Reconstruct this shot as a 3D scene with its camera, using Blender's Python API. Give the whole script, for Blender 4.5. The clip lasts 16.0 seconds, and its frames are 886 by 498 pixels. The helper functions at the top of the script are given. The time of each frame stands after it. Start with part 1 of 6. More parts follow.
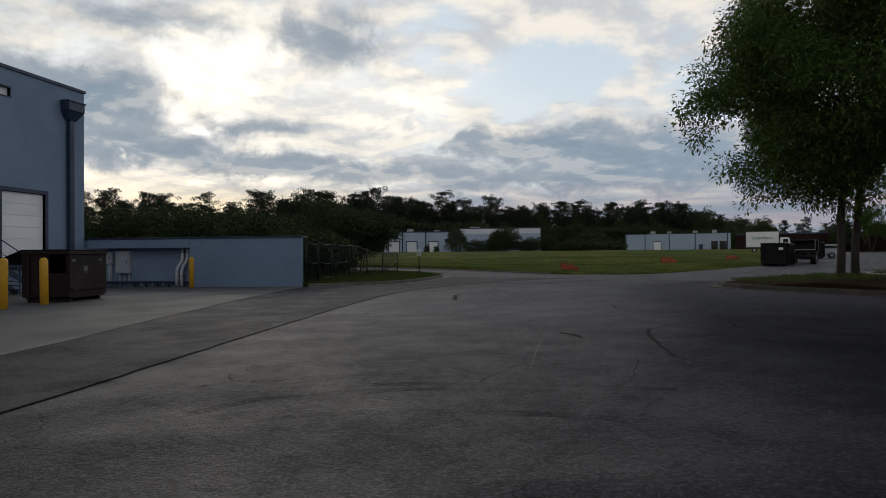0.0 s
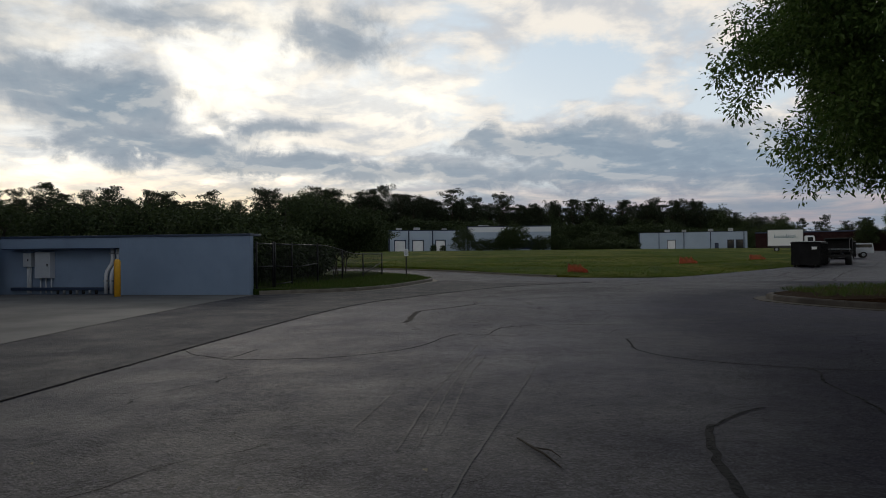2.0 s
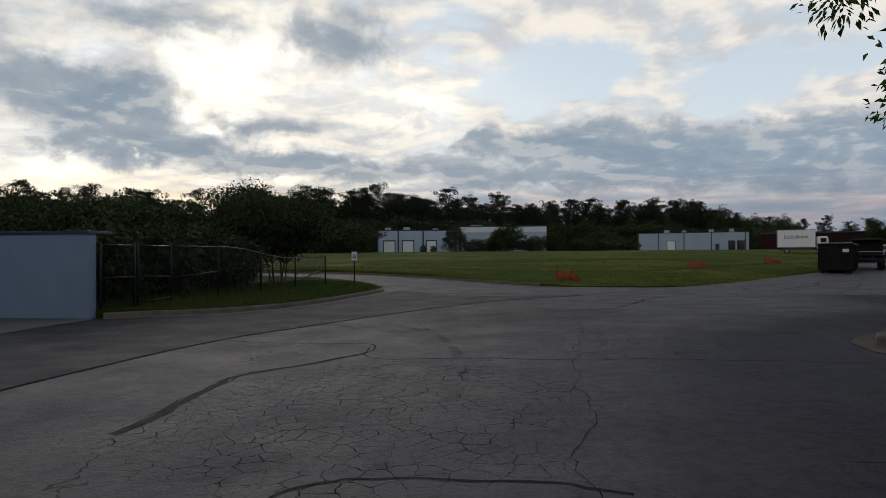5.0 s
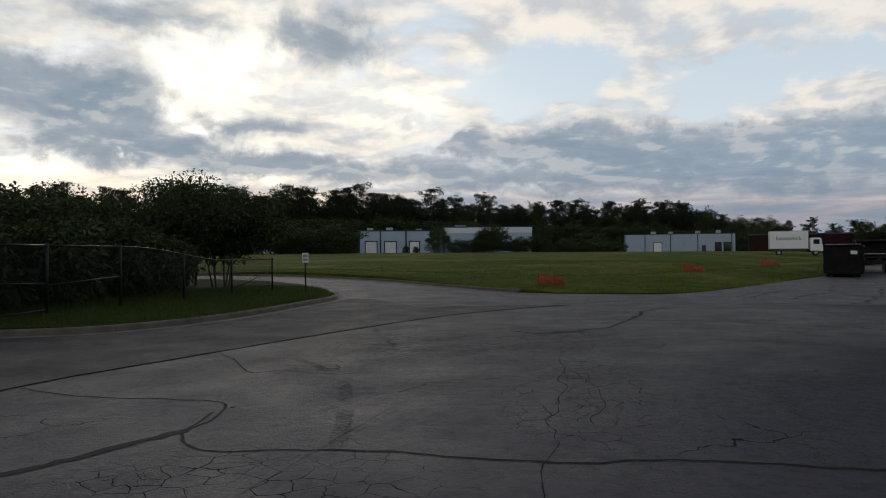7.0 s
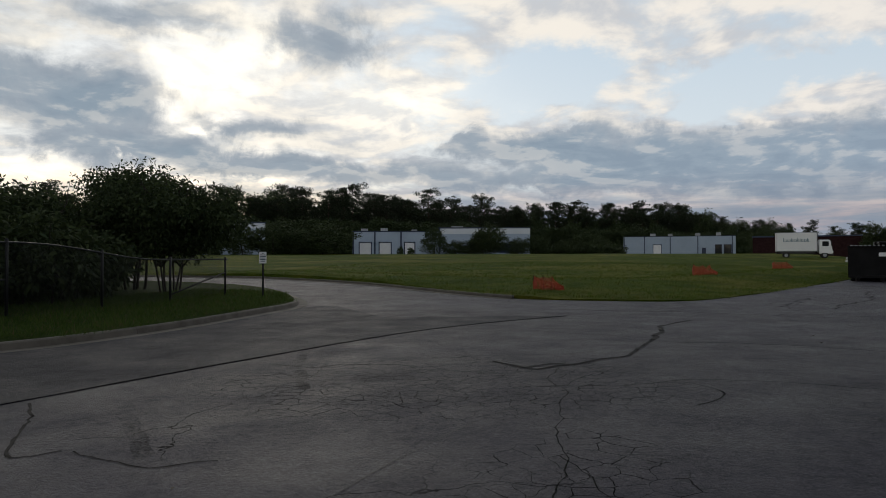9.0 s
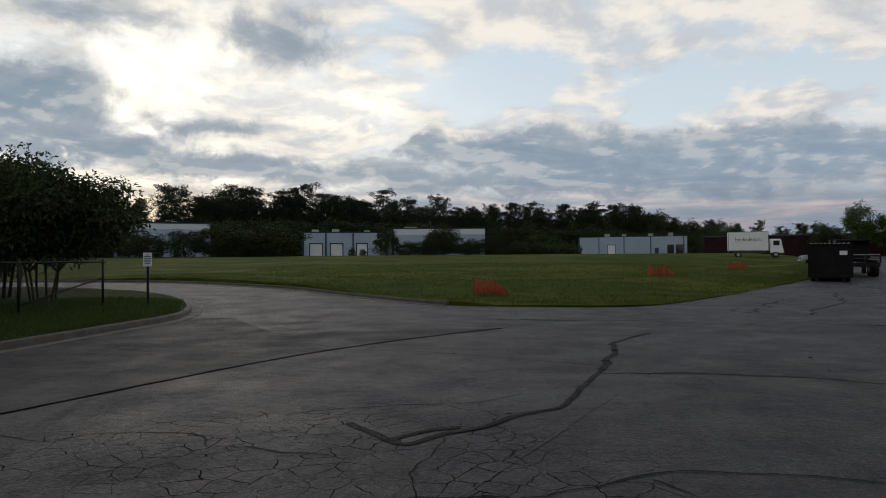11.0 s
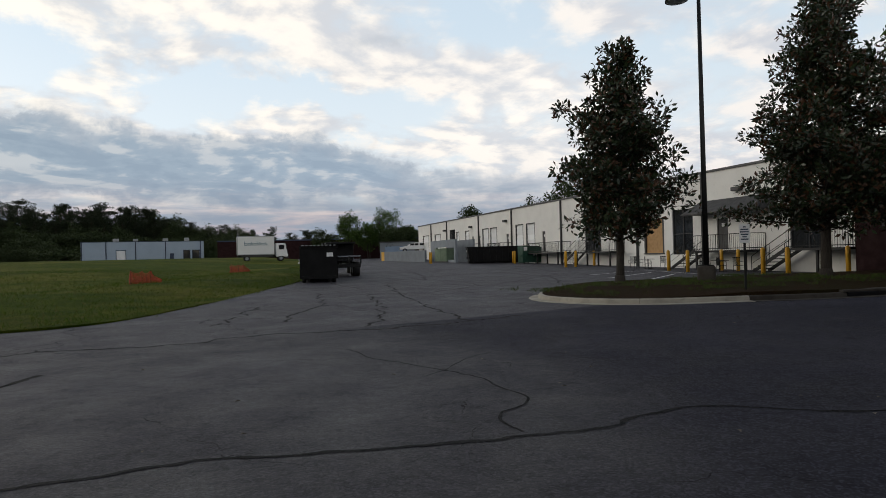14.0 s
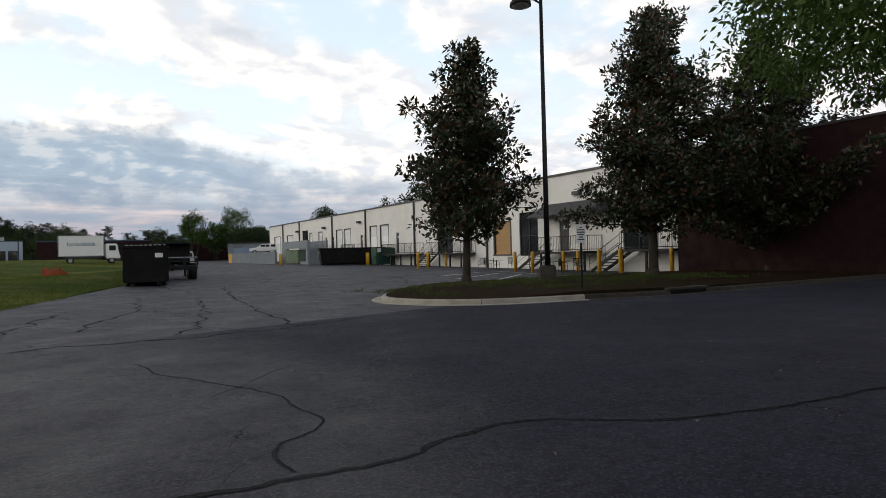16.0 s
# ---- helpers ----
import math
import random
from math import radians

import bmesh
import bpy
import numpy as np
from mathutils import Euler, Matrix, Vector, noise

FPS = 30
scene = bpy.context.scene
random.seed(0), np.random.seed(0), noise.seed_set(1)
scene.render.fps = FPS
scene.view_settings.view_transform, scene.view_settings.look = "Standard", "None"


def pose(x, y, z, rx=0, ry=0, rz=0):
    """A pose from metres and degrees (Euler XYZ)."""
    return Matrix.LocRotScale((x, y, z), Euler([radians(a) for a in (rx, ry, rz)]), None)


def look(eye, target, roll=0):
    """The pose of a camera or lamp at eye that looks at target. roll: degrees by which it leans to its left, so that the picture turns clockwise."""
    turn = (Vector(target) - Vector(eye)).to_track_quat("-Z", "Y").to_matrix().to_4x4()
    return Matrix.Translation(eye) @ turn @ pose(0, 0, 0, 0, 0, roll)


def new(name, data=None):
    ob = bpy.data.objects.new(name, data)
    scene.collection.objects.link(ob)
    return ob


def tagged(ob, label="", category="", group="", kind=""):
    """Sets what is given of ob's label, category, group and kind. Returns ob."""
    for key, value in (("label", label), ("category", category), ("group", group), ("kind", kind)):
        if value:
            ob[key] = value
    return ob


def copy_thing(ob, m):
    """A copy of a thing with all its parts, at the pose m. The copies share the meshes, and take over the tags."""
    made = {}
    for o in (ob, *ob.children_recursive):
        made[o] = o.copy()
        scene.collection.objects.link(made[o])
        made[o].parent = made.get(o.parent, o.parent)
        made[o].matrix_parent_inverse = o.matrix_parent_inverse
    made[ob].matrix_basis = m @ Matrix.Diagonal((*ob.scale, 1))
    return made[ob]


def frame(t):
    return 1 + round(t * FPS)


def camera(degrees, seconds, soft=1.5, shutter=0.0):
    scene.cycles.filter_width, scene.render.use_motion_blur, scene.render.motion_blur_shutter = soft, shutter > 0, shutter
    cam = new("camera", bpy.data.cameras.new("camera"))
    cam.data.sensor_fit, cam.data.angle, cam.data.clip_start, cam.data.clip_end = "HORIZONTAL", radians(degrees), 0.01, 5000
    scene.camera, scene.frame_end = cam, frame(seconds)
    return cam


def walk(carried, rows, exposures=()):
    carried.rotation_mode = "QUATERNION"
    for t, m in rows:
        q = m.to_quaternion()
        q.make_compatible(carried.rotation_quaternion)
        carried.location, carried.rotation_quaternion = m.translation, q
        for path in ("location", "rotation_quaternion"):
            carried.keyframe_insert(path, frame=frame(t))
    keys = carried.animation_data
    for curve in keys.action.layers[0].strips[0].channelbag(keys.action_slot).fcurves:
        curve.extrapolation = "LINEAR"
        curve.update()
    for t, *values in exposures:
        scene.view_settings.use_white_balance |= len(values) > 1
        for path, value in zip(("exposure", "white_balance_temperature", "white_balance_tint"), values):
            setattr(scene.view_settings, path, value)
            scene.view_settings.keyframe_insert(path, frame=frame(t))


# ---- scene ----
cam = camera(69.3, 16.0, 0.8)
PATH = [
    (0, (0.266, -3.44, 1.233), (-0.113, -1.477, 1.254), -0.5),
    (0.5, (0.339, -2.164, 1.265), (-0.05, -0.202, 1.284), -0.6),
    (1, (0.427, -0.829, 1.285), (0.029, 1.131, 1.303), -0.6),
    (1.5, (0.525, 0.484, 1.323), (0.119, 2.442, 1.34), -0.6),
    (2, (0.588, 1.806, 1.344), (0.172, 3.762, 1.361), -0.5),
    (2.5, (0.594, 3.128, 1.325), (0.17, 5.083, 1.34), -0.8),
    (3, (0.736, 4.422, 1.4), (0.303, 6.375, 1.415), -0.6),
    (5.5, (1.047, 10.565, 1.501), (0.645, 12.524, 1.52), -0.4),
    (6, (1.062, 11.619, 1.508), (0.67, 13.58, 1.527), -0.4),
    (6.5, (1.088, 12.638, 1.517), (0.705, 14.601, 1.536), -0.3),
    (7, (1.114, 13.631, 1.522), (0.742, 15.596, 1.543), -0.3),
    (7.5, (1.077, 14.626, 1.504), (0.712, 16.592, 1.525), -0.2),
    (8, (1.071, 15.567, 1.501), (0.7, 17.533, 1.523), -0.0),
    (10.3, (1.281, 19.718, 1.424), (0.92, 21.685, 1.453), -0.2),
    (10.5, (1.35, 20.04, 1.434), (0.996, 22.008, 1.461), -0.1),
    (11, (1.607, 20.857, 1.435), (1.369, 22.842, 1.465), -0.4),
    (11.5, (1.855, 21.651, 1.42), (1.808, 23.65, 1.449), -0.5),
    (12, (2.166, 22.369, 1.415), (2.237, 24.368, 1.443), -0.5),
    (12.5, (2.562, 23.004, 1.4), (2.828, 24.986, 1.431), -0.8),
    (13, (3.031, 23.576, 1.399), (3.637, 25.482, 1.428), -1.1),
    (13.5, (3.499, 24.067, 1.372), (4.354, 25.874, 1.396), -1.3),
    (14, (3.915, 24.386, 1.322), (5.04, 26.039, 1.346), -1.4),
    (14.5, (4.295, 24.611, 1.285), (5.62, 26.109, 1.305), -1.4),
    (15, (4.606, 24.63, 1.203), (6.015, 26.049, 1.224), -1.6),
    (15.5, (4.707, 24.626, 1.244), (6.144, 26.016, 1.27), -1.4),
    (16, (4.966, 24.833, 1.237), (6.425, 26.2, 1.257), -1.4),
]
walk(cam, [(t, look(eye, at, roll)) for t, eye, at, roll in PATH], exposures=[(0.0, -0.03, 6200, 10), (10.5, -0.03, 6200, 10), (12.5, -0.05, 6200, 10), (14.5, 0.37, 6250, 10), (16.0, 0.50, 6250, 10)])

# ---- sky and sun ----
SUN_AZ, SUN_EL = radians(-31), radians(15)
world = bpy.data.worlds.new("evening_sky")
scene.world = world
world.use_nodes = True


class Nodes:
    """Short way to write node graphs."""

    def __init__(self, tree):
        self.t, self.n, self.l = tree, tree.nodes, tree.links
        self.n.clear()

    def put(self, kind, **sockets):
        props = sockets.pop("props", {})
        node = self.n.new(kind)
        for k, v in props.items():
            setattr(node, k, v)
        for k, v in sockets.items():
            self.feed(node.inputs[int(k[1:]) if k[0] == "i" and k[1:].isdigit() else k.replace("_", " ")], v)
        return node

    def feed(self, socket, v):
        if isinstance(v, bpy.types.NodeSocket):
            self.l.new(v, socket)
        else:
            socket.default_value = v

    def m(self, op, a, b=0.0, c=0.0, clamp=False):
        node = self.n.new("ShaderNodeMath")
        node.operation, node.use_clamp = op, clamp
        for i, v in enumerate((a, b, c)):
            self.feed(node.inputs[i], v)
        return node.outputs[0]

    def ramp(self, v, lo, hi, a=0.0, b=1.0, smooth=True):
        node = self.n.new("ShaderNodeMapRange")
        node.interpolation_type = "SMOOTHSTEP" if smooth else "LINEAR"
        for i, x in enumerate((v, lo, hi, a, b)):
            self.feed(node.inputs[i], x)
        return node.outputs[0]

    def mix(self, f, a, b, how="MIX"):
        node = self.n.new("ShaderNodeMix")
        node.data_type, node.blend_type = "RGBA", how
        self.feed(node.inputs[0], f)
        for i, v in ((6, a), (7, b)):
            self.feed(node.inputs[i], (*v, 1) if isinstance(v, tuple) and len(v) == 3 else v)
        return node.outputs[2]

    def noise(self, vec, scale, detail=4.0, rough=0.55, distort=0.0):
        node = self.put("ShaderNodeTexNoise", Vector=vec, Scale=scale, Detail=detail, Roughness=rough, Distortion=distort)
        return node.outputs[0]


def build_sky():
    g = Nodes(world.node_tree)
    co = g.put("ShaderNodeTexCoord").outputs["Generated"]
    sep = g.put("ShaderNodeSeparateXYZ", Vector=co)
    x, y, z = sep.outputs
    az = g.m("ARCTAN2", x, y)
    el = g.m("ARCSINE", z)
    zz = g.m("ADD", g.m("MAXIMUM", z, 0.0), 0.20)
    plane = g.put("ShaderNodeCombineXYZ", X=g.m("DIVIDE", x, zz), Y=g.m("DIVIDE", y, zz), Z=0.0).outputs[0]

    def shifted(v, by):
        return g.put("ShaderNodeVectorMath", props={"operation": "ADD"}, i0=v, i1=by).outputs[0]

    # heaps of cloud, and the same a little nearer the sun: their difference is the lit side
    to_sun = (math.sin(SUN_AZ) * 0.07, math.cos(SUN_AZ) * 0.07, 0.0)
    puffs = g.noise(plane, 2.7, 10.0, 0.54, 0.25)
    relief = g.m("SUBTRACT", puffs, g.noise(shifted(plane, to_sun), 2.7, 10.0, 0.54, 0.25))
    wide = g.noise(shifted(plane, (5.3, 2.1, 0.0)), 0.9, 8.0, 0.58, 0.3)
    fine = g.noise(shifted(plane, (1.7, 9.2, 0.0)), 7.0, 9.0, 0.62, 0.4)
    wob = g.noise(co, 9.0, 10.0, 0.60, 0.3)
    wob2 = g.noise(shifted(co, (3.1, 7.7, 1.3)), 12.0, 10.0, 0.60, 0.3)
    azw = g.m("ADD", az, g.m("MULTIPLY", g.m("SUBTRACT", wob, 0.5), 0.26))
    elw = g.m("ADD", el, g.m("MULTIPLY", g.m("SUBTRACT", wob2, 0.5), 0.10))

    def blob(a, e, ra, re, amount):
        da = g.m("DIVIDE", g.m("SUBTRACT", azw, radians(a)), radians(ra))
        de = g.m("DIVIDE", g.m("SUBTRACT", elw, radians(e)), radians(re))
        r2 = g.m("ADD", g.m("MULTIPLY", da, da), g.m("MULTIPLY", de, de))
        return g.m("MULTIPLY", g.m("EXPONENT", g.m("MULTIPLY", r2, -1.0)), amount)

    def total(items):
        s = 0.0
        for it in items:
            s = g.m("ADD", s, blob(*it))
        return s

    # thick grey-blue clouds: bearing, height over the horizon, half widths, weight
    dark = total([(-21, 18.4, 6.2, 3.5, 1.0), (-41, 12.4, 8.0, 3.2, 1.35), (-36, 18.8, 7.5, 1.9, 0.72), (-50, 18, 6, 3, 0.5), (-26.3, 11.0, 6.5, 0.9, 0.62), (-36, 8.6, 9, 1.3, 0.75), (-20, 7.6, 12, 1.4, 0.85),
                  (-7, 9.8, 8.5, 1.2, 0.8), (4.3, 9.2, 8.5, 2.3, 1.1), (14, 7.4, 13, 2.0, 1.2), (-3, 6.4, 12, 1.2, 0.75), (19, 9.6, 7, 1.5, 0.6), (24, 7.6, 12, 1.7, 0.8), (31, 6.0, 14, 1.4, 0.6),
                  (29.5, 19.0, 6, 1.4, 0.55), (48, 7.0, 12, 1.8, 0.4), (57, 10.6, 5.3, 1.8, 0.3), (16, 19.3, 5, 1.0, 0.3)])
    # gaps with clear blue
    clear = total([(-2.4, 14.6, 6.5, 2.6, 1.1), (-0.4, 17.0, 5.0, 1.6, 0.9), (15.0, 14.8, 10, 1.5, 1.1), (11.5, 12.6, 3.5, 0.9, 0.7), (-12.5, 17.2, 3.0, 1.6, 0.6), (22, 14.0, 9, 1.3, 0.6), (32, 12.6, 5, 1.6, 0.6),
                   (39.7, 19.0, 6, 2.6, 0.7), (55, 15.5, 5, 3.2, 0.7), (27, 10.8, 5, 0.9, 0.7), (71, 17.3, 5, 3, 0.8), (47, 17.5, 5, 1.5, 0.6)])
    glow = total([(-30.5, 15.6, 4.6, 3.4, 1.0), (-27, 18.8, 3.2, 2.4, 0.6), (-43.5, 6.2, 6.0, 1.5, 1.0), (-15.5, 13.6, 6.5, 2.6, 0.55), (-46, 16.2, 3.6, 2.6, 0.8), (-30, 9.6, 6, 0.8, 0.5), (43, 13.0, 7, 3.2, 0.16)])
    lumps = g.m("ADD", g.m("MULTIPLY", g.m("SUBTRACT", wide, 0.5), 0.8), g.m("MULTIPLY", g.m("SUBTRACT", puffs, 0.5), 1.15))
    heavy = g.m("ADD", dark, lumps)
    thick = g.ramp(heavy, 0.20, 0.80)
    core = g.ramp(heavy, 0.55, 1.35)
    veil = g.m("SUBTRACT", g.m("ADD", g.m("MULTIPLY", puffs, 1.35), g.m("MULTIPLY", fine, 0.42)), g.m("MULTIPLY", clear, 0.42))
    cover = g.m("MAXIMUM", g.ramp(veil, 0.55, 0.90), thick)
    toward = g.ramp(az, radians(75), radians(-35), 0.0, 1.0)
    sky = g.put("ShaderNodeTexSky", props={"sky_type": "NISHITA", "sun_disc": False, "sun_elevation": SUN_EL, "sun_rotation": SUN_AZ, "dust_density": 1.0})
    clear_c = g.mix(1.0, sky.outputs[0], (0.085, 0.085, 0.085), "MULTIPLY")
    clear_c = g.mix(0.75, clear_c, g.mix(g.ramp(el, radians(9), radians(22)), (0.80, 0.85, 0.86), (0.68, 0.78, 0.84)))
    side = g.ramp(relief, -0.085, 0.085)
    lit = g.mix(toward, (0.82, 0.76, 0.70), (1.0, 0.91, 0.77))
    lit = g.mix(side, g.mix(0.62, lit, (0.40, 0.45, 0.52)), lit)
    shade = g.mix(toward, (0.34, 0.405, 0.475), (0.285, 0.345, 0.395))
    shade = g.mix(core, g.mix(0.35, shade, (0.60, 0.58, 0.56)), shade)
    shade = g.mix(g.m("MULTIPLY", g.ramp(relief, 0.0, 0.09), 0.55), shade, g.mix(0.5, shade, lit))
    shade = g.mix(g.m("MULTIPLY", g.ramp(relief, 0.0, -0.09), 0.4), shade, g.mix(1.0, shade, (0.72, 0.76, 0.82), "MULTIPLY"))
    cloud = g.mix(thick, lit, shade)
    both = g.mix(cover, clear_c, cloud)
    gl = g.m("MULTIPLY", g.m("MULTIPLY", glow, g.ramp(thick, 0.1, 0.9, 1.0, 0.04)), g.ramp(puffs, 0.36, 0.62, 0.34, 0.66))
    both = g.mix(1.0, both, g.mix(gl, (0.0, 0.0, 0.0), (1.0, 0.88, 0.64)), "ADD")
    # a warmer, dimmer belt near the horizon, pink in streaks
    streak = g.noise(g.put("ShaderNodeMapping", Vector=co, Scale=(1.0, 1.0, 9.0)).outputs[0], 5.0, 8.0, 0.6, 0.2)
    low = g.m("MULTIPLY", g.ramp(g.m("ADD", el, g.m("MULTIPLY", g.m("SUBTRACT", streak, 0.5), 0.06)), radians(8.0), radians(3.2)), g.ramp(az, radians(-30), radians(-6), 0.60, 0.90))
    east = g.mix(g.ramp(streak, 0.46, 0.68), (0.225, 0.265, 0.325), (0.41, 0.34, 0.35))
    both = g.mix(low, both, g.mix(g.ramp(az, radians(-10), radians(-32)), east, (1.05, 0.80, 0.44)))
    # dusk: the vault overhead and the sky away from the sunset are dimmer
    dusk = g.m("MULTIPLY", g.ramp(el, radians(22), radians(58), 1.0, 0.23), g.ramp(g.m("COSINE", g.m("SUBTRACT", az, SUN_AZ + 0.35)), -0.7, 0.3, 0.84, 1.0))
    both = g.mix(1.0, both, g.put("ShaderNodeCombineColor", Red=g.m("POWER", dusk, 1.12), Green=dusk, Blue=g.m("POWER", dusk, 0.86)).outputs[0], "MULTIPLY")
    below = g.ramp(z, 0.0, -0.04)
    both = g.mix(below, both, (0.03, 0.032, 0.028))
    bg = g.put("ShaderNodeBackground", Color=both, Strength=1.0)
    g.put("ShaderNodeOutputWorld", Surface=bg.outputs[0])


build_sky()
sun = new("sun", bpy.data.lights.new("sun", "SUN"))
sun.data.energy, sun.data.angle, sun.data.color = 0.5, radians(28), (1.0, 0.88, 0.72)
sun.matrix_world = look((0, 0, 60), (-60 * math.sin(SUN_AZ), -60 * math.cos(SUN_AZ), 60 - 60 * math.tan(SUN_EL)))


# ---- materials ----
def material(name):
    m = bpy.data.materials.new(name)
    m.use_nodes = True
    return m, Nodes(m.node_tree)


def finish(g, colour, rough=0.7, metal=0.0, height=None, dist=0.01, strength=0.6, spec=0.5, **extra):
    s = g.put("ShaderNodeBsdfPrincipled", Base_Color=colour if isinstance(colour, bpy.types.NodeSocket) else (*colour, 1), Roughness=rough, Metallic=metal)
    s.inputs["Specular IOR Level"].default_value = spec
    for k, v in extra.items():
        g.feed(s.inputs[k.replace("_", " ")], v)
    if height is not None:
        b = g.put("ShaderNodeBump", Height=height, Distance=dist, Strength=strength)
        g.l.new(b.outputs[0], s.inputs["Normal"])
    g.put("ShaderNodeOutputMaterial", Surface=s.outputs[0])
    return s


def place(g):
    return g.put("ShaderNodeNewGeometry").outputs["Position"]


def painted(name, c, rough=0.6, vary=0.18, scale=1.2, grain=60.0, metal=0.0, bump=0.002, dirt=(0.10, 0.09, 0.08), dirty=0.25, spec=0.5):
    """Paint or plain stuff with stains at one scale and grain at another."""
    m, g = material(name)
    p = place(g)
    big, small = g.noise(p, scale, 6, 0.6), g.noise(p, grain, 4, 0.6)
    rnd = g.put("ShaderNodeObjectInfo").outputs["Random"]
    col = g.mix(g.ramp(big, 0.35, 0.75), c, tuple(x * (1 - vary) for x in c))
    col = g.mix(g.m("MULTIPLY", g.ramp(g.noise(p, scale * 3.7, 8, 0.7), 0.52, 0.80), dirty), col, dirt)
    tint = g.ramp(rnd, 0.0, 1.0, 0.88, 1.12, False)
    col = g.mix(1.0, col, g.put("ShaderNodeCombineColor", Red=tint, Green=tint, Blue=tint).outputs[0], "MULTIPLY")
    finish(g, col, g.ramp(big, 0.3, 0.7, rough - 0.08, min(1.0, rough + 0.1)), metal, small, bump, 0.5, spec)
    return m


def asphalt(name, c, craze, gloss=0.62, pale=0.5, blocks=0.0):
    """Old asphalt: stones, stains, a later coat of sealer on one side with shade painted in, crazed patches and long
    block cracks.
    """
    m, g = material(name)
    p = place(g)
    xy = g.put("ShaderNodeSeparateXYZ", Vector=p).outputs
    agg = g.put("ShaderNodeSeparateColor", Color=g.put("ShaderNodeTexVoronoi", Vector=p, Scale=62.0).outputs["Color"]).outputs[0]
    grain, mid, blotch, wide = g.noise(p, 30, 6, 0.7), g.noise(p, 7.5, 7, 0.68), g.noise(p, 0.9, 8, 0.64), g.noise(p, 0.17, 6, 0.6)
    streak = g.noise(g.put("ShaderNodeMapping", Vector=p, Scale=(0.9, 0.10, 1.0), Rotation=(0, 0, radians(18))).outputs[0], 1.6, 7, 0.62)
    drag = g.noise(g.put("ShaderNodeMapping", Vector=p, Scale=(0.4, 1.0, 1.0), Rotation=(0, 0, radians(-14))).outputs[0], 1.3, 8, 0.66)
    col = g.mix(g.ramp(blotch, 0.3, 0.7), tuple(x * 0.78 for x in c), tuple(x * 1.28 for x in c))
    col = g.mix(g.m("MULTIPLY", g.ramp(wide, 0.45, 0.68), pale), col, tuple(x * 1.9 for x in c))
    # paler over the middle stretch of y, then darker towards low y
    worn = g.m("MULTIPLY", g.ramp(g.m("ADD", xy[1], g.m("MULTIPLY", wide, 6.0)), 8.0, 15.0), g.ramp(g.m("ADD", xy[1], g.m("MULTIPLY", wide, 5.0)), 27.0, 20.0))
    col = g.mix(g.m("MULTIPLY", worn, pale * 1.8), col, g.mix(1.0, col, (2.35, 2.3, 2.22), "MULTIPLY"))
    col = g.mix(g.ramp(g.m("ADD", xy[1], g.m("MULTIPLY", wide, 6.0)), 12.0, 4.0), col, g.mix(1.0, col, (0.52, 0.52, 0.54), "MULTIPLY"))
    col = g.mix(g.m("MULTIPLY", g.ramp(streak, 0.54, 0.74), 0.30), col, tuple(x * 0.6 for x in c))
    col = g.mix(g.m("MULTIPLY", g.ramp(drag, 0.60, 0.76), 0.22), col, tuple(x * 0.45 for x in c))
    col = g.mix(g.m("MULTIPLY", g.ramp(mid, 0.44, 0.66), 0.50), col, g.mix(1.0, col, (0.55, 0.55, 0.56), "MULTIPLY"))
    col = g.mix(g.ramp(g.m("SUBTRACT", xy[1], g.m("MULTIPLY", blotch, 0.8)), 36.0, 36.6), col, g.mix(1.0, col, (1.3, 1.3, 1.3), "MULTIPLY"))
    col = g.mix(g.m("MULTIPLY", g.ramp(agg, 0.55, 1.0), 0.55), col, tuple(x * 2.9 for x in c))
    col = g.mix(g.m("MULTIPLY", g.ramp(g.noise(p, 2.3, 7, 0.7), 0.60, 0.72), 0.45), col, tuple(x * 0.40 for x in c))
    edge = g.ramp(xy[1], SEALCOAT_SHADE[2], SEALCOAT_SHADE[3], SEALCOAT_SHADE[0], SEALCOAT_SHADE[1])
    seal_shade = g.ramp(g.m("SUBTRACT", g.m("ADD", xy[0], g.m("MULTIPLY", g.m("SUBTRACT", wide, 0.5), 3.0)), edge), -1.2, 3.2)
    seal_shade = g.m("MULTIPLY", seal_shade, g.ramp(g.m("ADD", xy[1], g.m("MULTIPLY", g.m("SUBTRACT", blotch, 0.5), 0.8)), 37.0, 36.6))
    # the near end of the coat is coloured far darker, as painted tree shade
    col = g.mix(g.m("MULTIPLY", seal_shade, 0.9), col, g.mix(1.0, col, g.mix(g.ramp(xy[1], 6.0, 24.0), (0.34, 0.35, 0.38), (1.02, 1.07, 1.13)), "MULTIPLY"))

    def jagged(big, small):
        a = g.put("ShaderNodeTexNoise", Vector=p, Scale=1.5, Detail=3.0).outputs[1]
        b = g.put("ShaderNodeTexNoise", Vector=p, Scale=11.0, Detail=3.0).outputs[1]
        v = p
        for n, k in ((a, big), (b, small)):
            v = g.put("ShaderNodeVectorMath", props={"operation": "ADD"}, i0=v, i1=g.put("ShaderNodeVectorMath", props={"operation": "SCALE"}, i0=n, Scale=k).outputs[0]).outputs[0]
        return v

    def cells(v, scale):
        return g.put("ShaderNodeTexVoronoi", props={"feature": "DISTANCE_TO_EDGE", "voronoi_dimensions": "2D"}, Vector=v, Scale=scale).outputs["Distance"]

    bent = jagged(0.24, 0.055)
    where = 0.0
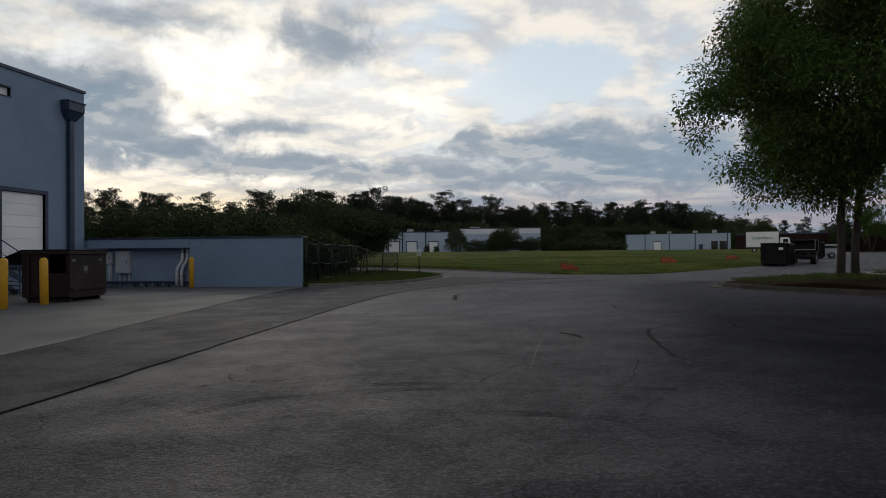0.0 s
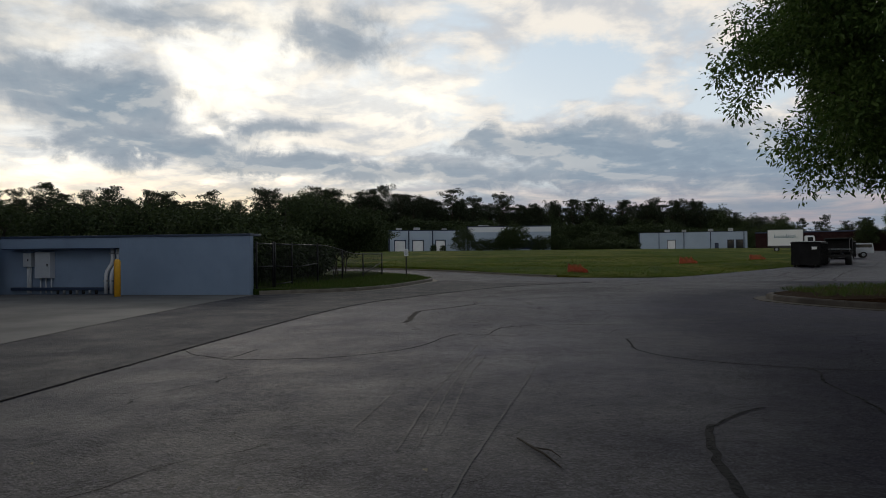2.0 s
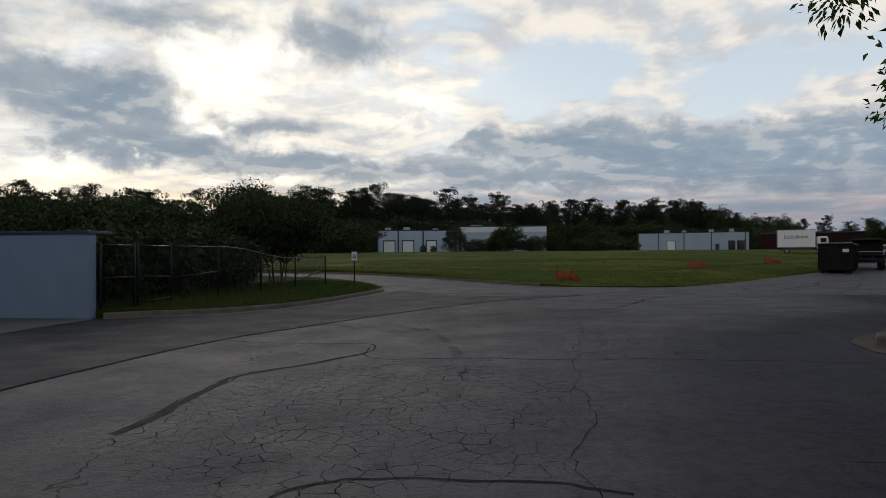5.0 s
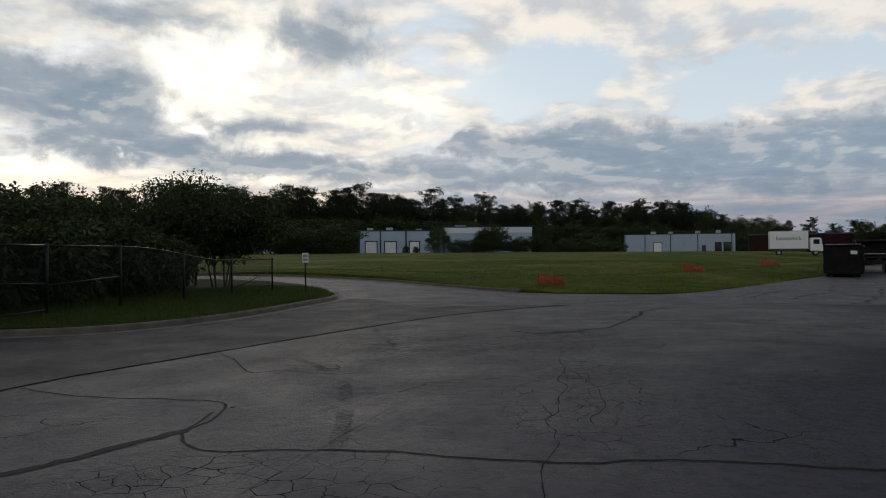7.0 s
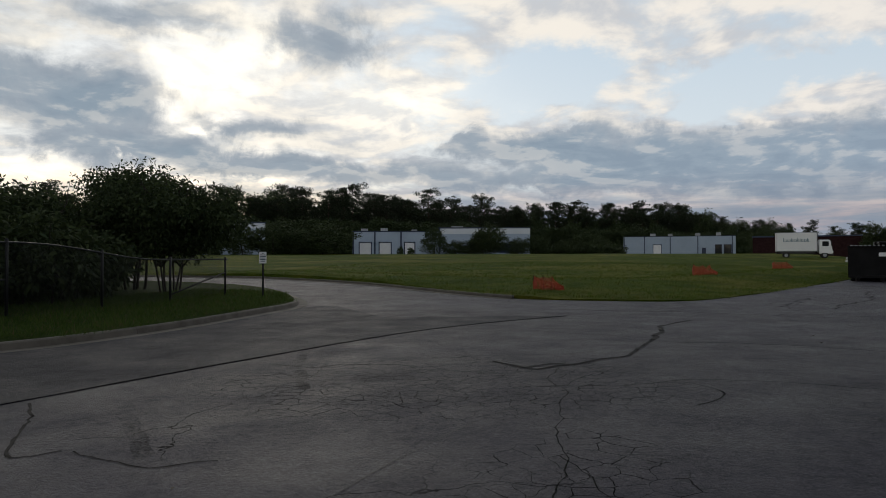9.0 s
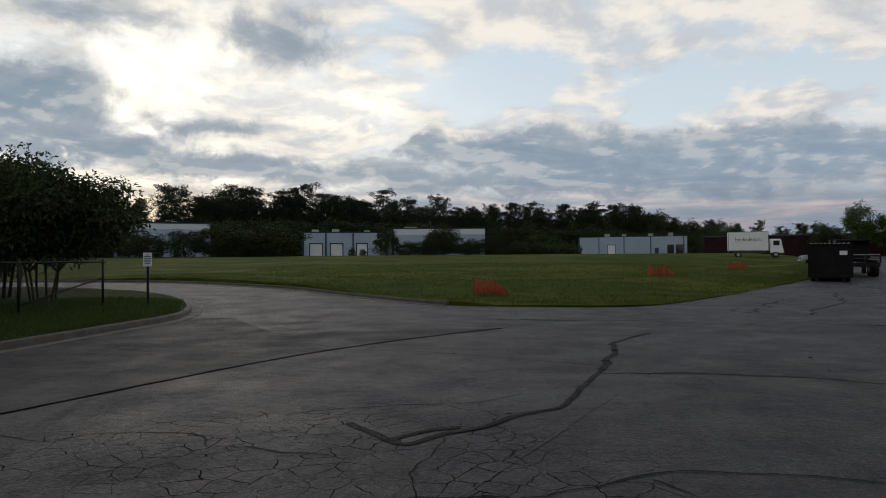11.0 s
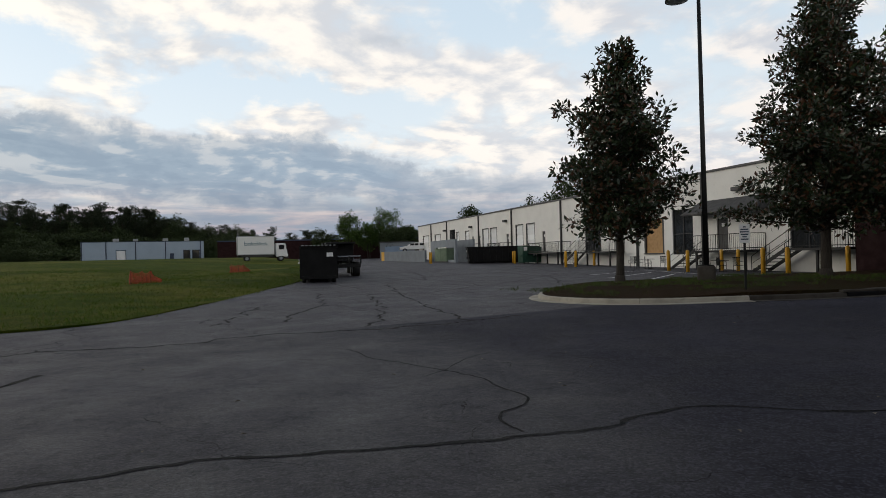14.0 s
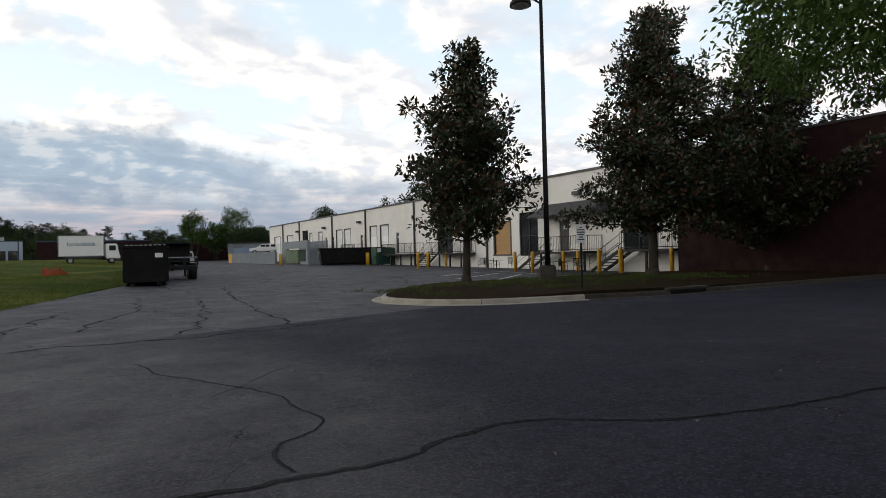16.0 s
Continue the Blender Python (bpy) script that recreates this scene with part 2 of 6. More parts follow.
    for cx, cy, rx, ry in craze:
        dx, dy = g.m("DIVIDE", g.m("SUBTRACT", xy[0], cx), rx), g.m("DIVIDE", g.m("SUBTRACT", xy[1], cy), ry)
        where = g.m("MAXIMUM", where, g.ramp(g.m("ADD", g.m("ADD", g.m("MULTIPLY", dx, dx), g.m("MULTIPLY", dy, dy)), g.m("MULTIPLY", g.m("SUBTRACT", blotch, 0.5), 1.6)), 1.05, 0.7))
    open_w = g.ramp(g.noise(p, 1.7, 4, 0.6), 0.34, 0.66, 0.005, 0.030)
    lines = g.m("MULTIPLY", g.ramp(g.m("DIVIDE", cells(bent, 4.5), open_w), 1.0, 0.45), where)
    twigs = g.m("MULTIPLY", g.ramp(cells(bent, 6.8), 0.016, 0.006), g.m("MULTIPLY", where, g.ramp(g.noise(p, 1.1, 4), 0.50, 0.60)))
    crack = g.m("MAXIMUM", lines, g.m("MULTIPLY", twigs, 0.8))
    if blocks:
        slack = jagged(0.9, 0.08)
        long_w = g.ramp(xy[1], 30.0, 46.0, 0.0036, 0.0085)
        far = g.m("MULTIPLY", g.ramp(g.m("DIVIDE", cells(slack, 0.36), long_w), 1.0, 0.4), g.ramp(g.m("ADD", g.noise(p, 0.30, 4), g.ramp(xy[1], 34.0, 42.0, 0.0, 0.14)), 0.52, 0.60))
        crack = g.m("MAXIMUM", crack, g.m("MULTIPLY", far, blocks))
    col = g.mix(g.m("MULTIPLY", crack, 0.92), col, (0.003, 0.003, 0.003))
    h = g.m("ADD", g.m("ADD", grain, g.m("MULTIPLY", agg, 0.7)), g.m("ADD", g.m("MULTIPLY", mid, 1.3), g.m("ADD", g.m("MULTIPLY", drag, 0.4), g.m("MULTIPLY", blotch, 0.6))))
    h = g.m("SUBTRACT", h, g.m("MULTIPLY", crack, 0.8))
    sheen = g.ramp(g.m("ADD", g.m("MULTIPLY", blotch, 0.5), g.m("ADD", g.m("MULTIPLY", drag, 0.3), g.m("MULTIPLY", mid, 0.3))), 0.40, 0.70, 1.5, 0.5)
    finish(g, col, g.ramp(g.m("ADD", blotch, g.m("MULTIPLY", grain, 0.3)), 0.35, 0.95, gloss - 0.07, gloss + 0.14), 0, h, 0.018, 1.0, 0.4,
           Specular_IOR_Level=g.m("MULTIPLY", g.ramp(seal_shade, 0.0, 1.0, 0.30, 0.03), g.m("MULTIPLY", sheen, g.m("SUBTRACT", 1.0, crack))))
    return m


def grass_mat(name, a, b, dry, pitch=1.0):
    m, g = material(name)
    p = place(g)
    big, mid, fine = g.noise(g.put("ShaderNodeMapping", Vector=p, Scale=(0.6, 1.0, 1.0)).outputs[0], 0.11, 7, 0.66), g.noise(p, 0.9, 7, 0.68), g.noise(p, 28, 5, 0.7)
    col = g.mix(g.ramp(mid, 0.3, 0.7), a, b)
    col = g.mix(g.m("MULTIPLY", g.ramp(big, 0.46, 0.60), 0.75), col, dry)
    col = g.mix(g.m("MULTIPLY", g.ramp(g.noise(g.put("ShaderNodeMapping", Vector=p, Scale=(0.5, 1.0, 1.0), Location=(4, 9, 0)).outputs[0], 0.22, 5, 0.6), 0.50, 0.66), 0.6), col, tuple(x * 0.55 for x in a))
    col = g.mix(g.ramp(fine, 0.35, 0.7), tuple(x * 0.45 for x in a), col)
    finish(g, col, 0.9, 0, g.m("ADD", g.m("MULTIPLY", fine, 0.6), mid), 0.12, 0.9, 0.04)
    return m


def leaf_mat(name, a, b, brown=None, share=0.0, rough=0.5, through_light=0.25, spec=0.35):
    m, g = material(name)
    geo = g.put("ShaderNodeNewGeometry")
    r = geo.outputs["Random Per Island"]
    n = g.noise(geo.outputs["Position"], 0.9, 4, 0.6)
    col = g.mix(g.ramp(g.m("ADD", g.m("MULTIPLY", r, 0.6), g.m("MULTIPLY", n, 0.5)), 0.2, 0.85), a, b)
    if brown:
        col = g.mix(g.ramp(r, 1.0 - share, 1.0 - share + 0.02), col, brown)
    s = finish(g, col, rough, 0, None, spec=spec)
    t = g.put("ShaderNodeBsdfTranslucent", Color=col)
    mx = g.put("ShaderNodeMixShader", i0=through_light, i1=s.outputs[0], i2=t.outputs[0])
    out = [n for n in g.n if n.type == "OUTPUT_MATERIAL"][0]
    g.l.new(mx.outputs[0], out.inputs[0])
    return m


def bark_mat(name, c):
    m, g = material(name)
    p = place(g)
    v = g.noise(g.put("ShaderNodeMapping", Vector=p, Scale=(9, 9, 1.6)).outputs[0], 2.4, 6, 0.7)
    finish(g, g.mix(g.ramp(v, 0.3, 0.7), tuple(x * 0.5 for x in c), c), 0.9, 0, v, 0.03, 0.9, 0.2)
    return m


CRAZE = [(-0.9, 15.6, 2.3, 2.9), (-0.4, 24.7, 3.0, 2.1), (1.2, 20.6, 0.9, 2.2)]
SEALCOAT_SHADE = (0.5, 8.3, 18.0, 32.0)   # where the later coat of sealer and its painted shade begin, near and far
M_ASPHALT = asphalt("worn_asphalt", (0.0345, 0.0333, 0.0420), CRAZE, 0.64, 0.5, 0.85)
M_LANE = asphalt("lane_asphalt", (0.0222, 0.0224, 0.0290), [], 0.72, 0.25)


def sealer():
    """Crack sealer, worn through in places to the stone below."""
    m, g = material("crack_sealer")
    p = place(g)
    worn = g.m("MULTIPLY", g.ramp(g.noise(p, 1.6, 5), 0.25, 0.5, 0.55, 1.0), g.ramp(g.noise(p, 24, 5, 0.7), 0.25, 0.5, 0.5, 1.0))
    tar = g.put("ShaderNodeBsdfPrincipled", Base_Color=g.mix(g.noise(p, 9, 5, 0.6), (0.004, 0.004, 0.0045), (0.012, 0.012, 0.013)), Roughness=0.8,
                Normal=g.put("ShaderNodeBump", Height=g.noise(p, 30, 4), Distance=0.006, Strength=0.6).outputs[0])
    tar.inputs["Specular IOR Level"].default_value = 0.12
    both = g.put("ShaderNodeMixShader", i0=worn, i1=g.put("ShaderNodeBsdfTransparent").outputs[0], i2=tar.outputs[0])
    g.put("ShaderNodeOutputMaterial", Surface=both.outputs[0])
    return m


M_TAR = sealer()
M_CONCRETE = painted("concrete_apron", (0.100, 0.098, 0.094), 0.8, 0.25, 0.5, 30.0, bump=0.004, dirty=0.55, dirt=(0.06, 0.055, 0.05))
M_KERB = painted("kerb_concrete", (0.38, 0.35, 0.29), 0.85, 0.3, 1.8, 25.0, bump=0.006, dirty=0.5)
M_GRASS = grass_mat("field_grass", (0.052, 0.090, 0.0075), (0.138, 0.174, 0.015), (0.28, 0.245, 0.046))
M_GRASS_DARK = grass_mat("lawn_grass", (0.034, 0.068, 0.010), (0.066, 0.098, 0.017), (0.08, 0.088, 0.026))
M_STRAW = grass_mat("pine_straw", (0.045, 0.026, 0.015), (0.065, 0.038, 0.022), (0.035, 0.042, 0.012))
M_EARTH = grass_mat("far_grass", (0.045, 0.06, 0.018), (0.07, 0.08, 0.025), (0.10, 0.09, 0.04))
M_BLUEWALL = painted("blue_grey_wall", (0.20, 0.27, 0.38), 0.8, 0.12, 0.6, 40.0, dirty=0.18)
M_BLUETRIM = painted("dark_blue_trim", (0.018, 0.034, 0.075), 0.5, 0.2, 1.5, 50.0, dirty=0.2)
M_WHITEWALL = painted("cream_wall", (0.80, 0.79, 0.76), 0.8, 0.08, 0.5, 30.0, dirty=0.12)
M_WHITEDOOR = painted("white_door", (0.84, 0.85, 0.86), 0.5, 0.08, 1.0, 60.0, dirty=0.10)
M_DARKTRIM = painted("dark_trim", (0.035, 0.035, 0.038), 0.55, 0.2, 1.5, 50.0)
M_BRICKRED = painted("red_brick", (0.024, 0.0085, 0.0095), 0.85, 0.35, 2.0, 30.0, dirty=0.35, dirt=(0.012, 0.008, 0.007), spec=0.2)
M_KERB_MID = painted("weathered_kerb_concrete", (0.12, 0.108, 0.09), 0.9, 0.35, 2.0, 25.0, bump=0.006, dirty=0.5, dirt=(0.06, 0.05, 0.035))
M_DOCK = painted("dock_grey_paint", (0.20, 0.225, 0.255), 0.8, 0.12, 0.8, 30.0, dirty=0.2)
M_KERB_DARK = painted("stained_kerb_concrete", (0.050, 0.042, 0.034), 0.9, 0.4, 2.2, 25.0, bump=0.006, dirty=0.6, dirt=(0.04, 0.03, 0.02))
M_YELLOW = painted("yellow_paint", (0.62, 0.33, 0.015), 0.5, 0.15, 3.0, 60.0, dirty=0.30)
M_BLACK = painted("black_paint", (0.008, 0.008, 0.009), 0.6, 0.3, 1.5, 40.0, dirty=0.2, dirt=(0.022, 0.02, 0.019), spec=0.14)
M_STEEL = painted("dark_steel", (0.009, 0.0095, 0.0105), 0.5, 0.2, 3.0, 60.0, dirt=(0.03, 0.03, 0.03), spec=0.3)
M_GALV = painted("galvanised_steel", (0.32, 0.34, 0.36), 0.45, 0.2, 3.0, 60.0, metal=0.7)
M_BROWN = painted("brown_paint", (0.017, 0.0075, 0.007), 0.6, 0.3, 1.2, 40.0, dirty=0.25, dirt=(0.04, 0.03, 0.025), spec=0.25)
M_GREENP = painted("green_paint", (0.012, 0.060, 0.038), 0.5, 0.25, 1.5, 40.0, dirty=0.3)
M_SAGE = painted("sage_paint", (0.17, 0.23, 0.15), 0.6, 0.2, 1.5, 40.0, dirty=0.3)
M_GREYBOX = painted("grey_cabinet_paint", (0.42, 0.45, 0.49), 0.5, 0.1, 2.0, 50.0, dirty=0.15)
M_WHITEPIPE = painted("white_conduit", (0.55, 0.57, 0.60), 0.5, 0.1, 2.0, 50.0)
M_TRUCKWHITE = painted("truck_white", (0.78, 0.79, 0.80), 0.35, 0.05, 0.8, 60.0, dirty=0.08)
M_SIGNWHITE = painted("sign_white", (0.70, 0.71, 0.72), 0.5, 0.05, 3.0, 60.0, dirty=0.08)
M_INK = painted("dark_ink", (0.05, 0.07, 0.10), 0.6, 0.1, 4.0, 60.0, dirty=0.0)
M_TEAL = painted("teal_ink", (0.05, 0.16, 0.22), 0.6, 0.1, 4.0, 60.0, dirty=0.0)
M_RUBBER = painted("rubber", (0.012, 0.012, 0.012), 0.8, 0.2, 5.0, 60.0)
M_NET_STAKE = painted("weathered_stake", (0.06, 0.045, 0.035), 0.8, 0.2, 3.0, 60.0)
M_DULLMARK = painted("dull_decal", (0.12, 0.115, 0.105), 0.6, 0.3, 8.0, 60.0, dirty=0.5, dirt=(0.03, 0.02, 0.02))
M_DRYLEAF = painted("dry_leaf", (0.17, 0.15, 0.12), 0.8, 0.4, 5.0, 60.0)
M_NET = painted("orange_net", (0.50, 0.075, 0.03), 0.7, 0.2, 3.0, 60.0, dirty=0.2)
M_PLY = painted("plywood", (0.46, 0.27, 0.11), 0.7, 0.25, 4.0, 50.0, dirty=0.2)


def tyre_mark():
    """Thin rubber left on the road, broken up by the stones that show through."""
    m, g = material("tyre_mark")
    p = place(g)
    worn = g.m("MULTIPLY", g.ramp(g.noise(p, 1.1, 5), 0.35, 0.65), g.ramp(g.noise(p, 22, 5, 0.7), 0.35, 0.6))
    dark = g.put("ShaderNodeBsdfPrincipled", Base_Color=(0.010, 0.010, 0.011, 1), Roughness=0.85)
    dark.inputs["Specular IOR Level"].default_value = 0.1
    clear = g.put("ShaderNodeBsdfTransparent")
    both = g.put("ShaderNodeMixShader", i0=g.m("MULTIPLY", worn, 0.42), i1=clear.outputs[0], i2=dark.outputs[0])
    g.put("ShaderNodeOutputMaterial", Surface=both.outputs[0])
    return m


M_TYRE_MARK = tyre_mark()
M_LINE = painted("faded_line_paint", (0.041, 0.041, 0.045), 0.7, 0.4, 4.0, 40.0, dirty=0.7, dirt=(0.06, 0.06, 0.06))
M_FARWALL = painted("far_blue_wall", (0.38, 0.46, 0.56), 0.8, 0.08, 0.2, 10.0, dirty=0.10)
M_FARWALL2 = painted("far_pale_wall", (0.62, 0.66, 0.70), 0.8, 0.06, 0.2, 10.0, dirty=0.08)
M_ROOF = painted("grey_roof", (0.16, 0.165, 0.17), 0.8, 0.1, 0.3, 10.0)
M_CANOPY = painted("grey_shingle_canopy", (0.055, 0.055, 0.058), 0.8, 0.2, 3.0, 20.0, bump=0.01)
M_BARK = bark_mat("grey_bark", (0.055, 0.047, 0.040))
M_PINEBARK = bark_mat("pine_bark", (0.075, 0.05, 0.038))
M_MAGNOLIA = leaf_mat("magnolia_leaf", (0.012, 0.023, 0.009), (0.030, 0.046, 0.018), (0.075, 0.036, 0.018), 0.26, 0.36, 0.10, 0.38)
M_OAK = leaf_mat("broad_leaf", (0.034, 0.070, 0.013), (0.078, 0.125, 0.027), None, 0, 0.6, 0.30, 0.2)
M_PINE = leaf_mat("pine_needles", (0.014, 0.022, 0.011), (0.028, 0.038, 0.017), None, 0, 0.75, 0.06, 0.15)
M_WOOD = leaf_mat("woodland_leaf", (0.022, 0.036, 0.014), (0.048, 0.066, 0.022), None, 0, 0.75, 0.10, 0.2)


def glass_mat():
    m, g = material("dark_glass")
    p = place(g)
    finish(g, g.mix(g.noise(p, 2.0), (0.012, 0.014, 0.017), (0.03, 0.033, 0.037)), 0.08, 0, None, spec=0.6)
    return m


M_GLASS = glass_mat()


# ---- building helpers ----
def bm_box(bm, lo, hi, m=None):
    """A box from corner to corner."""
    ret = bmesh.ops.create_cube(bm, size=1.0)
    s = [hi[i] - lo[i] for i in range(3)]
    c = [(hi[i] + lo[i]) / 2 for i in range(3)]
    mat = Matrix.LocRotScale(c, None, s)
    bmesh.ops.transform(bm, matrix=(m @ mat) if m is not None else mat, verts=ret["verts"])
    return ret["verts"]


def box_bm(lo, hi, bevel=0.0, m=None):
    bm = bmesh.new()
    bm_box(bm, lo, hi)
    if bevel:
        bmesh.ops.bevel(bm, geom=bm.edges[:], offset=bevel, segments=2, affect="EDGES", profile=0.5)
    if m is not None:
        bmesh.ops.transform(bm, matrix=m, verts=bm.verts)
    return bm


def tube_bm(points, radii, seg=8, bm=None, cap=True):
    """A round tube through the points."""
    bm = bm or bmesh.new()
    pts = [Vector(p) for p in points]
    if not hasattr(radii, "__len__"):
        radii = [radii] * len(pts)
    rings = []
    side = None
    for i, p in enumerate(pts):
        d = (pts[min(i + 1, len(pts) - 1)] - pts[max(i - 1, 0)]).normalized()
        if side is None:
            side = d.orthogonal().normalized()
        side = (side - d * side.dot(d)).normalized()
        up = d.cross(side)
        rings.append([bm.verts.new(p + (side * math.cos(a) + up * math.sin(a)) * radii[i]) for a in (2 * math.pi * k / seg for k in range(seg))])
    for a, b in zip(rings, rings[1:]):
        for k in range(seg):
            f = bm.faces.new((a[k], a[(k + 1) % seg], b[(k + 1) % seg], b[k]))
            f.smooth = True
    if cap:
        bm.faces.new(rings[0][::-1])
        bm.faces.new(rings[-1])
    return bm


def mesh_of(name, bm, mat):
    bmesh.ops.recalc_face_normals(bm, faces=bm.faces[:])
    me = bpy.data.meshes.new(name)
    bm.to_mesh(me)
    bm.free()
    me.materials.append(mat)
    return me


def part(name, bm, mat, parent=None, label="", m=None):
    """One mesh object, under a thing or a part."""
    ob = new(name, bm if isinstance(bm, bpy.types.Mesh) else mesh_of(name, bm, mat))
    if m is not None:
        ob.matrix_basis = m
    if parent is not None:
        ob.parent = parent
    return tagged(ob, label)


def thing(name, label, category, m=None, group="", kind=""):
    ob = new(name)
    ob.empty_display_size = 0.2
    if m is not None:
        ob.matrix_basis = m
    return tagged(ob, label, category, group, kind)


def from_np(name, verts, faces, mat, smooth=False):
    me = bpy.data.meshes.new(name)
    me.from_pydata([tuple(v) for v in verts], [], [tuple(int(i) for i in f) for f in faces])
    me.materials.append(mat)
    if smooth:
        me.polygons.foreach_set("use_smooth", [True] * len(me.polygons))
    me.update()
    return me


def sm(a, b, x):
    t = min(1.0, max(0.0, (x - a) / (b - a)))
    return t * t * (3 - 2 * t)


def gz(x, y):
    """Height of the paved ground: a low crown, then a long rise."""
    crown = 0.26 * math.exp(-((x - 3.5) / 7.5) ** 2) * (1 - sm(24, 36, y))
    return -0.15 + crown + 0.0135 * min(max(y - 42, 0), 110)


def smooth_line(pts, step=0.6, closed=False):
    """Catmull-Rom through the points."""
    p = [Vector((*q, 0)) for q in pts]
    n, out = len(p), []
    for i in range(n if closed else n - 1):
        a, b, c, d = (p[(i + k) % n] if closed else p[min(max(i + k, 0), n - 1)] for k in (-1, 0, 1, 2))
        for k in range(max(1, int((c - b).length / step))):
            t = k / max(1, int((c - b).length / step))
            q = 0.5 * (2 * b + (c - a) * t + (2 * a - 5 * b + 4 * c - d) * t * t + (3 * b - a - 3 * c + d) * t ** 3)
            out.append((q.x, q.y))
    if not closed:
        out.append(tuple(pts[-1]))
    return out


def sheet(name, outline, zf, step, mat, drop=0.3, jitter=0.0):
    """A sheet of ground within an outline, with a skirt."""
    from mathutils.geometry import delaunay_2d_cdt
    edge = [Vector(p) for p in outline]
    xs, ys = [p[0] for p in outline], [p[1] for p in outline]
    ins = []
    y = min(ys) + step / 2
    while y < max(ys):
        cuts = sorted(a.x + (y - a.y) * (b.x - a.x) / (b.y - a.y) for a, b in zip(edge, edge[1:] + edge[:1]) if (a.y > y) != (b.y > y))
        for lo, hi in zip(cuts[::2], cuts[1::2]):
            x = lo + step / 2
            while x < hi - step * 0.4:
                ins.append(Vector((x, y)))
                x += step
        y += step
    n = len(edge)
    vs, _, fs, *_ = delaunay_2d_cdt(edge + ins, [(i, (i + 1) % n) for i in range(n)], [], 1, 1e-5)
    verts = [(v.x, v.y, zf(v.x, v.y)) for v in vs]
    base = len(verts)
    verts += [(p.x, p.y, zf(p.x, p.y) - drop) for p in edge]
    faces = [tuple(f) for f in fs] + [(i, base + i, base + (i + 1) % n, (i + 1) % n) for i in range(n)]
    return from_np(name, verts, faces, mat, False)


def strip(line, width, lift, zf=gz, uneven=0.0, seed=1):
    """A flat band of paint or sealer that lies along a line."""
    rng = random.Random(seed)
    pts = [Vector((*p, 0)) for p in line]
    verts, faces = [], []
    for i, p in enumerate(pts):
        d = (pts[min(i + 1, len(pts) - 1)] - pts[max(i - 1, 0)]).normalized()
        s = Vector((-d.y, d.x, 0))
        w = width * (1 + uneven * (rng.random() - 0.5)) / 2
        off = width * uneven * 0.5 * (rng.random() - 0.5)
        for q in (p + s * (w + off), p - s * (w - off)):
            verts.append((q.x, q.y, zf(q.x, q.y) + lift))
        if i:
            faces.append((2 * i - 2, 2 * i - 1, 2 * i + 1, 2 * i))
    return verts, faces


def inset(line, d):
    """The same line, d metres further to its left."""
    p = [Vector((*q, 0)) for q in line]
    out = []
    for i, q in enumerate(p):
        t = (p[min(i + 1, len(p) - 1)] - p[max(i - 1, 0)]).normalized()
        out.append((q.x - t.y * d, q.y + t.x * d))
    return out


def kerb(name, line, label, height=0.15, width=0.16, gutter=0.30, closed=False, sections=3.0, dark=None, mat=None):
    """Kerb stones, one by one, with a flush gutter pan; the line runs along the road side, with the lawn to its left."""
    root = thing(name, label, "kerb", kind="structure")
    pts = [Vector((*p, 0)) for p in line]
    run, cut = 0.0, [0]
    for i in range(1, len(pts)):
        run += (pts[i] - pts[i - 1]).length
        if run > sections:
            cut.append(i)
            run = 0.0
    if cut[-1] != len(pts) - 1:
        cut.append(len(pts) - 1)
    prof = [(-gutter, 0.012), (0.0, 0.015), (0.02, height - 0.03), (0.05, height), (width, height), (width, -0.25), (-gutter, -0.25)]
    for a, b in zip(cut, cut[1:]):
        verts, faces = [], []
        for j, i in enumerate(range(a, b + 1)):
            d = (pts[min(i + 1, len(pts) - 1)] - pts[max(i - 1, 0)]).normalized()
            s = Vector((-d.y, d.x, 0))
            e = 0.006 if i == a else -0.006 if i == b else 0
            for o, z in prof:
                q = pts[i] + s * o + d * e
                verts.append((q.x, q.y, gz(q.x, q.y) + z))
            if j:
                k, m = 7 * (j - 1), 7 * j
                faces += [(k + c, m + c, m + (c + 1) % 7, k + (c + 1) % 7) for c in range(7)]
        faces += [tuple(range(7)), tuple(range(len(verts) - 1, len(verts) - 8, -1))]
        part("kerb_stone", from_np("kerb_stone", verts, faces, M_KERB_DARK if dark and pts[a].x > dark else mat or M_KERB), None, root)
    return root


# ---- ground ----
def grid(lo, hi, n):
    return [lo + (hi - lo) * i / n for i in range(n + 1)]


def field_z(x, y):
    """The mown field: a kerb's height above the road, a shallow swale, then a low rise."""
    d = max(0.0, y - 42 - max(0.0, -0.55 * (x + 1)) - max(0.0, 1.35 * (x - 5.5)))
    edge = 0.03 if x > 0.2 else 0.10
    h = edge + (0.40 - edge) * sm(0, 9, d) - 0.22 * sm(7, 16, d) * (1 - sm(18, 34, d)) + 0.42 * sm(20, 60, d)
    h += 0.05 * noise.noise((x * 0.13, y * 0.13, 0)) + 0.03 * noise.noise((x * 0.5, y * 0.5, 3))
    return gz(x, y) + h


def wild_z(x, y):
    return gz(x, y) - 0.28 + (0.25 + 0.5 * noise.noise((x * 0.01, y * 0.01, 0))) * sm(150, 260, math.hypot(x, y))


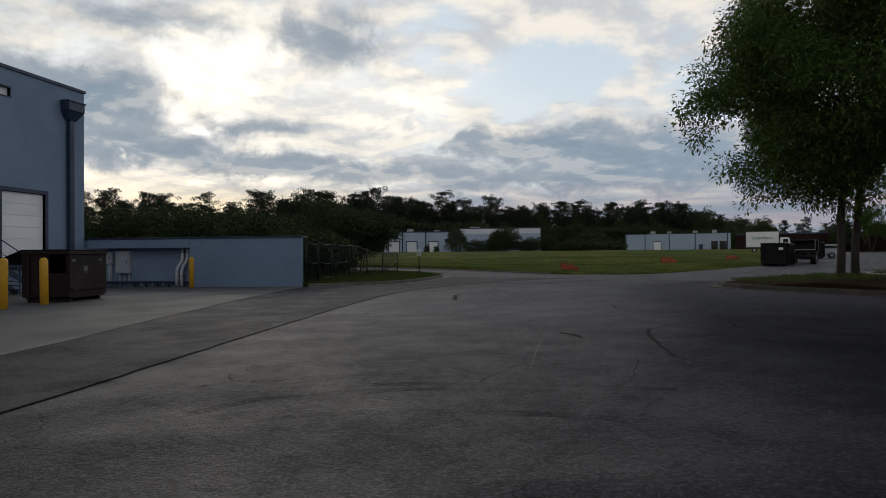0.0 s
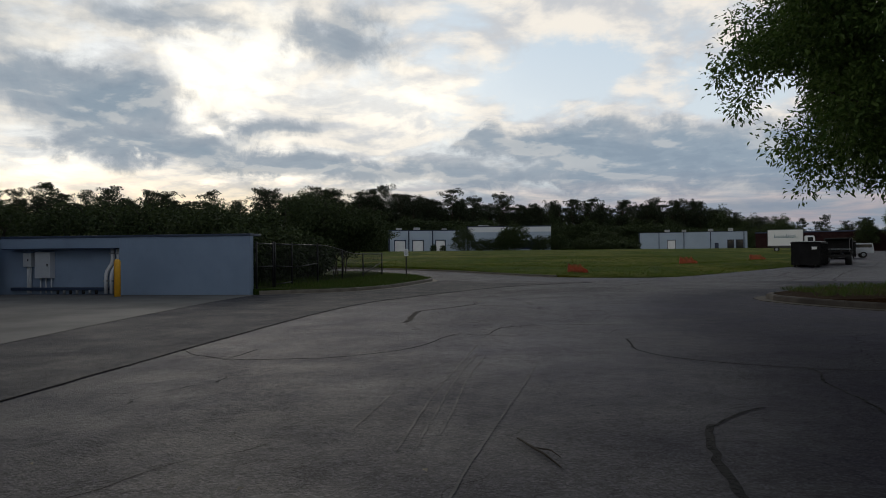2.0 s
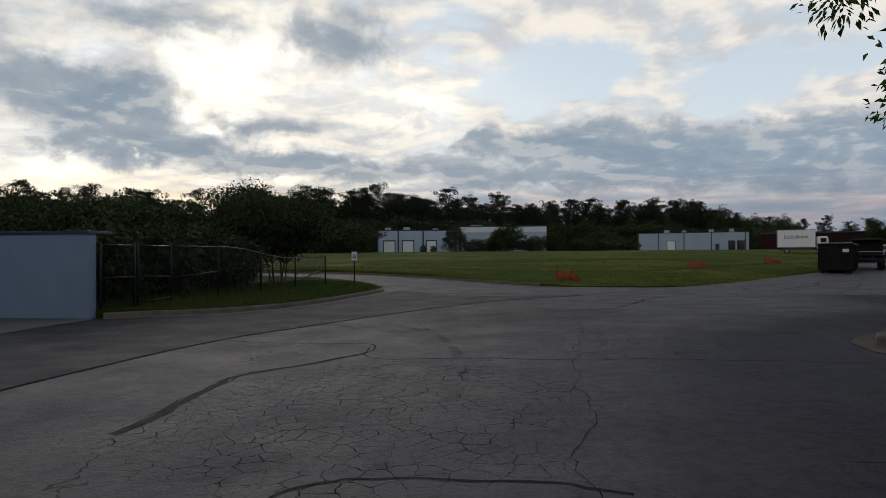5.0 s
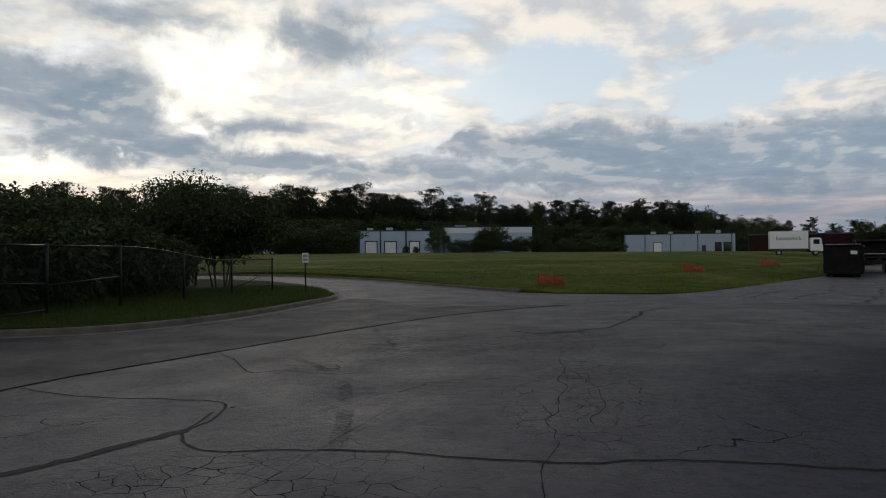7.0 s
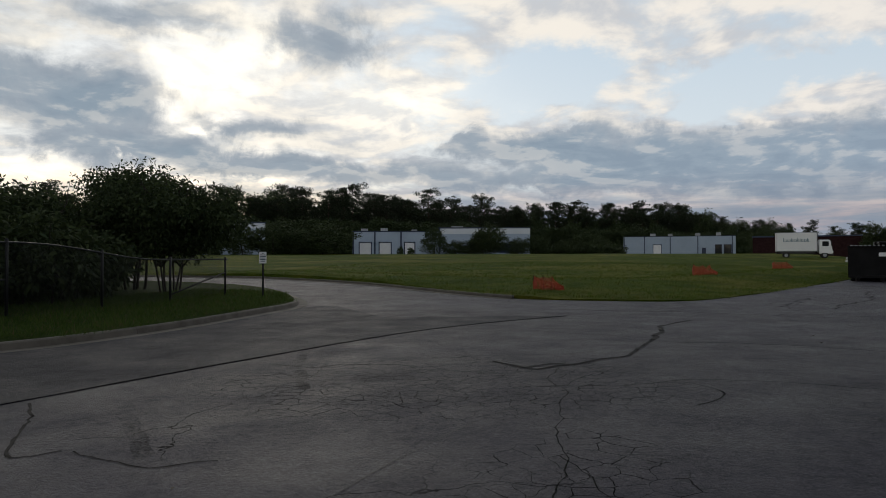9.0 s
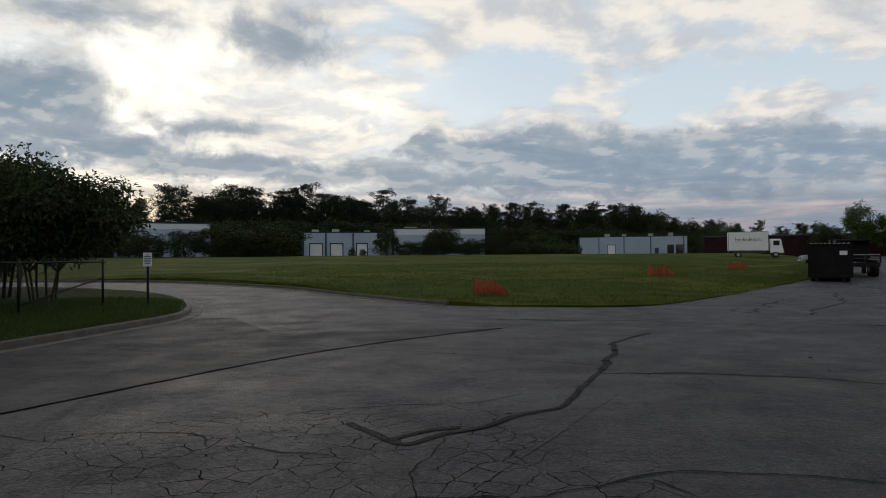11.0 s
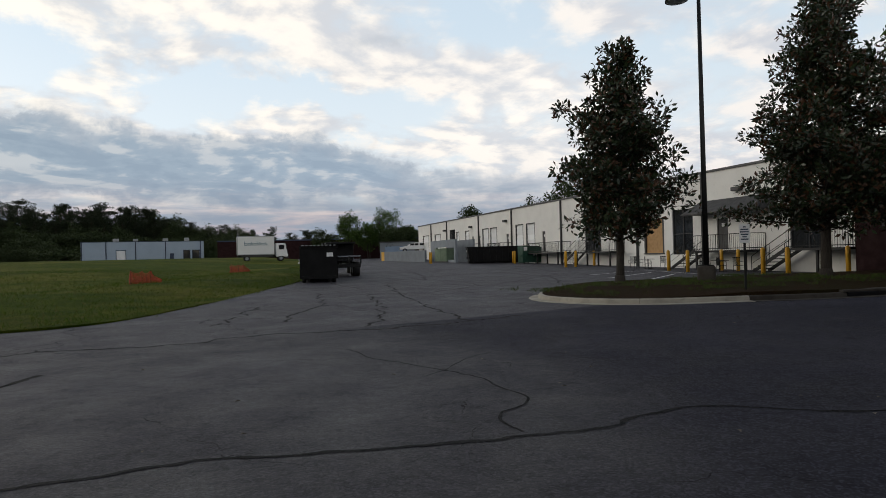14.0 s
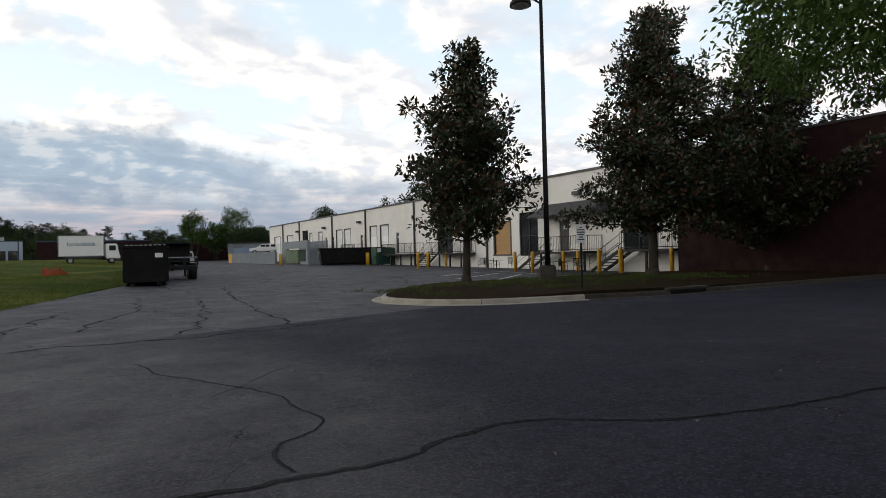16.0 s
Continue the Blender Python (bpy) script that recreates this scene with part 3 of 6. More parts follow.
ax = [-3000, -1600, -900, -500, -320] + grid(-220, 220, 44) + [320, 500, 900, 1600, 3000]
ay = [-3000, -1600, -900, -500, -300] + grid(-160, 280, 44) + [400, 600, 1000, 1700, 3000]
verts = [(x, y, wild_z(x, y)) for y in ay for x in ax]
nx = len(ax)
faces = [(j * nx + i, j * nx + i + 1, (j + 1) * nx + i + 1, (j + 1) * nx + i) for j in range(len(ay) - 1) for i in range(nx - 1)]
tagged(part("ground", from_np("ground", verts, faces, M_EARTH, True), None), "rough grassy ground that runs to the horizon", "ground", kind="structure")

LOT = [(-30, -45), (60, -45), (60, 20), (75, 40), (75, 150), (20, 150), (0, 80), (-60, 75), (-60, 30), (-30, 24)]
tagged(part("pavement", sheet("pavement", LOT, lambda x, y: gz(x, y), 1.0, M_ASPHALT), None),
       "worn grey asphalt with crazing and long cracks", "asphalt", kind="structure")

# smooth lane beside the concrete apron
SEAM = smooth_line([(-4.0, -30), (-4.3, -4), (-4.42, 1.1), (-4.7, 3.9), (-5.3, 10), (-5.75, 16.4), (-5.6, 20.4), (-4.9, 22.6), (-3.3, 26.9), (-1.5, 31.5), (1.2, 35.4), (4.7, 38.6)], 0.7)
APRON = smooth_line([(-6.6, -30), (-7.2, -1), (-7.5, 4.2), (-8.65, 9.1), (-10.2, 16), (-11.2, 21.5), (-11.4, 23.9)], 0.8)
KERB_W = smooth_line([(-11.4, 24.35), (-10.5, 25.1), (-9.1, 25.85), (-8.05, 27.5), (-7.55, 30.2), (-7.48, 34.0), (-7.6, 37.4), (-9.2, 40.9), (-11.3, 43.7), (-15.5, 47.2), (-21, 49.3), (-30, 50.5), (-58, 51.5)], 0.6)
lane = SEAM[:-6] + [p for p in [(-3.6, 34.0), (-6.2, 37.6), (-7.0, 37.5)]] + [(p[0] + 0.3, p[1]) for p in KERB_W if p[1] < 37.3][::-1] + APRON[::-1]
tagged(part("road", sheet("road", lane, lambda x, y: gz(x, y) + 0.012, 1.2, M_LANE, 0.05), None), "smoother strip of newer asphalt beside the apron", "asphalt lane", kind="structure")
apron = APRON + [(-11.62, 24.15), (-22.2, 23.3), (-22.3, -30)]
tagged(part("concrete_apron", sheet("concrete_apron", apron, lambda x, y: gz(x, y) + 0.02, 1.5, M_CONCRETE, 0.1), None), "pale stained concrete apron in front of the warehouse", "concrete", kind="structure")

# grass islands and the field
lawn_w = inset(KERB_W, 0.14) + [(-58, 26), (-11.7, 24.45)]
tagged(part("lawn", sheet("lawn", lawn_w, lambda x, y: gz(x, y) + 0.14 + 0.10 * sm(0, 5, -8 - x) + 0.03 * noise.noise((x * .4, y * .4, 0)), 1.0, M_GRASS_DARK), None), "dark mown lawn behind a kerb", "grass", kind="structure")
kerb("kerb_west", KERB_W[::1], "worn concrete kerb round the lawn", mat=M_KERB_MID)
FIELD_S = smooth_line([(-60, 60.5), (-40, 59.6), (-26, 58.9), (-19, 57.8), (-10.5, 52.2), (-6, 47.5), (-2.5, 43.8), (-0.1, 42.1), (2.5, 41.7), (5.7, 42.1), (9.3, 46.4), (13.4, 52.5), (17.2, 58.3), (22, 67), (28, 82), (36, 104), (44, 126)], 0.8)
field = inset(FIELD_S, 0.14) + [(46, 150), (-120, 152), (-120, 64)]
tagged(part("field", sheet("field", field, field_z, 1.6, M_GRASS, 0.6), None), "rough green field with yellowing grass", "grass field", kind="structure")
kerb_f = [p for p in FIELD_S if p[0] < -0.2]
kerb("kerb_field", [(p[0], p[1] - 0.05) for p in kerb_f], "concrete kerb along the field", 0.13, mat=M_KERB_MID)
ISLAND_E = smooth_line([(60, 29.0), (45, 28.6), (37.1, 29.7), (30.6, 31.5), (24.3, 33.2), (21.4, 34.6), (18.6, 36.2), (17.8, 38.4), (18.6, 40.4), (21.5, 42.6), (25, 44.4), (29, 44.0), (33, 42.0), (37, 40.4), (40.5, 39.2)], 0.6)
isl = inset(ISLAND_E[::-1], 0.14) + [(60, 29.2), (60, 35)]
ISLAND_N = smooth_line([(45, 13.0), (25, 14.2), (12, 15.6), (7.6, 17.0), (5.7, 18.6), (5.4, 20.2), (6.6, 21.8), (10, 22.9), (16, 23.4), (25, 23.8), (45, 23.6)], 0.6)


def isl_e_z(x, y):
    return gz(x, y) + 0.13 + 0.12 * sm(0, 4, min(x - 18, 44.5 - y, (y - 29) * 0.7)) + 0.02 * noise.noise((x, y, 0))


def isl_n_z(x, y):
    return gz(x, y) + 0.13 + 0.34 * sm(0, 4, min(x - 5.5, 23.6 - y, y - 15)) + 0.02 * noise.noise((x, y, 0))


tagged(part("planting_island", sheet("planting_island", isl, isl_e_z, 0.8, M_STRAW), None), "kerbed island with pine straw and thin grass", "planting bed", kind="structure")
kerb("kerb_east", ISLAND_E[::-1], "pale concrete kerb round the tree island", dark=20.2)
tagged(part("tree_island", sheet("tree_island", inset(ISLAND_N[::-1], 0.14), isl_n_z, 0.8, M_STRAW), None), "mounded kerbed island with straw and grass", "planting bed", kind="structure")
kerb("kerb_north", ISLAND_N[::-1], "concrete kerb round the tree island", mat=M_KERB_DARK)


# ---- walls with openings ----
def wall_bm(length, lo, hi, thick, holes, start=0.0):
    """A wall with rectangular openings (x0, x1, z0, z1) right through it; the face lies at y = 0."""
    bm = bmesh.new()
    xs = sorted({start, length, *[h[0] for h in holes], *[h[1] for h in holes]})
    for a, b in zip(xs, xs[1:]):
        spans = sorted((h[2], h[3]) for h in holes if h[0] <= a + 1e-6 and h[1] >= b - 1e-6)
        z = lo
        for s0, s1 in spans + [(hi, hi)]:
            if s0 - z > 1e-4:
                bm_box(bm, (a, -thick, z), (b, 0, s0))
            z = max(z, s1)
    bmesh.ops.remove_doubles(bm, verts=bm.verts[:], dist=1e-4)
    return bm


def roll_door(parent, x0, x1, z0, z1, mat=None, inset=0.12, panels=5, name="overhead_door"):
    """A sectional door of lapped panels, set back in its opening."""
    d = part(name, box_bm((x0, -inset - 0.05, z0), (x1, -inset - 0.02, z1)), mat or M_WHITEDOOR, parent)
    h = (z1 - z0) / panels
    for i in range(panels):
        part("panel", box_bm((x0 + 0.01, -inset - 0.02, z0 + i * h + 0.012), (x1 - 0.01, -inset + 0.012, z0 + (i + 1) * h - 0.012), 0.006), mat or M_WHITEDOOR, d)
    return d


def door_trim(parent, x0, x1, z0, z1, mat, w=0.10, out=0.02):
    bm = bmesh.new()
    bm_box(bm, (x0 - w, -0.14, z0), (x0, out, z1 + w))
    bm_box(bm, (x1, -0.14, z0), (x1 + w, out, z1 + w))
    bm_box(bm, (x0, -0.14, z1), (x1, out, z1 + w))
    return part("door_frame", bm, mat, parent)


def warehouse_west():
    m = Matrix.Translation((-22.3, 23.3, 0)) @ Matrix.Rotation(radians(-90), 4, "Z")
    root = thing("warehouse", "tall blue-grey warehouse with dark blue trim and white overhead doors", "warehouse", m)
    doors = [(2.33, 4.55, 1.12, 4.08), (7.8, 10.9, 1.12, 4.08), (13.8, 16.9, 1.12, 4.08)]
    wins = [(4.15, 4.95, 7.98, 8.34), (10, 10.8, 7.98, 8.34)]
    part("wall", wall_bm(60, -0.4, 9.1, 0.3, doors + wins), M_BLUEWALL, root)
    part("end_wall", box_bm((-0.0, -40, -0.4), (0.3, -0.31, 9.1)), M_BLUEWALL, root)
    part("roof", box_bm((0.31, -40, 8.6), (60, -0.31, 8.8)), M_ROOF, root)
    cap = part("coping", box_bm((-0.06, -0.36, 9.1), (60, 0.06, 9.24), 0.01), M_BLUETRIM, root)
    part("end_coping", box_bm((-0.06, -40, 9.1), (0.36, -0.37, 9.24), 0.01), M_BLUETRIM, root)
    for d in doors:
        roll_door(root, *d, panels=6)
        door_trim(root, *d, M_BLUETRIM, 0.16)
    for w in wins:
        # opaque white pane: the brightness of the glass is put into its colour
        part("window", box_bm((w[0], -0.16, w[2]), (w[1], -0.12, w[3])), M_SIGNWHITE, root, "small window with a white blind")
        f = bmesh.new()
        bm_box(f, (w[0] - 0.06, -0.16, w[2] - 0.06), (w[1] + 0.06, 0.02, w[2]))
        bm_box(f, (w[0] - 0.06, -0.16, w[3]), (w[1] + 0.06, 0.02, w[3] + 0.06))
        bm_box(f, (w[0] - 0.06, -0.16, w[2]), (w[0], 0.02, w[3]))
        bm_box(f, (w[1], -0.16, w[2]), (w[1] + 0.06, 0.02, w[3]))
        part("window_frame", f, M_BLUETRIM, root)
    # rain head and downpipe
    bm = box_bm((0.48, 0.01, 8.02), (1.46, 0.46, 8.42), 0.02)
    bm_box(bm, (0.44, 0.01, 8.42), (1.5, 0.5, 8.48))
    for v in bm_box(bm, (0.50, 0.01, 7.6), (1.44, 0.42, 8.02)):
        if v.co.z < 7.8:
            v.co.x = 0.97 + (v.co.x - 0.97) * 0.45
            v.co.y = 0.01 + (v.co.y - 0.01) * 0.55
    part("rain_head", bm, M_BLUETRIM, root)
    part("downpipe", box_bm((0.84, 0.01, 0.0), (1.12, 0.22, 7.62), 0.03), M_BLUETRIM, root)
    # dock door step
    part("dock_sill", box_bm((2.1, 0.01, 0.9), (4.8, 0.35, 1.1), 0.01), M_BLUETRIM, root)
    return root


warehouse_west()


def utility_wall():
    m = Matrix.Translation((-22.24, 23.31, 0)) @ Matrix.Rotation(math.atan2(0.86, 10.62), 4, "Z")
    # local y points away from the drive
    root = thing("utility_wall", "blue-grey rendered screen wall with a recessed utility bay", "wall", m)
    part("wall", box_bm((5.22, 0.0, -0.4), (10.58, 0.32, 2.12)), M_BLUEWALL, root)
    part("bay_back", box_bm((-1.6, 0.62, -0.4), (5.22, 0.92, 2.12)), M_BLUEWALL, root)
    part("bay_side", box_bm((4.98, 0.33, -0.4), (5.21, 0.615, 1.7)), M_BLUEWALL, root)
    part("lintel", box_bm((0.1, 0.0, 1.72), (5.21, 0.61, 2.12)), M_BLUEWALL, root)
    part("soffit", box_bm((0.1, 0.01, 1.68), (5.0, 0.6, 1.716)), M_BLUETRIM, root)
    part("coping", box_bm((0.1, -0.04, 2.121), (10.62, 0.96, 2.21), 0.01), M_BLUETRIM, root)
    part("base_beam", box_bm((0.1, 0.45, 0.02), (4.9, 0.61, 0.14), 0.01), M_BLUETRIM, root)
    return root


utility_wall()


# ---- long white building with loading doors ----
WU = Vector((21.8, 75.7)).normalized()


def wall_ground(s):
    return gz(45.0 + WU.x * s, 49.1 + WU.y * s)


def white_building():
    m = Matrix.Translation((45.0, 49.1, 0)) @ Matrix.Rotation(math.atan2(WU.y, WU.x), 4, "Z")
    # local x runs along the wall away from the drive, local y out of its face
    root = thing("loading_building", "long cream building with white loading doors, dark trim and downpipes", "building", m)
    big = [(30.8, 32.9), (33.9, 35.8), (41.8, 43.9), (44.6, 46.7), (52.1, 53.6), (56.4, 57.5), (65.5, 68.5), (72.2, 75.6)]
    holes = [(a, b, 1.45 + 0.012 * a, 4.85 + 0.004 * (a - 30)) for a, b in big]
    holes += [(-6.9, -4.3, 1.32, 4.0), (4.45, 6.8, 1.05, 4.5), (7.85, 10.4, 1.2, 3.95), (17.1, 19.9, 1.45, 4.4), (58.2, 60.8, 2.2, 5.5)]
    small = [(0.9, 1.95), (13.7, 14.8), (28.2, 28.9), (38.0, 38.7), (47.6, 48.2), (50.2, 50.9), (37.1, 37.5)]
    holes += [(a, b, 1.34 + 0.011 * max(0, a), 3.55 + 0.011 * max(0, a)) for a, b in small]
    part("wall", wall_bm(78.6, -0.5, 6.9, 0.35, holes, -9.8), M_WHITEWALL, root)
    part("end_wall", box_bm((78.25, -30, 0), (78.6, -0.36, 6.9)), M_WHITEWALL, root)
    part("roof", box_bm((-9.8, -30, 6.5), (78.2, -0.36, 6.65)), M_ROOF, root)
    part("coping", box_bm((-9.82, -0.42, 6.9), (78.66, 0.09, 7.06), 0.01), M_DARKTRIM, root)
    for a, b in big:
        z0, z1 = 1.45 + 0.012 * a, 4.85 + 0.004 * (a - 30)
        roll_door(root, a, b, z0, z1)
        door_trim(root, a, b, z0, z1, M_DARKTRIM, 0.10)
    for (a, b, z0, z1) in ((-6.9, -4.3, 1.32, 4.0), (4.45, 6.8, 1.05, 4.5), (17.1, 19.9, 1.45, 4.4), (58.2, 60.8, 2.2, 5.5)):
        w = part("window", box_bm((a, -0.2, z0), (b, -0.16, z1)), M_GLASS, root)
        f = bmesh.new()
        for x in (a, (a + b) / 2 - 0.03, b - 0.06):
            bm_box(f, (x, -0.159, z0), (x + 0.06, -0.08, z1))
        bm_box(f, (a, -0.155, z0 + (z1 - z0) * 0.45), (b, -0.085, z0 + (z1 - z0) * 0.45 + 0.05))
        part("window_frame", f, M_DARKTRIM, w)
    # boarded window
    w = part("boarded_window", box_bm((8.0, -0.16, 1.2), (10.25, -0.12, 3.9)), M_PLY, root, "window boarded with pale plywood")
    f = bmesh.new()
    bm_box(f, (7.85, -0.15, 1.2), (8.0, 0.03, 3.95))
    bm_box(f, (10.25, -0.15, 1.2), (10.4, 0.03, 3.95))
    bm_box(f, (8.0, -0.15, 3.9), (10.25, 0.03, 3.98))
    bm_box(f, (7.8, -0.15, 1.1), (10.45, 0.08, 1.2))
    part("window_frame", f, M_DARKTRIM, w)
    for a, b in small:
        z0, z1 = 1.34 + 0.011 * max(0, a), 3.55 + 0.011 * max(0, a)
        d = part("door", box_bm((a, -0.14, z0), (b, -0.09, z1), 0.005), M_DARKTRIM, root, "dark steel door")
        part("sign", box_bm((a + (b - a) * 0.35, -0.088, z0 + 1.6), (a + (b - a) * 0.65, -0.08, z0 + 1.85)), M_SIGNWHITE, d)
    for s in (3.3, 11.3, 24.5, 36.95, 48.07, 62.0, 70.5):
        p = part("downpipe", box_bm((s - 0.09, 0.005, wall_ground(s) - 0.05), (s + 0.09, 0.17, 6.88), 0.02), M_DARKTRIM, root)
    for s, z in ((-0.2, 5.45), (38.7, 5.6), (51.0, 5.5), (62.8, 5.5), (18.6, 5.5)):
        bm = box_bm((s - 0.35, 0.005, z - 0.15), (s + 0.35, 0.40, z + 0.12), 0.03)
        part("wall_lamp", bm, M_DARKTRIM, root)
    # canopy on the entrance
    bm = bmesh.new()
    vs = bm_box(bm, (-3.2, 0.01, 3.95), (3.6, 1.7, 4.85))
    for v in vs:
        if v.co.z > 4.5 and v.co.y > 1:
            v.co.y, v.co.z = 0.35, 4.85
            v.co.x = 0.2 + (v.co.x - 0.2) * 0.86
    part("canopy", bm, M_CANOPY, root, "grey shingled entrance canopy")
    part("canopy_fascia", box_bm((-3.24, 0.01, 3.85), (3.64, 1.74, 3.945), 0.01), M_DARKTRIM, root)
    return root


white_building()


def brick_building():
    m = Matrix.Translation((45.0, 49.1, 0)) @ Matrix.Rotation(math.atan2(WU.y, WU.x), 4, "Z")
    root = thing("brick_building", "dark red brick building beside the loading yard", "building", m)
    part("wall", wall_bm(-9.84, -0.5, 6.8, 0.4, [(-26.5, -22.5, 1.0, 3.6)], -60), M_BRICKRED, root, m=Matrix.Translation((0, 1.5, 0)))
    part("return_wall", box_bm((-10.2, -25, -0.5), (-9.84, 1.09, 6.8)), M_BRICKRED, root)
    part("roof", box_bm((-60, -25, 6.4), (-10.21, 1.09, 6.6)), M_ROOF, root)
    part("coping", box_bm((-60, 1.06, 6.8), (-9.8, 1.56, 6.92), 0.01), M_DARKTRIM, root)
    for a, b, z0, z1 in ((-26.5, -22.5, 1.0, 3.6),):
        part("window", box_bm((a, 1.3, z0), (b, 1.34, z1)), M_GLASS, root)
    return root


brick_building()


# ---- far buildings ----
def far_building(name, label, left, right, base, top, depth, wall_mat, doors=(), trims=(), band=None, units=()):
    """left and right: the ends of the front on the plan. Local x runs along the front, local y to the back."""
    a, b = Vector(left), Vector(right)
    L = (b - a).length
    m = Matrix.Translation((a.x, a.y, 0)) @ Matrix.Rotation(math.atan2(b.y - a.y, b.x - a.x), 4, "Z")
    root = thing(name, label, "building", m)
    holes = [(x0, x1, z0, z1) for x0, x1, z0, z1, _ in doors]
    bm = wall_bm(L, base, top, 0.3, holes)
    bmesh.ops.transform(bm, matrix=Matrix.Translation((0, 0.3, 0)), verts=bm.verts)
    part("wall", bm, wall_mat, root)
    bm = box_bm((0, 0.31, base), (0.3, depth, top))
    bm_box(bm, (L - 0.3, 0.31, base), (L, depth, top))
    bm_box(bm, (0.31, depth - 0.3, base), (L - 0.31, depth, top))
    part("side_wall", bm, wall_mat, root)
    part("roof", box_bm((0.31, 0.31, top - 0.4), (L - 0.31, depth - 0.31, top - 0.2)), M_ROOF, root)
    part("coping", box_bm((-0.1, -0.1, top), (L + 0.1, 0.4, top + 0.28), 0.02), M_BLUETRIM, root)
    for x0, x1, z0, z1, k in doors:
        mat = {"w": M_WHITEDOOR, "g": M_GLASS, "b": M_BLUETRIM}[k]
        d = part("door" if k != "g" else "window", box_bm((x0, 0.12, z0), (x1, 0.18, z1)), mat, root)
        f = bmesh.new()
        bm_box(f, (x0 - 0.25, -0.05, z0), (x0, 0.11, z1 + 0.25))
        bm_box(f, (x1, -0.05, z0), (x1 + 0.25, 0.11, z1 + 0.25))
        bm_box(f, (x0, -0.05, z1), (x1, 0.11, z1 + 0.25))
        part("door_frame", f, M_BLUETRIM, d)
    for x in trims:
        part("downpipe", box_bm((x - 0.18, -0.2, base), (x + 0.18, -0.01, top - 0.01)), M_BLUETRIM, root)
    if band:
        part("band", box_bm((0.02, -0.06, band[0]), (L - 0.02, -0.01, band[1])), M_FARWALL2, root)
    for x, w, h in units:
        part("roof_unit", box_bm((x, 3, top - 0.2), (x + w, 5, top - 0.2 + h), 0.05), M_GALV, root)
    return root


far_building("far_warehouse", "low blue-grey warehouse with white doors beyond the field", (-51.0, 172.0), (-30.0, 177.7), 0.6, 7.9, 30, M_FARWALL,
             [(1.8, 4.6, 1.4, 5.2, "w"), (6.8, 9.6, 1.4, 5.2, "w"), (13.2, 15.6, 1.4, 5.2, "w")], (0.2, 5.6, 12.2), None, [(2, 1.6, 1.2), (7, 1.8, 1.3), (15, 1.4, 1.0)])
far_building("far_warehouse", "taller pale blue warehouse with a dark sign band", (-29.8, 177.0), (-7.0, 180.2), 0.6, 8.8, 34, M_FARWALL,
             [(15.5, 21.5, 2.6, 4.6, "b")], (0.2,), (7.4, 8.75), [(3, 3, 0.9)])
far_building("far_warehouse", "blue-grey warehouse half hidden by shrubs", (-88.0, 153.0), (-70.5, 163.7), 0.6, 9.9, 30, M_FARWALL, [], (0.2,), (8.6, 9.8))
far_building("far_shop", "small blue-grey commercial building with an entrance", (29.7, 334.6), (78.0, 326.6), 0.8, 11.0, 40, M_FARWALL,
             [(13.5, 17.0, 2.4, 7.2, "w"), (35, 36.2, 2, 5.5, "b"), (40.5, 43, 2, 7, "g"), (44.2, 47, 2, 7, "g")], (0.3, 9.5, 21, 33, 47.5), None, [(12, 2.4, 1.8), (20, 2, 1.6), (32, 2.2, 1.8), (41, 2, 2.0)])
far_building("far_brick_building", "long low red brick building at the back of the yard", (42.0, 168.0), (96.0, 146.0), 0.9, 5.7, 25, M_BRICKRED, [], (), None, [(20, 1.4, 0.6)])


# ---- trees ----
def leaf_cloud(centres, spread, count, size, rng, mat, name, droop=0.2, shape=0.42, up=0.35):
    """Leaves scattered round twig ends: each one a folded blade."""
    c = np.repeat(np.array(centres), count, axis=0)
    n = len(c)
    off = rng.normal(size=(n, 3))
    off *= (rng.random((n, 1)) ** 0.5) / np.linalg.norm(off, axis=1, keepdims=True) * np.array(spread)
    base = c + off
    d = off / (np.linalg.norm(off, axis=1, keepdims=True) + 1e-6) + rng.normal(size=(n, 3)) * 0.6 + np.array([0, 0, up - droop])
    d /= np.linalg.norm(d, axis=1, keepdims=True)
    s = np.cross(d, rng.normal(size=(n, 3)))
    s /= np.linalg.norm(s, axis=1, keepdims=True)
    nrm = np.cross(d, s)
    L = size * (0.6 + 0.8 * rng.random((n, 1)))
    tip = base + d * L - np.array([0, 0, 1]) * L * droop * 0.4
    mid = base + d * L * 0.5 + nrm * L * 0.08
    a, b = mid + s * L * shape / 2, mid - s * L * shape / 2
    verts = np.stack([base, a, tip, b], axis=1).reshape(-1, 3)
    faces = np.arange(n * 4).reshape(-1, 4)
    me = bpy.data.meshes.new(name)
    me.vertices.add(len(verts))
    me.vertices.foreach_set("co", verts.ravel())
    me.loops.add(n * 4)
    me.loops.foreach_set("vertex_index", faces.ravel())
    me.polygons.add(n)
    me.polygons.foreach_set("loop_start", np.arange(n) * 4)
    me.update(calc_edges=True)
    me.materials.append(mat)
    return me


def limb(bm, p, d, length, r0, r1, rng, bend=0.12, n=5, seg=6):
    pts, rad = [Vector(p)], [r0]
    d = Vector(d).normalized()
    for i in range(n):
        d = (d + Vector(rng.normal(size=3)) * bend).normalized()
        pts.append(pts[-1] + d * length / n)
        rad.append(r0 + (r1 - r0) * (i + 1) / n)
    tube_bm(pts, rad, seg, bm)
    return pts


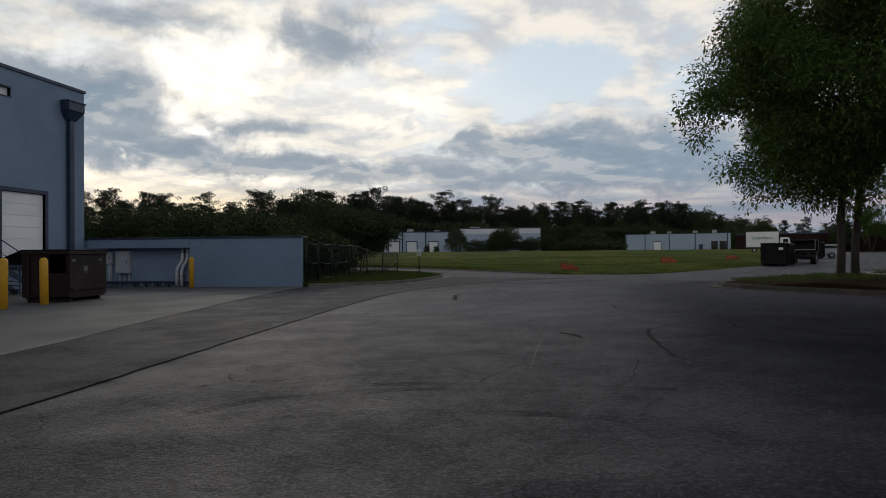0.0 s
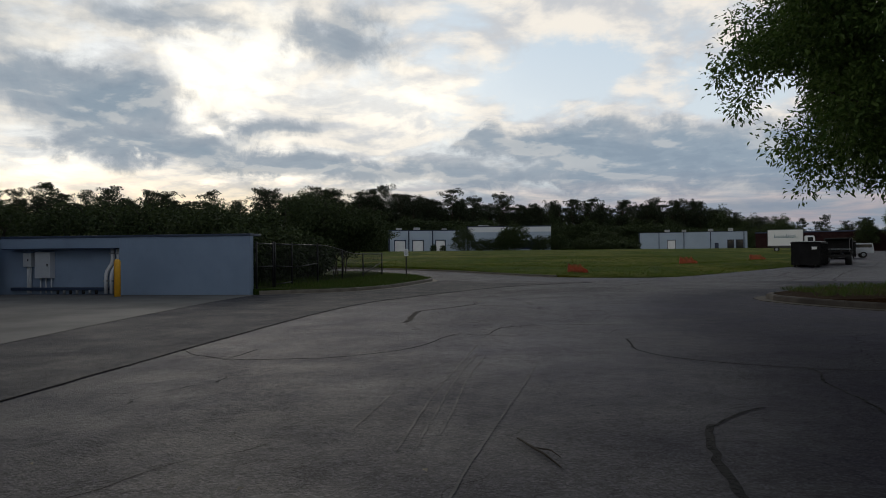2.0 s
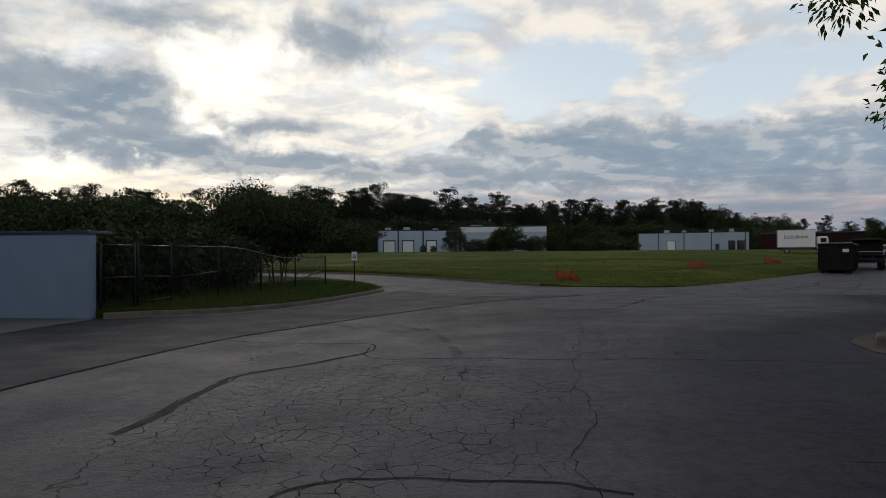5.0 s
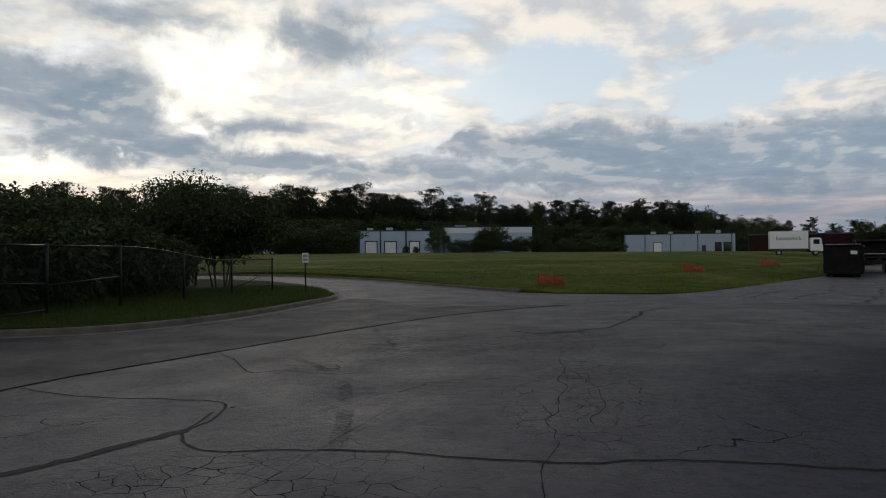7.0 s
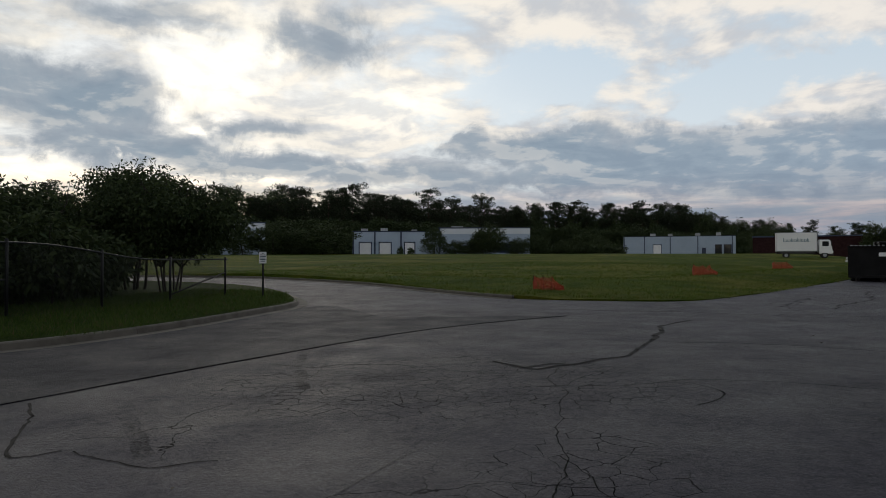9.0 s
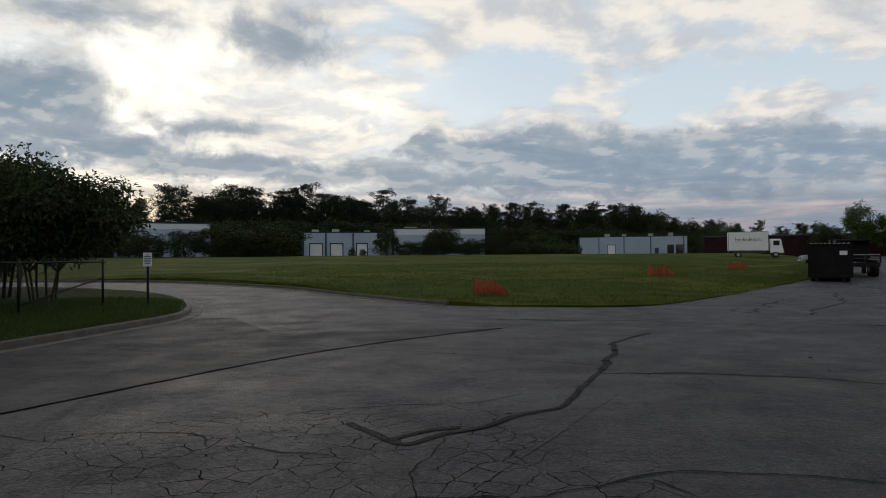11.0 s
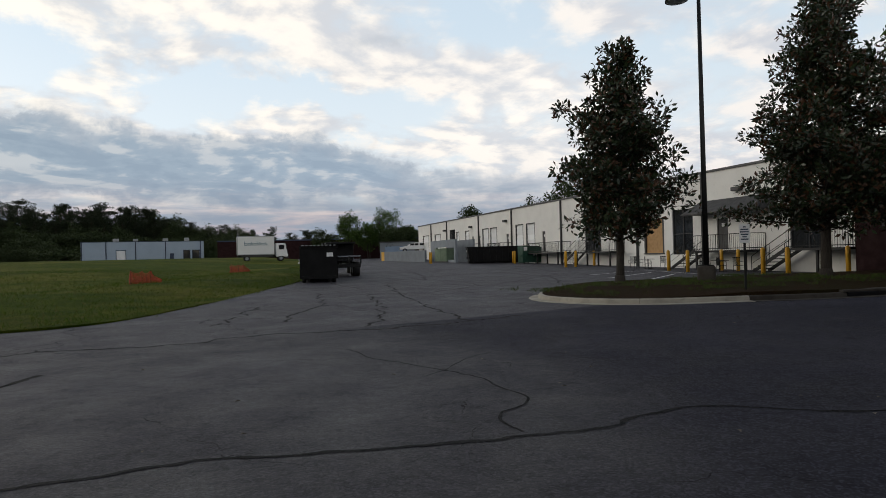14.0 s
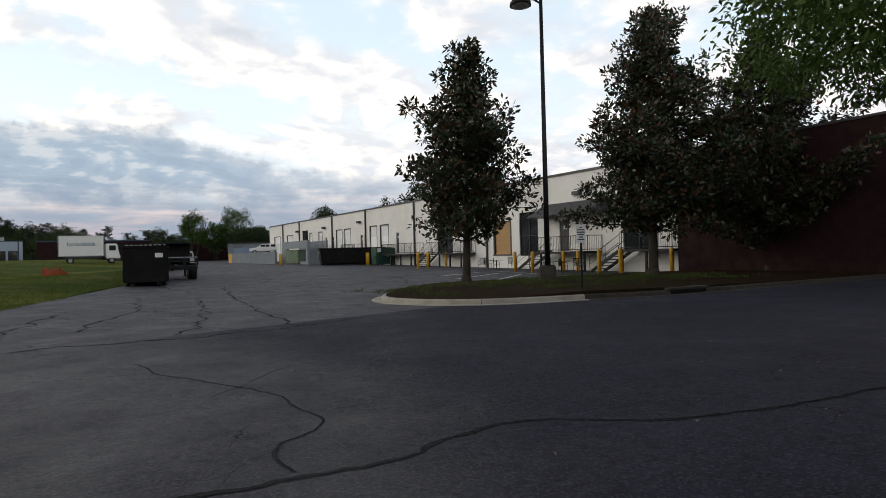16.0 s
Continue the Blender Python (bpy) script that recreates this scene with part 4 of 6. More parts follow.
def broad_tree(name, label, x, y, z0, height, radius, seed, leaves=26, size=0.16, mat=None, stems=1, low=0.25, gap=0.5, twigs=420, spread=0.55, lean=(0, 0), splay=0.18, girth=0.021):
    """A spreading tree: trunk, limbs, and leaves round the twig ends."""
    rng = np.random.default_rng(seed)
    root = thing(name, label, "tree", pose(x, y, z0))
    bm = bmesh.new()
    ends = []
    for k in range(stems):
        a = 2 * math.pi * k / max(1, stems) + 0.5
        p0 = (0.32 * math.cos(a) * (stems > 1), 0.32 * math.sin(a) * (stems > 1), -0.25)
        tr = limb(bm, p0, (splay * math.cos(a) * (stems > 1) + lean[0], splay * math.sin(a) * (stems > 1) + lean[1], 1), height * 0.75, girth * height / stems ** 0.5, 0.006 * height, rng, 0.05, 8, 9)
        for j in range(9):
            t = tr[3 + j % 5]
            b = rng.random() * 6.28
            up = 0.25 + 0.5 * rng.random()
            br = limb(bm, t, (math.cos(b), math.sin(b), up + 0.4), radius * (0.55 + 0.25 * rng.random()), 0.008 * height, 0.002 * height, rng, 0.15)
            ends += [tuple(q) for q in br[2:]]
    part("trunk", bm, M_BARK, root)
    ends = np.array(ends)
    # twig ends fill an uneven dome
    c = []
    while len(c) < twigs:
        v = rng.normal(size=3)
        v /= np.linalg.norm(v)
        r = (0.45 + 0.55 * rng.random() ** 0.6)
        lump = 0.80 + 0.40 * noise.noise(Vector((v * 1.9 + seed).tolist()))
        q = np.array([v[0] * radius * r * lump + lean[0] * height * 0.4, v[1] * radius * r * lump + lean[1] * height * 0.4, height * (low + (1 - low) * 0.5) + v[2] * height * (1 - low) * 0.5 * r * lump])
        if noise.noise(Vector((q * gap + seed * 3).tolist())) > -0.22 and q[2] > height * low * 0.85:
            c.append(q)
    part("crown", leaf_cloud(c, (spread, spread, spread * 0.8), leaves, size, rng, mat or M_OAK, "crown", 0.5), None, root)
    return root


def magnolia(label, x, y, z0, height, radius, low, seed, lean=0.0):
    rng = np.random.default_rng(seed)
    root = thing("magnolia_tree", label, "tree", pose(x, y, z0), "magnolias by the yard")
    bm = bmesh.new()
    tr = limb(bm, (0, 0, -0.3), (lean, 0, 1), height * 0.96, 0.019 * height, 0.012, rng, 0.004, 12, 10)
    tube_bm([(0, 0, -0.3), (0, 0, 0.05), (0, 0, 0.35)], [0.034 * height, 0.025 * height, 0.0195 * height], 10, bm)
    tips = []
    n = int(13 * height)
    for i in range(n):
        h = (i + rng.random()) / n
        z = low + (height - low) * h
        k = min(11, max(0, int(z / height * 12)))
        a = i * 2.4 + rng.random() * 0.8
        # widest a third of the way up, pointed at the top
        prof = (0.70 + 0.30 * min(1.0, h / 0.22)) * (1 - max(0.0, h - 0.12) / 0.88) ** 0.64
        ln = radius * prof * (0.42 + 0.68 * rng.random()) * (1 + 0.25 * math.sin(3 * a + z)) * (0.86 + 0.22 * math.sin(2.3 * z))
        ln = max(0.25, ln)
        p = Vector((tr[k].x, tr[k].y, z * 0.985 - 0.15 * ln))
        br = limb(bm, p, (math.cos(a), math.sin(a), 0.28 + 0.25 * rng.random()), ln, 0.03 + 0.006 * ln, 0.008, rng, 0.10, 4, 5)
        m = max(2, int(ln * 3.4))
        for j in range(m):
            f = 0.35 + 0.65 * (j + 0.6) / m
            q = br[0].lerp(br[-1], f)
            tips.append((q.x + rng.normal() * 0.22, q.y + rng.normal() * 0.22, q.z + 0.15 + rng.normal() * 0.2))
    part("trunk", bm, M_BARK, root)
    part("crown", leaf_cloud(tips, (0.33, 0.33, 0.26), 28, 0.24, rng, M_MAGNOLIA, "crown", 0.12, 0.44, 0.55), None, root)
    return root


magnolia("young magnolia with glossy leaves on a straw-covered island", 25.35, 42.62, 0.02, 9.9, 3.7, 1.9, 5, 0.035)
magnolia("large magnolia with dark glossy leaves beside the loading steps", 33.6, 38.2, 0.05, 12.6, 5.2, 2.1, 9, 0.05)
magnolia("dense magnolia in front of the brick building", 39.6, 34.9, 0.1, 11.8, 7.4, 1.3, 14)

broad_tree("shade_tree", "tall leafy shade tree with two trunks on an island", 9.2, 19.45, 0.42, 11.5, 5.35, 21, 78, 0.125, M_OAK, 2, 0.13, 0.42, 2300, 0.56, (0, 0), 0.02, 0.016)
broad_tree("shade_tree", "leafy shade tree with drooping branch ends", 17.6, 23.0, 0.42, 9.0, 5.2, 33, 72, 0.125, M_OAK, 1, 0.15, 0.42, 1400, 0.55, (0.0, 0.30))

# shrubs and small trees on the lawn
broad_tree("lawn_tree", "small multi-stemmed tree with a dense dark crown", -14.6, 41.0, 0.05, 4.7, 3.5, 41, 34, 0.17, M_WOOD, 6, 0.30, 0.5, 620, 0.5)
broad_tree("lawn_tree", "small tree with upright shoots above a dense crown", -17.2, 42.4, 0.05, 5.9, 2.9, 47, 30, 0.17, M_WOOD, 4, 0.20, 0.5, 480, 0.5)
for i, (x, y, h, r) in enumerate([(-13.6, 27.0, 2.6, 1.6), (-13.8, 30.2, 2.7, 1.7), (-13.9, 33.6, 2.8, 1.6), (-14.6, 36.4, 2.6, 1.5), (-16.5, 29, 3.6, 2.3), (-17.5, 33, 4.0, 2.5), (-18.2, 37.3, 4.3, 2.6), (-22, 31, 4.4, 2.9),
                                  (-22.5, 36.5, 4.8, 3.0), (-24, 41, 5.2, 3.2), (-27, 33, 4.8, 3.2), (-30, 39, 5.6, 3.6), (-33, 33, 4.8, 3.2), (-38, 38, 5.6, 3.6), (-44, 34, 5.2, 3.4), (-47, 41, 6.2, 3.8), (-54, 37, 6.2, 3.8),
                                  (-20.6, 44.6, 3.4, 2.1), (-24.5, 46.2, 3.6, 2.2), (-29, 46.6, 4.0, 2.4), (-34.5, 46.6, 4.4, 2.6), (-40.5, 46.4, 4.6, 2.8), (-20.3, 41.0, 4.6, 2.3), (-26.5, 37.6, 5.0, 2.8)]):
    broad_tree("shrub", "dense dark evergreen shrub behind the wall", x, y, gz(x, y) + 0.2, h, r, 60 + i, 30, 0.21, M_WOOD, 2, 0.02, 0.5, int(80 + 75 * r), 0.55)


def far_tree_meshes():
    kinds = []
    for k in range(6):   # tall pines: bare stem, rounded broken heads
        rng = np.random.default_rng(100 + k)
        bm = bmesh.new()
        H = 24.0
        limb(bm, (0, 0, -1), (0.03 * rng.normal(), 0.03 * rng.normal(), 1), H * 0.97, 0.34, 0.06, rng, 0.02, 8, 6)
        low, wide = (0.30, 3.6) if k % 3 else (0.48, 4.4)
        c = []
        for i in range(26):
            f = (i + rng.random()) / 26
            h = low + (0.98 - low) * f
            r = wide * math.sqrt(max(0.02, 1 - ((f - 0.55) / 0.62) ** 2)) * (0.35 + 0.70 * rng.random())
            a = i * 2.4 + rng.random() * 1.5
            q = (r * math.cos(a), r * math.sin(a), H * h + 0.12 * r)
            limb(bm, (0, 0, H * h), (q[0], q[1], 0.12 * r), r, 0.09, 0.03, rng, 0.08, 2, 4)
            big = 0.65 + 0.7 * rng.random()
            for j in range(5):
                o = rng.normal(size=3) * np.array([0.85, 0.85, 0.45]) * big
                t = 0.55 + 0.12 * j
                c.append((q[0] * t + o[0], q[1] * t + o[1], q[2] + o[2]))
        c += [(0, 0, H * 0.97), (0.5, 0.3, H * 0.95), (-0.5, 0.4, H * 0.94)]
        me = mesh_of("trunk", bm, M_PINEBARK)
        kinds.append((me, leaf_cloud(c, (0.95, 0.95, 0.6), 46, 0.40, rng, M_PINE, "crown", 0.0, 0.6, 0.4)))
    for k in range(4):   # round-headed hardwoods
        rng = np.random.default_rng(200 + k)
        bm = bmesh.new()
        H = 14.0
        limb(bm, (0, 0, -1), (0, 0, 1), H * 0.7, 0.28, 0.1, rng, 0.04, 6, 6)
        c = []
        for i in range(190):
            v = rng.normal(size=3)
            v /= np.linalg.norm(v)
            lump = 0.8 + 0.45 * noise.noise(Vector((v * 1.7 + k * 5).tolist()))
            r = (0.5 + 0.5 * rng.random() ** 0.5) * lump
            c.append((v[0] * 5.2 * r, v[1] * 5.2 * r, H * 0.52 + v[2] * H * 0.47 * r))
        me = mesh_of("trunk", bm, M_BARK)
        kinds.append((me, leaf_cloud(c, (1.1, 1.1, 0.9), 40, 0.42, rng, M_WOOD, "crown", 0.1, 0.6, 0.2)))
    for k in range(3):   # low bushes, leafy to the ground
        rng = np.random.default_rng(300 + k)
        bm = bmesh.new()
        H = 5.0
        c = []
        for i in range(9):
            a = i * 2.4
            limb(bm, (0.3 * math.cos(a), 0.3 * math.sin(a), -0.4), (0.7 * math.cos(a), 0.7 * math.sin(a), 1), H * 0.7, 0.07, 0.02, rng, 0.1, 4, 5)
        for i in range(150):
            v = rng.normal(size=3)
            v /= np.linalg.norm(v)
            lump = 0.82 + 0.5 * noise.noise(Vector((v * 2.1 + k * 7).tolist()))
            r = (0.35 + 0.65 * rng.random() ** 0.5) * lump
            c.append((v[0] * 3.4 * r, v[1] * 3.4 * r, 0.3 + abs(v[2]) * H * 0.92 * r))
        me = mesh_of("trunk", bm, M_BARK)
        kinds.append((me, leaf_cloud(c, (0.7, 0.7, 0.55), 26, 0.42, rng, M_WOOD, "crown", 0.1, 0.6, 0.2)))
    return kinds


FAR = far_tree_meshes()


def far_tree(kind, x, y, height, turn, name, label, width=1.0):
    base = 24.0 if kind < 6 else 14.0 if kind < 10 else 5.0
    s = height / base
    root = thing(name, label, "tree", Matrix.Translation((x, y, wild_z(x, y))) @ Matrix.Rotation(turn, 4, "Z") @ Matrix.Diagonal((s * width, s * width, s, 1)), "woods beyond the field")
    part("trunk", FAR[kind][0], None, root)
    part("crown", FAR[kind][1], None, root)


def treeline():
    rng = random.Random(12)
    # bearing, distance and the height of the tree tops over the horizon, in degrees
    line = [(-75, 190, 5.0), (-58, 190, 5.2), (-50, 195, 4.9), (-40, 205, 4.7), (-33, 225, 4.6), (-27, 235, 5.1), (-21, 245, 5.45), (-15, 265, 5.2), (-10, 300, 4.85), (-6, 380, 4.3), (0, 410, 4.05), (6, 415, 3.95), (10, 420, 3.7), (14, 410, 2.7), (20, 380, 2.3), (30, 330, 2.2), (45, 300, 2.5), (70, 280, 3)]

    def at(b, k):
        for p, q in zip(line, line[1:]):
            if p[0] <= b <= q[0]:
                return p[k] + (q[k] - p[k]) * (b - p[0]) / (q[0] - p[0])

    b = -74.0
    while b < 68:
        D, el = at(b, 1), at(b, 2)
        for row in range(3):
            d = D * (1.0 + 0.07 * row + 0.04 * rng.random())
            a = radians(b + rng.uniform(-0.5, 0.5))
            h = d * math.tan(radians(el)) * (rng.uniform(0.74, 1.02) if rng.random() < 0.75 else rng.uniform(1.0, 1.2)) + 0.8
            pine = rng.random() < (0.86 if b < 12 else 0.4)
            far_tree(rng.randrange(6) if pine else 6 + rng.randrange(4), 3 + d * math.sin(a), 15 + d * math.cos(a), h, rng.random() * 6.28, "pine_tree" if pine else "woodland_tree",
                     "tall dark pine in the wood's edge" if pine else "round-headed dark tree in the wood's edge", rng.uniform(0.9, 1.2))
        # undergrowth in front of the stems
        for d, a in ((D * 0.95, radians(b)), (D * 0.97, radians(b + 300.0 / D))):
            far_tree(6 + rng.randrange(4), 3 + d * math.sin(a), 15 + d * math.cos(a), d * math.tan(radians(el)) * rng.uniform(0.45, 0.72), rng.random() * 6.28, "woodland_tree", "low dark tree in the wood's edge", rng.uniform(1.5, 2.2))
        for k in range(2):
            d, a = D * (0.915 + 0.02 * rng.random()), radians(b + k * 140.0 / D)
            far_tree(10 + rng.randrange(3), 3 + d * math.sin(a), 15 + d * math.cos(a), d * math.tan(radians(el)) * rng.uniform(0.28, 0.42), rng.random() * 6.28, "woodland_shrub", "dense dark shrub at the foot of the wood", rng.uniform(1.1, 1.6))
        b += 620.0 / D * rng.uniform(0.8, 1.2) * (0.45 if b < 15 else 1.0)


treeline()
# single trees and shrubs in front of the far buildings
for i, (x, y, h, k, w) in enumerate([(-62, 150, 8.5, 6, 1.3), (-56, 152, 7.5, 7, 1.4), (-50, 150, 8.2, 8, 1.5), (-68, 148, 7, 9, 1.3), (-75, 146, 6.5, 6, 1.4), (-82, 150, 7.5, 7, 1.2), (-92, 145, 8, 8, 1.3), (-28.5, 165, 7.4, 9, 0.9), (-24, 166, 4.6, 6, 1.3), (-20, 166, 4.8, 7, 1.3),
                                     (-15.5, 166, 8.6, 8, 1.0), (-17.2, 165, 7.0, 9, 1.0), (-9.5, 168, 5.2, 6, 1.2), (-5, 172, 6.0, 7, 1.1), (1, 180, 4.6, 8, 1.4), (6, 185, 4.2, 9, 1.5), (9, 190, 4.0, 10, 1.2), (14, 200, 4.5, 11, 1.2), (13, 230, 7.0, 8, 1.3), (8, 250, 9, 9, 1.4),
                                     (80, 300, 9, 6, 1.4), (88, 310, 11, 7, 1.4), (50, 190, 8, 8, 1.1), (52, 200, 10, 3, 1.0), (60, 205, 9.5, 9, 1.1), (70, 140, 7.5, 6, 1.2), (75, 143, 8.0, 7, 1.2), (79, 139, 7.0, 8, 1.1), (62, 158, 7.5, 9, 1.0), (84, 138, 7, 6, 1.2),
                                     (74, 118, 11.0, 7, 0.8), (79, 99, 14, 8, 0.9), (84, 96, 14.5, 9, 0.9), (76, 104, 11, 6, 0.7), (-36, 162, 3.2, 6, 0.8), (-33.5, 162, 3.0, 7, 0.8)]):
    far_tree(k, x, y, h, i * 1.7, "yard_tree", "dark shrubby tree near a building", w * (1.4 if i < 20 else 1.0))


# airy young trees at the end of the yard
for i, (x, y, h, r) in enumerate([(64.0, 148.0, 11.2, 3.0), (72.5, 147.0, 11.8, 3.6), (69.2, 149.0, 8.4, 3.2), (76.0, 145.5, 8.0, 3.4)]):
    broad_tree("yard_tree", "airy light green tree at the end of the yard", x, y, gz(x, y), h, r, 90 + i, 22, 0.34, M_OAK, 2, 0.16, 0.5, 260, 0.7)


# ---- posts, signs, lamps ----
def bollard_meshes():
    bm = tube_bm([(0, 0, -0.2), (0, 0, 1.30), (0, 0, 1.36), (0, 0, 1.395), (0, 0, 1.41)], [0.115, 0.115, 0.10, 0.065, 0.02], 16)
    return mesh_of("post", bm, M_YELLOW), mesh_of("footing", tube_bm([(0, 0, -0.2), (0, 0, 0.012)], 0.19, 16), M_CONCRETE)


post_me, foot_me = bollard_meshes()
bollard = thing("bollard", "round yellow-painted steel bollard", "bollard", pose(-16.27, 22.66, gz(-16.3, 22.7) + 0.02), "yellow bollards")
part("post", post_me, None, bollard)
part("footing", foot_me, None, bollard)
for i, (x, y) in enumerate([(-14.76, 11.37), (-15.08, 13.12), (41.1, 51.8), (39.9, 49.5), (43.2, 49.2), (42.6, 47.7), (36.6, 42.7), (36.2, 41.2), (39.6, 39.9), (43.5, 63.9), (45.0, 64.2), (48.1, 64.9), (52.2, 81.0), (50.6, 78.8), (47.7, 91.7), (46.6, 89.7)]):
    z = gz(x, y) + (0.02 if x < 0 else 0.13 if y < 43 else 0.0)
    c = copy_thing(bollard, pose(x, y, z, 0.6 * math.sin(i * 2.1), 0.6 * math.cos(i * 3.3), i * 40))


def street_lamp():
    root = thing("street_lamp", "tall dark lamp post on a concrete foot with one round shade", "street lamp", pose(27.6, 40.05, 0.0))
    part("foot", tube_bm([(0, 0, -0.3), (0, 0, 0.62), (0, 0, 0.68)], [0.36, 0.36, 0.32], 20), M_KERB_DARK, root)
    part("base_plate", box_bm((-0.22, -0.22, 0.68), (0.22, 0.22, 0.72), 0.01), M_STEEL, root)
    part("pole", tube_bm([(0, 0, 0.72), (0, 0, 5.0), (0, 0, 12.1)], [0.115, 0.098, 0.072], 14), M_STEEL, root)
    a = pose(0, 0, 0, 0, 0, 125)
    part("arm", tube_bm([(0, 0, 11.75), (0.3, 0, 11.95), (0.55, 0, 11.98)], 0.045, 8), M_STEEL, root, m=a)
    head = part("shade", tube_bm([(0.85, 0, 11.72), (0.85, 0, 11.86), (0.85, 0, 12.02), (0.85, 0, 12.12)], [0.46, 0.44, 0.30, 0.08], 20), M_STEEL, root, m=a)
    part("lens", tube_bm([(0.85, 0, 11.64), (0.85, 0, 11.70), (0.85, 0, 11.718)], [0.12, 0.32, 0.40], 20), M_GREYBOX, head)


street_lamp()


def post_sign(x, y, z, turn, top, w, h, rows, label):
    """A small notice on a post; its writing is too small to read, so bars stand for it."""
    root = thing("sign", label, "sign", pose(x, y, z, 0, 0, turn))
    part("post", box_bm((-0.035, -0.02, -0.3), (0.035, 0.02, top - 0.03), 0.008), M_STEEL, root)
    b = part("board", box_bm((-w / 2, -0.034, top - h), (w / 2, -0.022, top), 0.004), M_SIGNWHITE, root)
    for i, f in enumerate(rows):
        zz = top - h * (0.14 + 0.8 * i / len(rows))
        part("bar", box_bm((-w * f / 2, -0.038, zz - h * 0.035), (w * f / 2, -0.0345, zz + h * 0.035)), M_INK, b)


post_sign(-9.63, 39.15, 0.02, 8, 1.66, 0.27, 0.42, (0.2, 0.7, 0.8, 0.7, 0.75, 0.6), "white notice on a dark post in the lawn")
post_sign(22.4, 35.3, 0.0, -52, 2.08, 0.30, 0.56, (0.25, 0.75, 0.8, 0.7, 0.4, 0.7), "white parking notice on a dark post")


# ---- chain-link fence ----
def fence():
    root = thing("fence", "dark green chain-link fence with steel rails along the lawn", "fence", pose(-11.6, 24.45, -0.02, 0, 0, 0))
    L, H = 15.0, 1.75
    ang = math.atan2(15, 0.4)
    rot = Matrix.Rotation(ang, 4, "Z")

    def top(x):
        return 1.85 if x < 6 else 1.85 - 0.42 * sm(6, 11, x)

    for x in (0.05, 1.35, 1.5, 3.0, 5.6, 8.6, 11.6, 14.85):
        part("post", tube_bm([(x, 0, -0.3), (x, 0, top(x) + 0.06), (x, 0, top(x) + 0.09)], [0.038, 0.038, 0.01], 10), M_STEEL, root, m=rot)
    rails = [[(x, 0, top(x)) for x in (0.05, 1.35)], [(x, 0, top(x)) for x in (1.5, 3.0)], [(3.0 + i * 0.75, 0, top(3.0 + i * 0.75)) for i in range(17)],
             [(0.05, 0, 0.95), (1.35, 0, 0.95)], [(1.5, 0, 0.95), (3.0, 0, 0.9)], [(3.0, 0, 0.85), (5.6, 0, 1.0)], [(11.6, 0, 0.3), (14.85, 0, 0.95)], [(1.5, 0, 0.2), (3.0, 0, 0.25)]]
    for r in rails:
        part("rail", tube_bm(r, 0.024, 8), M_STEEL, root, m=rot)
    # wires, each a thin straight strand
    for sign in (1, -1):
        bm = bmesh.new()
        step = 0.085
        n = int((L + H) / step)
        for i in range(n):
            a = i * step - (H if sign > 0 else 0)
            pts = []
            for z in (0.06, 0.5, 1.0, top(min(max(a + sign * 1.4, 0), L))):
                x = a + sign * z
                if 0.03 <= x <= L - 0.13:
                    pts.append((x, 0.004 * sign, z + 0.15 * sm(9, 15, x)))
            if len(pts) > 1:
                tube_bm([pts[0], pts[-1]], 0.0032, 3, bm, False)
        part("wire_mesh", bm, M_STEEL, root, m=rot)


fence()


